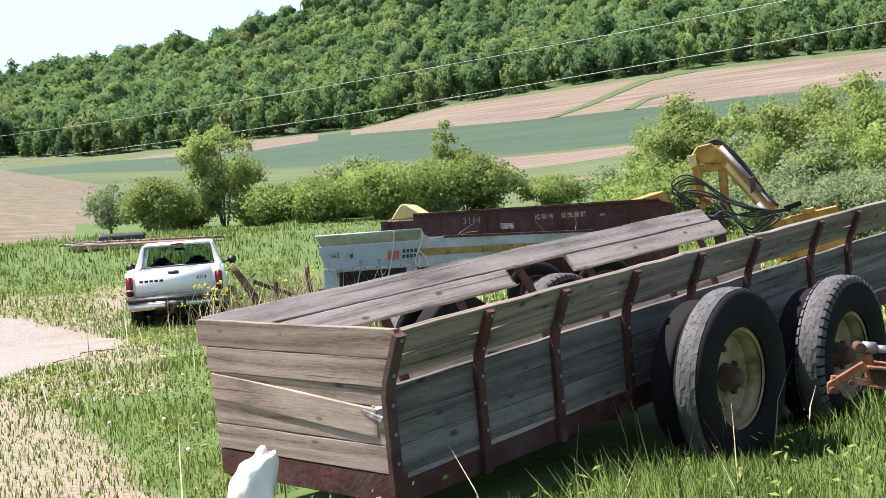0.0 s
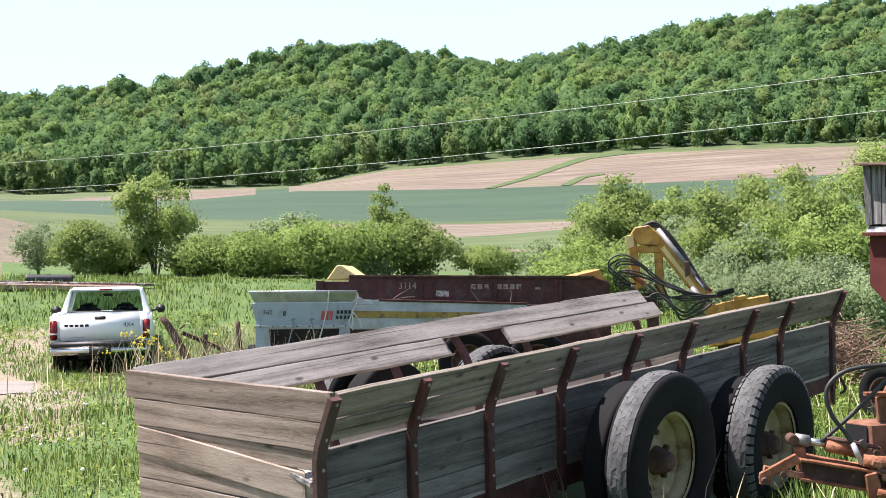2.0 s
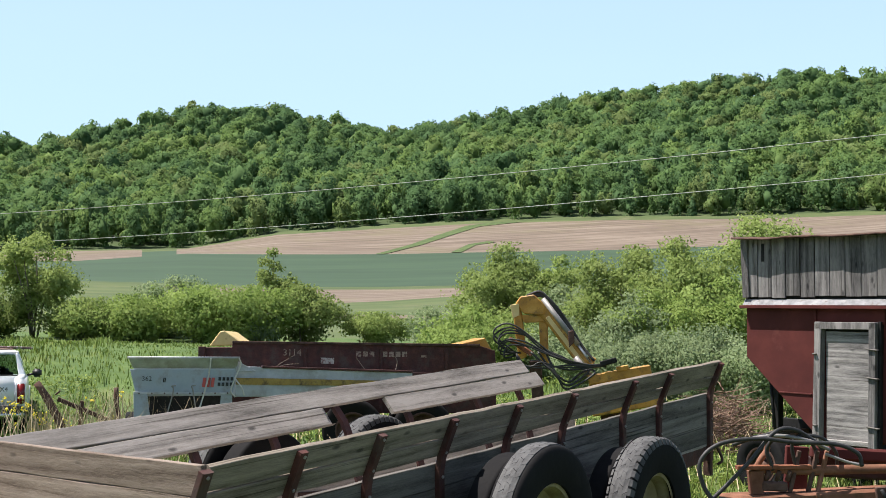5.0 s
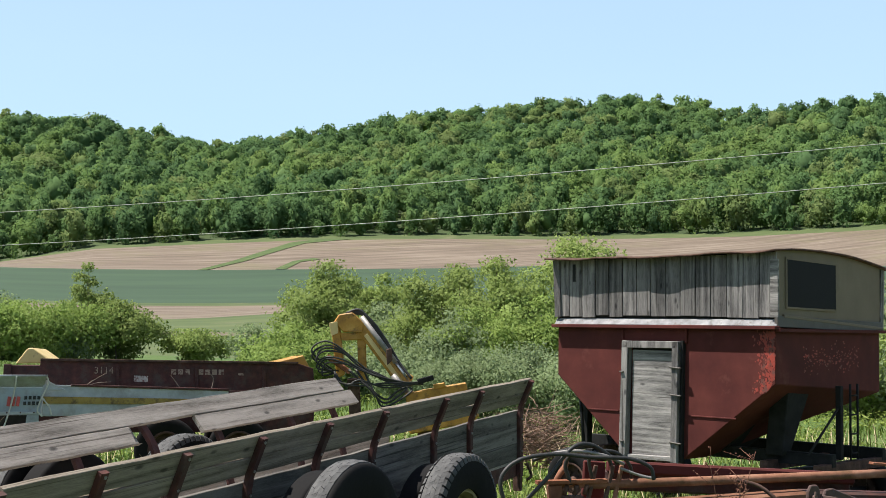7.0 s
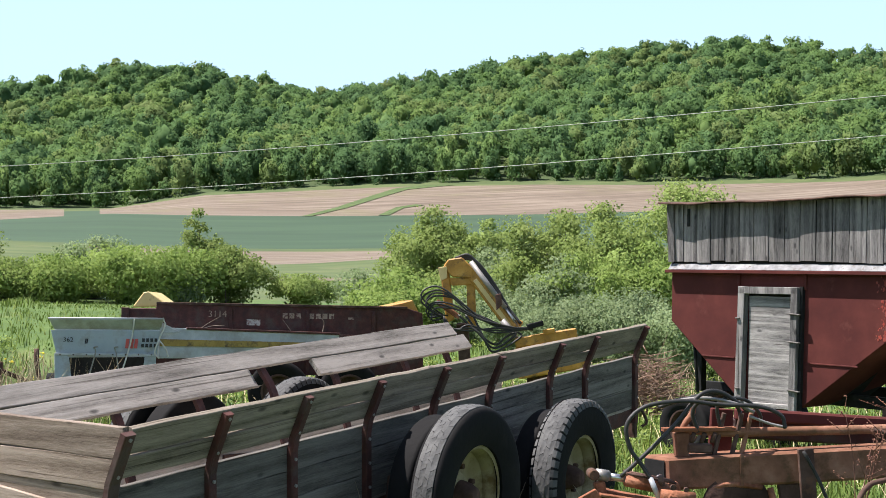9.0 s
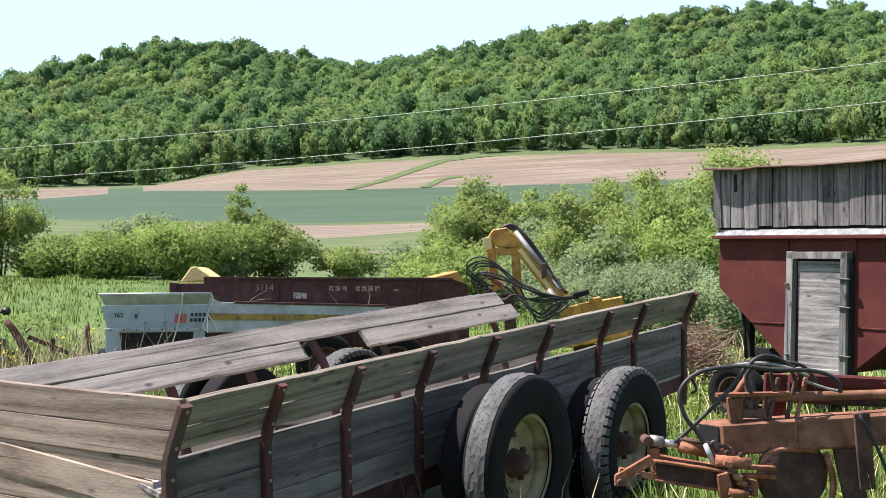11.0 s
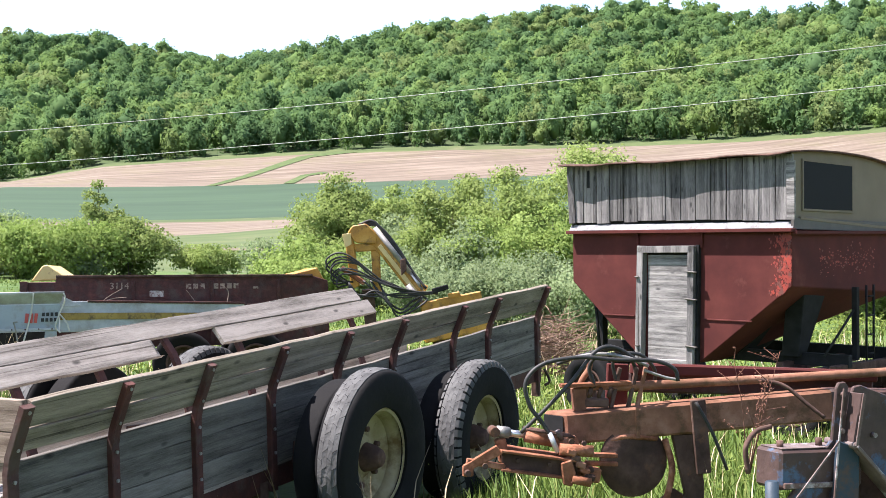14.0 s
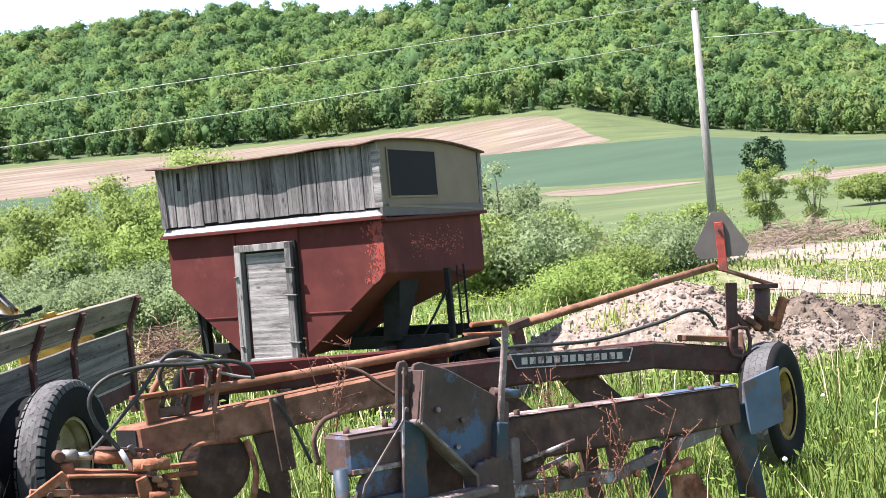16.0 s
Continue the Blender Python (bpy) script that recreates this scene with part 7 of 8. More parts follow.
# ---- blue toolbar implement in front ----
def toolbar():
    ob = thing("toolbar_plow", pose(2.526, 4.084, 0.0, 0, 0, 5.45), "old blue toolbar plow with flaking paint and rust", "plow")
    # x along the bar, y away, z up
    part("bar_left", bar((0.075, 0.02, 0.735), (0.46, 0.02, 0.72), 0.16, 0.15, 0.012), M_BLUERUST, ob)
    part("bar_lip", bar((0.085, -0.066, 0.677), (0.36, -0.066, 0.665), 0.012, 0.02, 0.002), M_PALEPAINT, ob, "flaking pale paint on the lower edge")
    part("bar_top", plate([(0.09, -0.05, 0.811), (0.44, -0.05, 0.799), (0.44, 0.08, 0.799), (0.09, 0.08, 0.811)], (0.03, 0, 1), 0.004, 0.001), M_WORN, ob)
    part("bar_right", bar((0.86, 0.06, 0.645), (2.44, 0.06, 0.548), 0.16, 0.185, 0.012), M_DARKRUST, ob)
    part("bar_top", plate([(0.90, -0.02, 0.741), (2.42, -0.02, 0.646), (2.42, 0.08, 0.650), (0.90, 0.08, 0.745)], (0.06, 0, 1), 0.004, 0.001), M_PALEPAINT, ob, "flaking pale paint on the bar's top")
    part("paint_patch", plate([(1.86, -0.018, 0.686), (2.42, -0.018, 0.651), (2.42, 0.05, 0.653), (2.02, 0.05, 0.679)], (0.06, 0, 1), 0.004, 0.001), M_BLUE, ob, "blue paint left on the bar's end")
    for x in (0.12, 0.30, 0.98, 1.3, 1.75, 2.1, 2.3):
        z = 0.815 if x < 0.5 else 0.745 - 0.062 * (x - 0.9)
        part("bolt", rod((x, 0.0, z - 0.01), (x, 0.0, z + 0.022), 0.014, 6), M_DARKRUST, ob)
    # headstock: a bent post with a gusset, and a wide panel with a turned-out edge
    part("headstock_plate", plate([(0.350, -0.05, 1.03), (0.362, -0.05, 1.05), (0.393, -0.05, 1.052), (0.407, -0.05, 1.03), (0.385, -0.05, 0.82), (0.345, -0.05, 0.56), (0.335, -0.05, 0.30), (0.09, -0.05, 0.30), (0.096, -0.05, 0.574), (0.116, -0.05, 0.627), (0.323, -0.05, 0.833)], (0, 1, 0), 0.016, 0.004), M_BLUERUST, ob)
    part("headstock_web", plate([(0.326, -0.085, 0.835), (0.383, -0.085, 0.813), (0.425, -0.085, 0.77), (0.40, -0.085, 0.30), (0.27, -0.085, 0.30), (0.285, -0.085, 0.52)], (0, 1, 0), 0.02, 0.004), M_TEAL, ob, "dark blue painted web")
    part("headstock_panel", plate([(0.425, -0.045, 1.005), (0.436, -0.045, 1.03), (0.47, -0.045, 1.036), (0.597, -0.045, 0.99), (0.905, -0.045, 0.805), (0.897, -0.045, 0.735), (0.80, -0.045, 0.60), (0.634, -0.045, 0.555), (0.383, -0.045, 0.813)], (0, 1, 0), 0.016, 0.004), M_BLUERUST, ob, "brown rusted panel with blue paint patches")
    part("headstock_web", plate([(0.40, 0.03, 0.80), (0.80, 0.03, 0.60), (0.78, 0.03, 0.28), (0.33, 0.03, 0.28)], (0, 1, 0), 0.014, 0.003), M_DARKRUST, ob)
    for p, q, w, mat in (((0.425, 1.01), (0.383, 0.813), 0.07, M_BLUERUST), ((0.383, 0.815), (0.634, 0.560), 0.10, M_WORN), ((0.634, 0.565), (0.626, 0.30), 0.09, M_TEAL)):
        part("flange", bar((p[0], -0.075, p[1]), (q[0], -0.075, q[1]), w, 0.014, 0.003, up=(q[1] - p[1], 0, p[0] - q[0])), mat, ob)
    for p, q in (((0.350, 1.03), (0.322, 0.833)), ((0.322, 0.833), (0.282, 0.52)), ((0.322, 0.833), (0.116, 0.627)), ((0.116, 0.627), (0.094, 0.574)), ((0.094, 0.574), (0.088, 0.32)), ((0.282, 0.52), (0.268, 0.32))):
        part("flange_edge", bar((p[0], -0.092, p[1]), (q[0], -0.092, q[1]), 0.006, 0.008, 0.001), M_PALEPAINT if p[1] > 0.9 or q[0] > 0.25 else M_WORN, ob, "pale worn edge")
    for p, q in (((0.425, 1.01), (0.383, 0.813)), ((0.383, 0.813), (0.634, 0.560)), ((0.634, 0.560), (0.626, 0.30))):
        part("flange_edge", bar((p[0], -0.118, p[1]), (q[0], -0.118, q[1]), 0.006, 0.014, 0.001), M_PALEPAINT, ob)
    for x, z in ((0.374, 1.005), (0.368, 0.935), (0.366, 0.865), (0.452, 0.995), (0.445, 0.925), (0.44, 0.86), (0.52, 0.84), (0.64, 0.78), (0.60, 0.68)):
        part("bolt", rod((x, -0.046, z), (x, -0.064, z), 0.010, 8), M_PALEPAINT, ob)
    part("pin", rod((0.385, -0.115, 0.815), (0.385, 0.06, 0.815), 0.014, 12, bev=0.003), M_WORN, ob)
    part("pin", rod((0.84, -0.02, 0.86), (0.98, -0.02, 0.83), 0.02, 10), M_BLUERUST, ob)
    # upright lever
    part("lever", bar((0.915, -0.06, 1.12), (0.80, -0.06, 0.60), 0.018, 0.03, 0.004, up=(1, 0, 0)), M_WORN, ob, "upright steel lever with worn paint")
    part("lever_handle", hose([(0.915, -0.06, 1.10), (0.91, -0.06, 1.135), (0.88, -0.06, 1.145), (0.73, -0.06, 1.148)], 0.010, 8, 5), M_RUST, ob)
    part("lever_socket", bar((0.83, -0.06, 0.74), (0.80, -0.06, 0.58), 0.05, 0.06, 0.006, up=(1, 0, 0)), M_TEAL, ob)
    part("ratchet", plate([(0.645, -0.09, 0.575)] + [(0.655 + 0.019 * k, -0.09, 0.592 + 0.009 * (k % 2) + 0.014 * math.sin(k / 3)) for k in range(9)] + [(0.84, -0.09, 0.58), (0.85, -0.09, 0.36), (0.64, -0.09, 0.34)], (0, 1, 0), 0.02, 0.003), M_BLUERUST, ob, "toothed plate with worn blue paint")
    part("side_plate", bar((0.90, -0.05, 0.66), (0.88, -0.05, 0.36), 0.03, 0.05, 0.004, up=(1, 0, 0)), M_WORN, ob)
    # lower cross members and linkage arm
    part("lower_bar", bar((0.02, -0.12, 0.52), (0.70, -0.12, 0.50), 0.09, 0.03, 0.004), M_WORN, ob)
    part("lower_bar", bar((0.05, -0.03, 0.56), (0.30, -0.03, 0.55), 0.12, 0.03, 0.004), M_TEAL, ob)
    part("upright_pin", rod((0.035, -0.06, 0.70), (0.035, -0.06, 0.36), 0.026, 14, bev=0.004), M_TEAL, ob, "teal round pin")
    part("link_arm", bar((0.82, -0.05, 0.45), (1.50, -0.03, 0.385), 0.035, 0.055, 0.006), M_WORN, ob)
    part("link_arm", bar((1.48, -0.03, 0.385), (1.90, 0.0, 0.425), 0.035, 0.05, 0.006), M_WORN, ob)
    part("link_arm", bar((1.86, 0.0, 0.43), (2.32, 0.03, 0.46), 0.04, 0.06, 0.006), M_WORN, ob)
    part("arm_edge", bar((0.82, -0.055, 0.482), (1.50, -0.035, 0.417), 0.03, 0.008, 0.002), M_PALEPAINT, ob)
    part("knee", bar((1.88, -0.03, 0.47), (1.88, -0.03, 0.33), 0.05, 0.05, 0.008, up=(0, 1, 0)), M_DARKRUST, ob)
    part("knee_pin", rod((1.80, -0.05, 0.345), (1.98, -0.05, 0.36), 0.022, 10), M_RUST, ob)
    for x in (1.10, 1.32, 1.6):
        part("bolt", rod((x, -0.075, 0.44 - 0.09 * (x - 0.9)), (x, -0.05, 0.44 - 0.09 * (x - 0.9)), 0.016, 6), M_RUST, ob)
    part("clamp_head", lathe([(0, 0), (0, 0.035), (0.04, 0.035), (0.05, 0)], 14, Matrix.Translation((1.18, -0.09, 0.475))), M_DARKRUST, ob)
    part("shank", plate([(1.78, 0.02, 0.45), (1.86, 0.02, 0.45), (1.90, 0.02, 0.05), (1.80, 0.02, 0.05)], (0, 1, 0), 0.03, 0.004), M_TEAL, ob)
    part("share", plate([(1.92, 0.02, 0.30), (2.12, 0.03, 0.27), (2.24, 0.05, 0.12), (2.2, 0.05, 0.02), (1.92, 0.02, 0.05)], (0.2, 1, -0.2), 0.015, 0.004), M_RUST, ob, "bronze-brown plow share")
    for x in (1.05, 1.45):
        part("shank", plate([(x, 0.12, 0.56), (x + 0.10, 0.12, 0.55), (x + 0.13, 0.12, 0.05), (x + 0.03, 0.12, 0.05)], (0, 1, 0), 0.03, 0.004), M_DARKRUST, ob)
    # right end plate and leg
    part("end_plate", plate([(2.42, -0.06, 0.665), (2.64, -0.12, 0.715), (2.635, -0.12, 0.44), (2.44, -0.06, 0.40)], (0.2, 1, 0), 0.014, 0.003), M_BLUE, ob, "pale blue painted end plate")
    part("end_leg", plate([(2.38, 0.0, 0.55), (2.50, -0.02, 0.55), (2.56, -0.03, 0.05), (2.42, 0.0, 0.05)], (0, 1, 0), 0.04, 0.005), M_TEAL, ob)
    part("end_leg", hose([(2.30, 0.02, 0.52), (2.36, 0.0, 0.36), (2.42, -0.02, 0.2), (2.46, -0.02, 0.05)], 0.03, 8, 5), M_DARKRUST, ob)
    part("end_brace", bar((1.95, 0.08, 0.46), (2.42, 0.04, 0.47), 0.10, 0.02, 0.004), M_DULLSTEEL, ob)
    part("bent_tube", hose([(0.06, 0.12, 0.70), (0.05, 0.12, 0.80), (0.10, 0.12, 0.86), (0.17, 0.12, 0.875)], 0.0105, 8, 5), M_DARKRUST, ob)
    part("pale_spar", rod((0.94, -0.06, 0.56), (1.20, -0.1, 0.60), 0.009, 6), M_PALEPAINT, ob)
    part("pale_spar", rod((0.93, -0.08, 0.50), (1.12, -0.12, 0.545), 0.011, 6), M_PALEPAINT, ob)
    return ob


toolbar()


# ---- scrap, heaps and odd things ----
def scrap_bars():
    ob = thing("scrap_iron", pose(-2.514, 17.984, 0), "rusty scrap iron bars leaning in dry weeds", "scrap")
    part("bar", hose([(-0.48, 0, 0.95), (-0.30, 0, 0.70), (-0.1, 0, 0.3), (0.0, 0, -0.2)], 0.05, 8, 3), M_DARKRUST, ob)
    part("bar", bar((-0.42, 0.05, 0.85), (0.02, 0.05, 0.05), 0.05, 0.08), M_DARKRUST, ob)
    part("bar", bar((-0.2, 0.1, 0.72), (0.5, 0.1, 0.42), 0.06, 0.06), M_DARKRUST, ob)
    part("bar", hose([(0.6, 0.1, 0.88), (0.62, 0.1, 0.6), (0.70, 0.1, 0.2), (0.7, 0.1, -0.2)], 0.035, 8, 3), M_DARKRUST, ob)
    part("bar", bar((0.15, 0, 0.7), (0.1, 0, -0.2), 0.09, 0.05), M_DARKRUST, ob)
    part("bar", rod((-0.15, 0, 0.84), (-0.22, 0, 0.78), 0.012, 6), M_DARKRUST, ob)
    return ob


scrap_bars()


def heap(name, x, y, rx, ry, h, material, label, category, seed, yaw=0.0, n=100, lumps=9000):
    """A heap of soil: an uneven mound with loose clods over it."""
    rnd = np.random.default_rng(seed)
    bm = bmesh.new()
    grid = []
    g = near_height(x, y)
    for i in range(n + 1):
        row = []
        for j in range(n + 1):
            u, v = -1.15 + 2.3 * i / n, -1.15 + 2.3 * j / n
            r = math.hypot(u, v)
            zz = h * max(-0.15, 1 - r ** 1.35) + 0.16 * h * noise.noise((u * 2.6, v * 2.6, seed)) + 0.09 * h * noise.noise((u * 8, v * 8, seed)) + 0.035 * h * noise.noise((u * 24, v * 24, seed))
            row.append(bm.verts.new((u * rx, v * ry, zz if r < 1.1 else min(zz, -0.08))))
        grid.append(row)
    for i in range(n):
        for j in range(n):
            bm.faces.new((grid[i][j], grid[i + 1][j], grid[i + 1][j + 1], grid[i][j + 1])).smooth = False
    zs = [[vv.co.z for vv in row] for row in grid]
    ob = thing(name, pose(x, y, g - 0.05, 0, 0, yaw), label, category)
    part("mound", bm, material, ob)
    V, F, off = [], [], 0
    for k in range(lumps):
        i, j = rnd.integers(2, n - 2, 2)
        if zs[i][j] < 0.02 * h:
            continue
        s = rnd.uniform(0.009, 0.024) * (1 + 1.1 * (rnd.random() < 0.12))
        i, j = i + rnd.uniform(-0.5, 0.5), j + rnd.uniform(-0.5, 0.5)
        c = np.array([(-1.15 + 2.3 * i / n) * rx, (-1.15 + 2.3 * j / n) * ry, zs[int(i)][int(j)] + s * 0.35])
        V.append(ICO[0] * s * rnd.uniform(0.6, 1.3, 3) * (1 + 0.2 * rnd.normal(size=(len(ICO[0]), 1))) + c)
        F.append(ICO[1] + off)
        off += len(ICO[0])
    cl = arrays_mesh("loose_soil", np.concatenate(V), np.concatenate(F), material)
    cl.parent = ob
    tagged(cl, "loose crumbly soil", kind="stuff")
    return ob


heap("soil_heap", 10.222, 10.483, 2.5, 1.25, 1.05, M_DIRT, "heap of pale crumbly soil with sprouting weeds", "soil heap", 3, -42)
heap("soil_heap", 12.339, 9.929, 1.3, 1.0, 0.72, M_DARKDIRT, "smaller heap of dark soil clods", "soil heap", 9, -35, lumps=2600)


def twig_heap(name, c, rx, ry, h, n, length, mat, label, seed, kind="stuff"):
    """Dead branches lying across one another, each part of one joined mesh."""
    rnd = random.Random(seed)
    bm = bmesh.new()
    for k in range(n):
        a, r = rnd.uniform(0, 6.28), math.sqrt(rnd.random())
        x, y = rx * r * math.cos(a), ry * r * math.sin(a)
        z = h * (1 - r * r) * rnd.uniform(0.1, 1.0)
        d = Vector((rnd.gauss(0, 1), rnd.gauss(0, 0.7), rnd.gauss(0.05, 0.28))).normalized() * length * rnd.uniform(0.4, 1.2)
        p = Vector((x, y, z + 0.03))
        q = p + d
        q.z = max(q.z, 0.02)
        mid = p.lerp(q, 0.5) + Vector((rnd.gauss(0, 0.06), rnd.gauss(0, 0.06), rnd.gauss(0.03, 0.05))) * length
        rr = rnd.uniform(0.008, 0.022) * length
        line = [p, mid, q]
        rings = []
        for i, pt in enumerate(line):
            dd = (line[min(i + 1, 2)] - line[max(i - 1, 0)]).normalized()
            s = dd.orthogonal().normalized()
            u = dd.cross(s)
            w = rr * (1 - 0.35 * i)
            rings.append([bm.verts.new(pt + (s * math.cos(t) + u * math.sin(t)) * w) for t in (0, 2.09, 4.19)])
        for A, B in zip(rings, rings[1:]):
            for i in range(3):
                bm.faces.new((A[i], A[(i + 1) % 3], B[(i + 1) % 3], B[i]))
    ob = link_mesh(name, bm, mat)
    ob.matrix_world = Matrix.Translation(c)
    return tagged(ob, label, "brush pile", kind=kind)


twig_heap("brush_heap", (7.320, 18.472, near_height(7.320, 18.472)), 0.62, 0.5, 0.95, 1300, 0.5, M_BRUSH, "small heap of brown cut brush", 4)
_b = near_height(29.6, 24.3)
twig_heap("brush_heap", (29.8, 24.6, _b), 3.4, 1.4, 0.75, 1100, 0.75, M_TWIG, "long heap of dead grey-brown branches", 5)
twig_heap("brush_heap", (22.0, 25.5, near_height(22, 25.5)), 4.5, 1.4, 0.8, 800, 0.85, M_TWIG, "fallen grey branches behind the soil heap", 6)


def white_block():
    """A crumpled white plastic sack by the wagon's nose."""
    bm = bmesh.new()
    bmesh.ops.create_icosphere(bm, subdivisions=4, radius=1)
    for v in bm.verts:
        c = v.co.copy()
        v.co = Vector((c.x * 0.12, c.y * 0.10, c.z * 0.26)) * (1 + 0.22 * noise.noise(c * 1.6) + 0.10 * noise.noise(c * 4.0))
        if c.z > 0.5:
            v.co.x += 0.05 * (c.z - 0.5)
    for f in bm.faces:
        f.smooth = True
    ob = link_mesh("plastic_sack", bm, M_BAG)
    ob.matrix_world = pose(-0.90, 5.80, 0.16, 0, 12, 20)
    return tagged(ob, "crumpled bright white plastic sack in the grass", "sack")


white_block()


def pipe_stack():
    """Old beams and boards lying on the bank, a culvert pipe behind them."""
    def on_bank(az, d, elev):
        return Vector((d * math.sin(radians(bearing(az))), d * math.cos(radians(bearing(az))), EYE + d * math.tan(radians(elev))))
    p, q = on_bank(-14.9, 40.2, 0.03), on_bank(-12.9, 40.2, 0.05)
    ob = thing("culvert_pipe", Matrix.Translation((p + q) / 2) @ pose(0, 0, 0, 0, 0, 13.9), "black ribbed culvert pipe on the grass bank", "pipe")
    half = (q - p).length / 2
    prof = [(-half, 0.10)] + [(-half + 2 * half * k / 24, 0.155 + 0.010 * (k % 2)) for k in range(25)] + [(half, 0.10)]
    part("pipe", lathe(prof, 20, pose(0, 0, 0, 0, 0, 90)), M_BLACKPL, ob)
    for name, a, b, w, h, mat, label in (
        ("old_beam", (-16.1, 38.5, -0.24), (-11.3, 38.7, -0.36), 0.24, 0.16, M_OLDBEAM, "bleached reddish timber beam on the grass bank"),
        ("old_board", (-16.2, 38.9, -0.04), (-9.4, 39.1, -0.21), 0.24, 0.08, M_PALEPAINT, "long pale painted board on the stack"),
        ("old_beam", (-15.6, 38.75, -0.17), (-10.2, 38.9, -0.31), 0.20, 0.10, M_OLDBEAM, "long bleached reddish board on the stack"),
        ("old_board", (-16.6, 38.8, -0.10), (-14.8, 38.7, -0.15), 0.14, 0.08, M_PLY, "short weathered board on the stack")):
        tagged(link_mesh(name, bar(on_bank(*a), on_bank(*b), w, h, 0.02), mat), label, "beam", "beams on the bank")


pipe_stack()

# ---- shrubs and trees in the pasture ----
def leafy(name, az, d, top, radius, mat, n, leaf, seed, label, category, stems=5, low=0.12, spread=1.0, spiky=0.0):
    """A shrub or tree: stems from the ground to leaf masses whose top stands top degrees over the eye's level."""
    rng = np.random.default_rng(seed)
    base = spot(az, d)
    h = EYE + d * math.tan(radians(top * 1.018)) - base.z
    ob = thing(name, Matrix.Translation(base), label, category)
    n, leaf, radius = int(n * 3.0), leaf * 0.68, radius * 1.42
    m = int(14 + 5 * h)
    blobs = []
    for k in range(m):
        t = rng.uniform(low, 0.93)
        w = radius * spread * math.sin(math.pi * min(0.95, 0.18 + 0.75 * (1 - t) ** 0.8 + 0.05)) ** 0.7
        a, r = rng.uniform(0, 6.28), w * math.sqrt(rng.random()) * 0.85
        br = rng.uniform(0.24, 0.42) * radius * (1 - 0.45 * t * (1 if h > 2.5 else 0.4))
        dome = h * (1 - (0.42 if low < 0.1 else 0.2) * (r / radius) ** 2) * rng.uniform(0.82, 1.0)
        blobs.append((r * math.cos(a), r * math.sin(a), min(h * t, dome - br), br))
    blobs.append((rng.normal() * 0.1, rng.normal() * 0.1, h - 0.22 * radius, 0.2 * radius))
    blobs = np.array(blobs)
    heart = np.array([0, 0, 0.35 * h])
    V, F, N = clumps(rng, n, blobs, leaf, 1.0, 0.6, centre=heart, soft=0.9, depth=0.6)
    # loose sprays of leaves along twigs past the masses
    k = int(n * 0.45)
    b = blobs[rng.integers(0, len(blobs), k)]
    dd = rng.normal(size=(k, 3))
    dd[:, 2] = np.abs(dd[:, 2]) * (0.9 + spiky)
    dd /= np.linalg.norm(dd, axis=1)[:, None]
    V2, F2, N2 = clumps(rng, k, np.concatenate([b[:, :3] + dd * (b[:, 3] * rng.uniform(1.0, 1.55 + 0.6 * spiky, k))[:, None], np.full((k, 1), leaf)], 1), leaf * 0.8, centre=heart, soft=0.9)
    V2[:, 2] = np.minimum(V2[:, 2], h + 0.05)
    V, F, N = np.concatenate([V, V2]), np.concatenate([F, F2 + len(V)]), np.concatenate([N, N2])
    V[:, 2] = np.maximum(V[:, 2], 0.03)
    crown = arrays_mesh("crown", V, F, mat, normals=N)
    crown.parent = ob
    order = np.argsort(-blobs[:, 2])[: max(stems, 2) * 2 : 2][:stems]
    for j, i in enumerate(order):
        c = blobs[i]
        rr = max(0.018, 0.011 * h)
        part("stem", hose([(c[0] * 0.12, c[1] * 0.12, -0.05), (c[0] * 0.35 + rng.normal() * 0.06, c[1] * 0.35, c[2] * 0.45), (c[0] * 0.8, c[1] * 0.8, c[2] * 0.8), (c[0], c[1], c[2])], rr, 6, 3, 0.3), M_BARK, ob)
    return ob


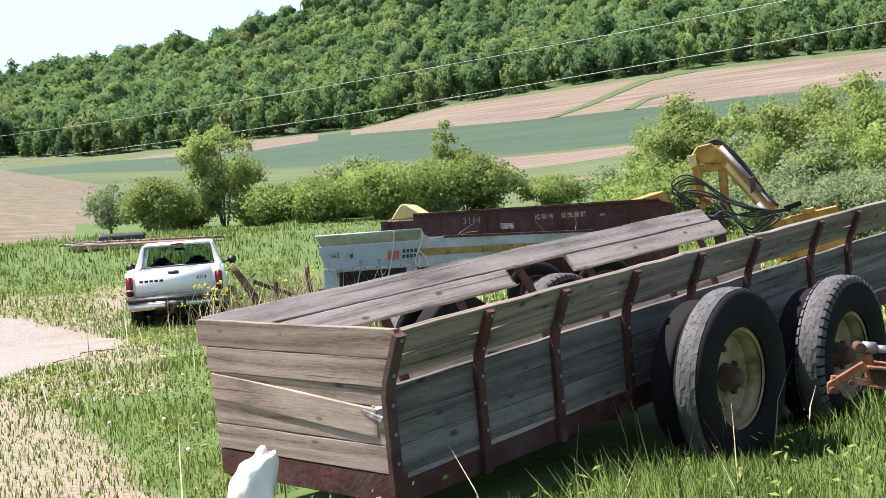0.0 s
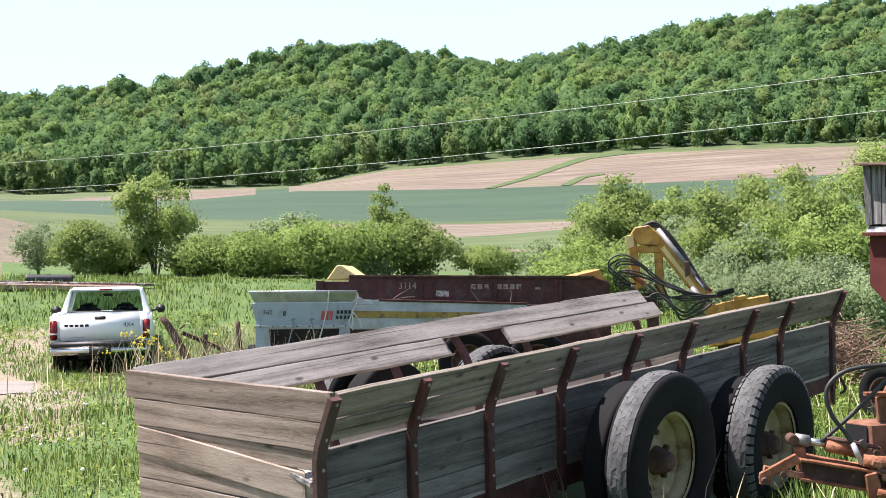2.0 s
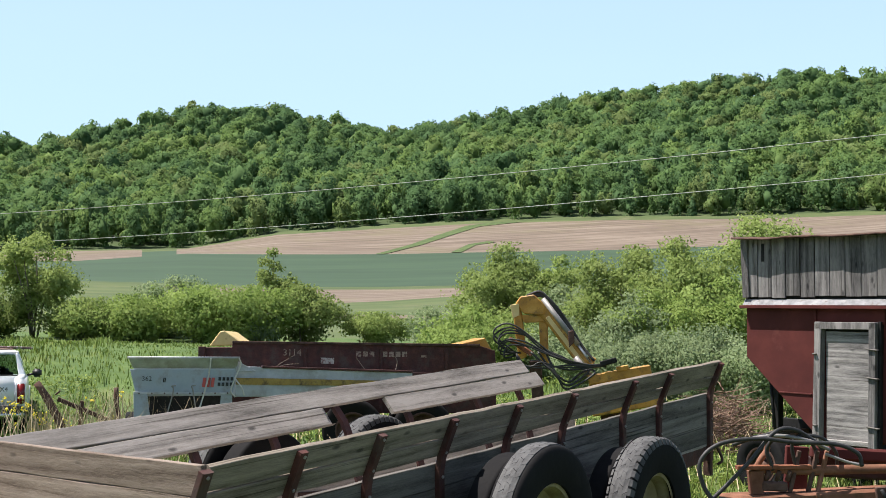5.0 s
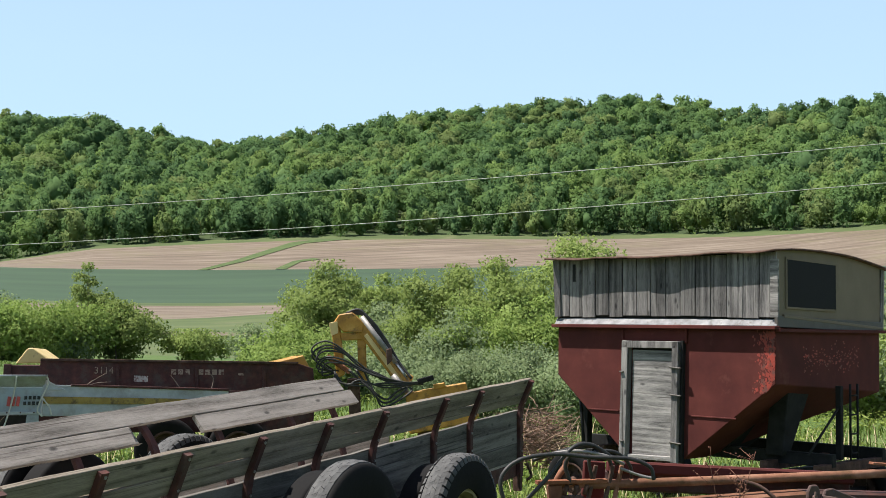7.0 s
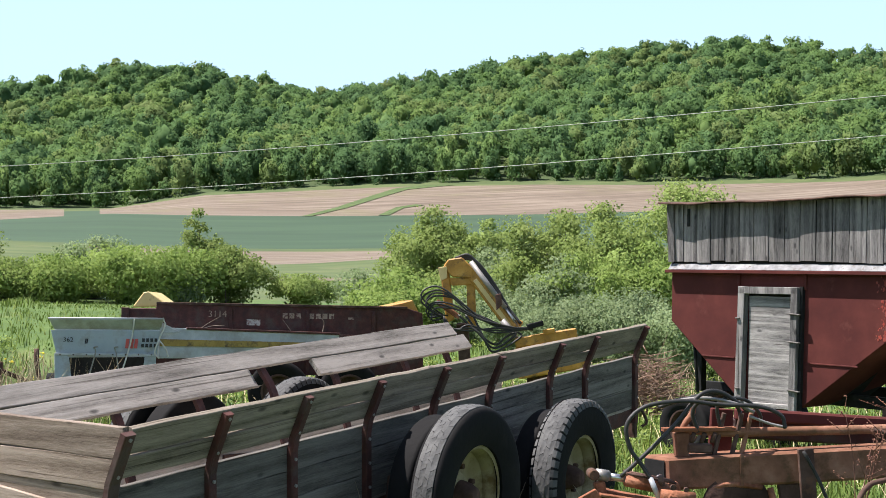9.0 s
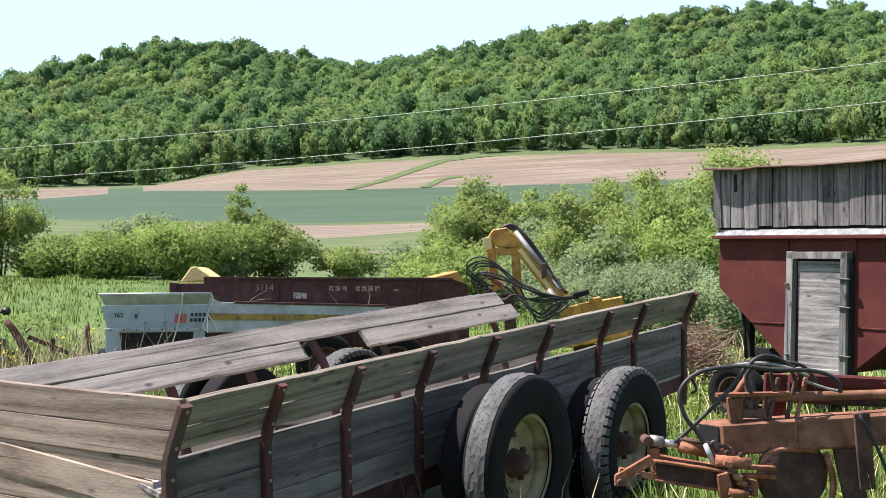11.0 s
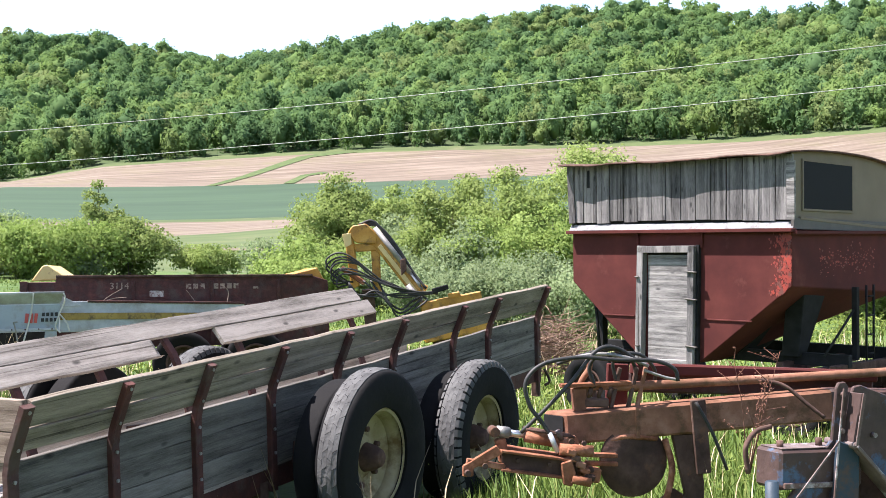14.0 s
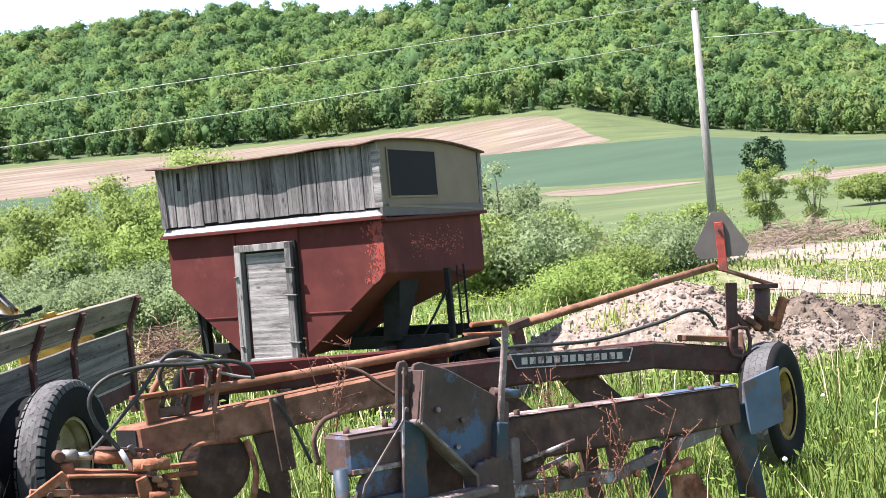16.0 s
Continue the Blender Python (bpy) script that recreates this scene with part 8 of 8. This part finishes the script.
SHRUB, TREE = "leafy green shrub at the pasture's edge", "young willow tree with an open leafy crown"
for k, (az, d, top, r, mat, n, leaf, lab, stems) in enumerate((
    (-9.4, 50, 4.85, 1.35, M_BUSH, 3600, 0.085, TREE, 7),
    (-12.4, 48, 2.60, 1.25, M_BUSH, 3600, 0.085, SHRUB, 5),
    (-14.3, 50, 2.55, 0.85, M_BUSH_SILVER, 900, 0.08, "thin straggly shrub at the field's edge", 7),
    (-10.9, 51, 1.9, 1.2, M_BUSH, 2600, 0.085, SHRUB, 4),
    (-7.4, 48, 2.0, 1.35, M_BUSH, 3200, 0.085, SHRUB, 4),
    (-5.4, 47, 2.15, 1.5, M_BUSH_BRIGHT, 3600, 0.085, SHRUB, 4),
    (-3.5, 51, 3.05, 1.35, M_BUSH_SILVER, 3000, 0.085, "pale grey-green shrub with a ragged top", 5),
    (-2.1, 47, 2.65, 1.7, M_BUSH_BRIGHT, 4200, 0.085, SHRUB, 5),
    (0.1, 48, 2.6, 1.6, M_BUSH_BRIGHT, 4000, 0.085, SHRUB, 5),
    (1.0, 50, 4.35, 0.75, M_BUSH, 1500, 0.085, "slim young tree rising from the shrubs", 3),
    (2.2, 49, 2.7, 1.35, M_BUSH, 3400, 0.085, SHRUB, 4),
    (5.6, 50, 1.5, 1.05, M_BUSH, 2400, 0.085, "small round shrub with green leaves", 4),
    (8.3, 46, 1.75, 1.0, M_BUSH_SILVER, 800, 0.075, "thin half-dry shrub in the pasture", 8),
    (10.0, 43, 1.3, 1.0, M_BUSH, 1800, 0.08, SHRUB, 4),
    (11.6, 44, 4.7, 1.55, M_BUSH, 4600, 0.085, TREE, 6),
    (14.0, 45, 4.1, 1.0, M_BUSH, 2000, 0.085, TREE, 4),
    (13.2, 42, 2.2, 1.3, M_BUSH, 2800, 0.08, SHRUB, 4),
    (15.6, 40, 2.9, 1.4, M_BUSH, 3400, 0.08, SHRUB, 5),
    (17.4, 40, 4.5, 1.45, M_BUSH, 4000, 0.08, TREE, 5),
    (19.2, 38, 4.9, 1.4, M_BUSH, 4000, 0.08, TREE, 5),
    (18.3, 34, 2.6, 1.2, M_BUSH_BRIGHT, 3000, 0.075, SHRUB, 4),
    (22.7, 40, 5.85, 1.6, M_BUSH, 4600, 0.08, TREE, 6),
    (21.2, 35, 3.2, 1.5, M_BUSH_BRIGHT, 3600, 0.075, SHRUB, 5),
    (15.6, 30, 0.35, 0.9, M_BUSH_SILVER, 2400, 0.055, "low shrub with silvery green leaves", 5),
    (18.2, 29, 0.65, 1.0, M_BUSH_SILVER, 2600, 0.055, "low shrub with silvery green leaves", 5),
    (20.6, 28, 0.95, 1.0, M_BUSH_SILVER, 2600, 0.055, "low shrub with silvery green leaves", 5),
    (22.8, 27, 0.5, 0.9, M_BUSH_SILVER, 2200, 0.055, "low shrub with silvery green leaves", 5),
    (26.0, 36, 3.0, 1.5, M_BUSH, 3200, 0.08, SHRUB, 4),
    (30.0, 37, 2.6, 1.5, M_BUSH, 3000, 0.08, SHRUB, 4),
    (36.6, 33, 3.75, 0.95, M_BUSH_SILVER, 2000, 0.07, "slim willow with pale narrow leaves", 6),
    (37.7, 31, 1.5, 1.15, M_BUSH_SILVER, 2600, 0.065, SHRUB, 5),
    (35.5, 31, 1.6, 1.0, M_BUSH, 2200, 0.065, SHRUB, 5),
    (33.6, 35, 2.2, 1.3, M_BUSH, 2600, 0.07, SHRUB, 5),
    (39.9, 26, -1.0, 0.95, M_BUSH_BRIGHT, 2600, 0.05, "low round shrub with green leaves", 5),
    (41.4, 29, -0.4, 0.9, M_BUSH, 2200, 0.05, SHRUB, 5),
    (43.7, 33, 0.45, 1.35, M_BUSH_SILVER, 3000, 0.06, "pale grey-green shrub by the brush heap", 6),
    (42.4, 46, 0.85, 0.85, M_BUSH_BRIGHT, 2000, 0.07, "bright yellow-green shrub in the pasture", 4),
    (45.2, 52, 1.0, 1.0, M_BUSH, 1500, 0.09, SHRUB, 4),
    (48.1, 49, 2.65, 0.72, M_BUSH, 1700, 0.06, "open half-bare tree in the pasture", 9),
    (50.1, 50, 2.35, 0.52, M_BUSH, 800, 0.06, "thin half-bare tree in the pasture", 7),
    (52.4, 62, 1.45, 1.05, M_BUSH, 2200, 0.10, "small dark round tree in the pasture", 3),
)):
    leafy("shrub" if "shrub" in lab else "tree", az, d, top, r, mat, n, leaf, 40 + k, lab, "shrub" if "shrub" in lab else "tree", stems, low=0.05 if "shrub" in lab else 0.10 if "half-bare" in lab else 0.22, spiky=0.6 if mat is M_BUSH_SILVER else 0.2)
# lower growth that knits the thickets together
_q = random.Random(31)
for k in range(30):
    _az = _q.choice((_q.uniform(-14.5, 3.2), _q.uniform(9.5, 24.0), _q.uniform(9.5, 24.0), _q.uniform(33.0, 39.0)))
    leafy("shrub", _az, _q.uniform(45, 52) if _az < 4 else _q.uniform(30, 40) if _az > 30 else _q.uniform(34, 44), _q.uniform(0.7, 1.9) if _az < 14 else _q.uniform(0.9, 2.9), _q.uniform(0.9, 1.3), (M_BUSH, M_BUSH_BRIGHT, M_BUSH, M_BUSH_SILVER)[k % 4], 2200, 0.08, 300 + k, SHRUB, "shrub", 3, low=0.03, spiky=0.3)
leafy("tree", 48.0, 168, 3.65, 2.0, M_CONIFER, 2600, 0.35, 90, "dark round tree standing in the far field", "tree", 1, low=0.3)


# ---- grass ----
def in_wagon(x, y):
    p = WAGON_M.inverted() @ Vector((x, y, 0.3))
    return -0.1 < p.x < 6.25 and 0.05 < p.y < W_WIDE - 0.05


def bare(az, d):
    """Whether the ground is bare there: the drive and the trodden patch."""
    if az < -14.3 and 15 < d < 30:
        lo = np.interp(-az, [14.4, 16.4, 21.0, 30.0], [21.6, 18.2, 15.6, 14.5])
        hi = np.interp(-az, [14.3, 15.6, 19.5, 26.0], [23.0, 26.0, 29.0, 31.0])
        return 1.0 if lo < d < hi else 0.0
    if az > 46.6 and 20 < d < 42:
        k = [46.6, 49.2, 52.5, 60.0]
        if np.interp(az, k, [28.0, 24.7, 22.7, 20.5]) < d < np.interp(az, k, [32.0, 28.6, 25.2, 23.0]):
            return 0.95
        return 0.85 if np.interp(az, k, [34.0, 32.0, 30.2, 28.5]) < d < np.interp(az, k, [40.0, 39.0, 36.5, 34.0]) else 0.0
    edge = np.interp(d, [4.0, 6.5, 8.5, 11.0, 13.0], [-9.5, -11.5, -13.5, -16.0, -19.0])
    if az < edge and d < 13.5:
        return 0.55 * ramp(edge - az, -1.5, 4.0)
    return 0.0


def blades(rng, xs, ys, zs, hs, ws):
    n = len(xs)
    a = rng.uniform(0, 2 * np.pi, n)
    lean = rng.uniform(0.05, 0.55, n) * hs
    la = rng.uniform(0, 2 * np.pi, n)
    c = np.stack([xs, ys, zs], 1)
    side = np.stack([np.cos(a), np.sin(a), np.zeros(n)], 1) * (ws / 2)[:, None]
    tip = c + np.stack([np.cos(la) * lean, np.sin(la) * lean, hs], 1)
    mid = c + np.stack([np.cos(la) * lean * 0.3, np.sin(la) * lean * 0.3, hs * 0.55], 1)
    V = np.stack([c - side, c + side, mid + side * 0.75, mid - side * 0.75, tip], 1).reshape(-1, 3)
    i = np.arange(n)[:, None] * 5
    F = np.concatenate([i + [[0, 1, 2]], i + [[0, 2, 3]], i + [[3, 2, 4]]])
    N = np.repeat(np.stack([np.cos(la) * 0.35 + np.sin(a) * 0.2, np.sin(la) * 0.35 - np.cos(a) * 0.2, np.full(n, 0.9)], 1), 5, axis=0)
    return V, F, N


def meadow():
    rng = np.random.default_rng(21)
    X, Y, Z, H, W, T = [], [], [], [], [], []
    for d0, d1, count, hb, wb in ((4.2, 7, 46000, 0.24, 0.0075), (7, 11, 62000, 0.28, 0.010), (11, 18, 44000, 0.32, 0.018), (18, 28, 46000, 0.22, 0.022), (28, 46, 44000, 0.22, 0.034)):
        az = rng.uniform(-24, 58, count)
        d = np.sqrt(rng.uniform(d0 ** 2, d1 ** 2, count))
        for a, dd in zip(az, d):
            x, y = dd * math.sin(radians(a)), dd * math.cos(radians(a))
            if rng.random() < bare(a, dd) or in_wagon(x, y):
                continue
            nz = noise.noise((x * 0.7, y * 0.7, 5))
            nz2 = noise.noise((x * 0.23, y * 0.23, 8))
            short = 0.34 if (a < -6.5 and dd < 24) else 1.0
            if short < 0.5 and rng.random() < 0.35:
                continue
            if a > 16 and 14 < dd < 30:
                short = 0.6
            if a > 38 and 16.5 < dd < 24:
                short = 0.38
            if a < 4 and dd > 18:
                short *= 0.55 if a > -6.5 else 1.1
            beside = WAGON_M.inverted() @ Vector((x, y, 0.3))
            if -0.2 < beside.x < 6.2 and -0.75 < beside.y < 0.1:
                short *= 0.3 if beside.y > -0.5 else 0.6
            h = hb * short * max(0.25, 0.75 + 0.9 * nz) * rng.uniform(0.5, 1.35)
            X.append(x), Y.append(y), Z.append(near_height(x, y) - 0.01), H.append(h), W.append(wb * rng.uniform(0.6, 1.4))
            dry = (0.10 + (0.2 if short < 0.5 else 0) + 0.25 * max(0, nz2)) * (1.0 if dd < 16 else 0.35)
            T.append(rng.uniform(0.75, 1.0) if rng.random() < dry else min(0.66, max(0, 0.35 + 0.3 * nz2 + rng.normal() * 0.15)))
    # the yard behind and beside the path
    for a, dd in zip(rng.uniform(58, 336, 12000), np.sqrt(rng.uniform(1.4 ** 2, 20 ** 2, 12000))):
        x, y = dd * math.sin(radians(a)), dd * math.cos(radians(a))
        X.append(x), Y.append(y), Z.append(near_height(x, y) - 0.01), H.append(rng.uniform(0.05, 0.2)), W.append(0.02)
        T.append(min(0.9, max(0, 0.35 + rng.normal() * 0.2)))
    V, F, N = blades(rng, *[np.array(q) for q in (X, Y, Z, H, W)])
    ob = arrays_mesh("meadow_grass", V, F, M_BLADE, tints=np.repeat(T, 5), normals=N)
    tagged(ob, "uneven sunlit meadow grass with dry stalks", "grass", kind="stuff")
    # broad-leaved weeds among the grass
    n = 80000
    az, d = rng.uniform(-24, 58, n), np.sqrt(rng.uniform(4.5 ** 2, 34 ** 2, n))
    x, y = d * np.sin(np.radians(az)), d * np.cos(np.radians(az))
    keep = [i for i in range(n) if rng.random() > bare(az[i], d[i]) and not in_wagon(x[i], y[i]) and noise.noise((x[i] * 0.5, y[i] * 0.5, 2)) > -0.05]
    g = np.array([near_height(x[i], y[i]) for i in keep])
    hh = rng.uniform(0.03, 0.30, len(keep)) * np.where(az[keep] < -6.5, 0.45, np.where((az[keep] > 38) & (d[keep] > 16.5), 0.35, 1.0))
    blobs = np.stack([x[keep], y[keep], g + hh, np.full(len(keep), 0.03)], 1)
    V, F = [], []
    c = blobs[:, :3]
    nrm = rng.normal(size=(len(keep), 3)) * 0.5 + [0, 0, 1]
    nrm /= np.linalg.norm(nrm, axis=1)[:, None]
    t = np.cross(nrm, rng.normal(size=(len(keep), 3)))
    t /= np.linalg.norm(t, axis=1)[:, None]
    u = np.cross(nrm, t)
    s = (rng.uniform(0.008, 0.024, len(keep)) * (1 + d[keep] / 14))[:, None]
    V = np.stack([c - t * s, c - u * s * 0.4 + nrm * s * 0.12, c + t * s, c + u * s * 0.4 + nrm * s * 0.12], 1).reshape(-1, 3)
    i = np.arange(len(keep))[:, None] * 4
    weeds = arrays_mesh("weed_leaves", V, np.concatenate([i + [[0, 1, 2]], i + [[0, 2, 3]]]), M_LEAF)
    tagged(weeds, "broad green weed leaves scattered through the grass", "weeds", kind="stuff")
    # tall seeding stalks
    m = 2600
    az, d = rng.uniform(-20, 56, m), np.sqrt(rng.uniform(5 ** 2, 26 ** 2, m))
    x, y = d * np.sin(np.radians(az)), d * np.cos(np.radians(az))
    keep = [i for i in range(m) if bare(az[i], d[i]) < 0.3 and not in_wagon(x[i], y[i]) and (az[i] > -4 or rng.random() < 0.15)]
    z = np.array([near_height(x[i], y[i]) for i in keep])
    V, F, N = blades(rng, x[keep], y[keep], z, rng.uniform(0.28, 0.62, len(keep)), np.full(len(keep), 0.006) * (1 + d[keep] / 12))
    stalks = arrays_mesh("seed_stalks", V, F, M_STRAW, normals=N)
    tagged(stalks, "tall thin seeding grass stalks", "grass", kind="stuff")
    # dead stems round the scrap and the grey spreader
    m = 900
    x, y = rng.normal(-1.9, 0.75, m), rng.normal(17.6, 0.9, m)
    z = np.array([near_height(a, b) for a, b in zip(x, y)])
    V, F, N = blades(rng, x, y, z, rng.uniform(0.4, 1.15, m), np.full(m, 0.016))
    tagged(arrays_mesh("dead_stems", V, F, M_STRAW), "pale dead weed stems standing and leaning", "weeds", kind="stuff")


meadow()


def dandelion():
    ob = thing("dandelion", pose(0, 0, 0), "white dandelion seed head on a thin stem", "flower", "dandelions in the grass")
    part("stem", hose([(0, 0, 0), (0.01, 0, 0.12), (0.0, 0.01, 0.24)], 0.003, 5, 3), M_WEED, ob)
    bm = bmesh.new()
    bmesh.ops.create_icosphere(bm, subdivisions=2, radius=0.014, matrix=Matrix.Translation((0, 0.01, 0.25)))
    for v in bm.verts:
        v.co += Vector((noise.noise(v.co * 90), noise.noise(v.co * 90 + Vector((5, 0, 0))), 0)) * 0.003
    part("seed_head", bm, M_FLUFF, ob)
    return ob


_one = dandelion()
_r = random.Random(77)
_placed = 0
while _placed < 46:
    _az, _d = (_r.uniform(-17, -8), _r.uniform(6, 17)) if _placed < 24 else (_r.uniform(2, 52), _r.uniform(6.5, 15))
    _x, _y = _d * math.sin(radians(_az)), _d * math.cos(radians(_az))
    if in_wagon(_x, _y) or bare(_az, _d) > 0.4:
        continue
    _m = pose(_x, _y, near_height(_x, _y) - 0.03 + _r.uniform(-0.05, 0.05), _r.uniform(-8, 8), _r.uniform(-8, 8), _r.uniform(0, 360))
    if _placed == 0:
        _one.matrix_world = _m
    else:
        copy_thing(_one, _m)
    _placed += 1


def mustard(x, y, h, n, seed):
    rnd = random.Random(seed)
    ob = thing("mustard_plant", pose(x, y, near_height(x, y)), "tall wild mustard in yellow flower", "flower", "wild mustard")
    heads = bmesh.new()
    for k in range(n):
        a, r = rnd.uniform(0, 6.28), rnd.uniform(0.05, 0.55)
        tip = Vector((r * math.cos(a), r * math.sin(a) * 0.6, h * rnd.uniform(0.6, 1.0)))
        part("stem", hose([(tip.x * 0.2, tip.y * 0.2, 0), (tip.x * 0.6, tip.y * 0.6, tip.z * 0.55), tip], 0.006, 5, 3, 0.5), M_WEED, ob)
        for j in range(7):
            c = tip + Vector((rnd.gauss(0, 0.03), rnd.gauss(0, 0.03), rnd.uniform(-0.06, 0.03)))
            bmesh.ops.create_icosphere(heads, subdivisions=1, radius=rnd.uniform(0.009, 0.018), matrix=Matrix.Translation(c))
    tagged(part("petals", heads, M_PETAL, ob), "small yellow flowers", kind="stuff")
    return ob


mustard(-3.75, 20.0, 0.92, 16, 2)
mustard(-3.3, 20.4, 0.75, 10, 3)
mustard(-2.0, 18.6, 1.0, 5, 5)


def dock(x, y, z, h, n, seed, spread=0.3):
    """A dry reddish weed: stiff branching stems with seed clusters."""
    rnd = random.Random(seed)
    ob = thing("dry_weed", pose(x, y, z), "dry reddish-brown branching weed", "weed", "dry weeds by the plows")
    for k in range(n):
        a, r = rnd.uniform(0, 6.28), rnd.uniform(0.2, 1.0) * spread
        tip = Vector((r * math.cos(a), r * math.sin(a) * 0.5, h * rnd.uniform(0.55, 1.0)))
        base = Vector((tip.x * 0.1, tip.y * 0.1, 0))
        bm = hose([base, base.lerp(tip, 0.5) + Vector((rnd.gauss(0, 0.02), 0, 0.02)), tip], 0.0032, 5, 3, 0.4)
        for j in range(6):
            p = base.lerp(tip, rnd.uniform(0.4, 1.0))
            q = p + Vector((rnd.gauss(0, 0.06), rnd.gauss(0, 0.04), rnd.uniform(0.01, 0.09)))
            hose([p, p.lerp(q, 0.5), q], 0.0021, 4, 1, 0.5, bm=bm)
            for _ in range(3):
                c = p.lerp(q, rnd.uniform(0.3, 1)) + Vector((rnd.gauss(0, 0.005), rnd.gauss(0, 0.005), rnd.gauss(0, 0.005)))
                bmesh.ops.create_icosphere(bm, subdivisions=1, radius=0.0042, matrix=Matrix.Translation(c))
        part("stem", bm, M_REDWEED, ob)
    return ob


dock(3.62, 3.98, 0.20, 0.46, 5, 1, 0.28)
dock(3.95, 4.0, 0.25, 0.55, 6, 2, 0.34)
dock(4.15, 4.75, 0.30, 0.60, 6, 3, 0.28)
dock(3.45, 4.0, 0.15, 0.42, 3, 4, 0.16)
dock(3.05, 5.05, 0.55, 0.58, 5, 6, 0.26)


def heap_weeds():
    """Green weeds sprouting in patches on the soil heap."""
    rng = np.random.default_rng(66)
    X, Y, Z = [], [], []
    c, w = math.cos(radians(-42)), math.sin(radians(-42))
    for u0, v0, n in ((-0.75, -0.45, 420), (-0.45, -0.7, 420), (-0.2, -0.35, 160), (-0.9, 0.0, 320), (0.25, -0.75, 320), (0.1, -0.55, 120)):
        u, v = rng.normal(u0, 0.09, n), rng.normal(v0, 0.09, n)
        r = np.hypot(u, v)
        lx, ly = u * 2.5, v * 1.25
        X.append(10.222 + lx * c - ly * w)
        Y.append(10.483 + lx * w + ly * c)
        Z.append(near_height(10.222, 10.483) - 0.08 + 1.05 * np.maximum(0, 1 - r ** 1.35))
    X, Y, Z = np.concatenate(X), np.concatenate(Y), np.concatenate(Z)
    V, F, N = blades(rng, X, Y, Z, rng.uniform(0.04, 0.16, len(X)), np.full(len(X), 0.013))
    tagged(arrays_mesh("heap_weeds", V, F, M_LEAF, normals=N), "green weeds sprouting on the pale soil heap", "weeds", kind="stuff")


heap_weeds()
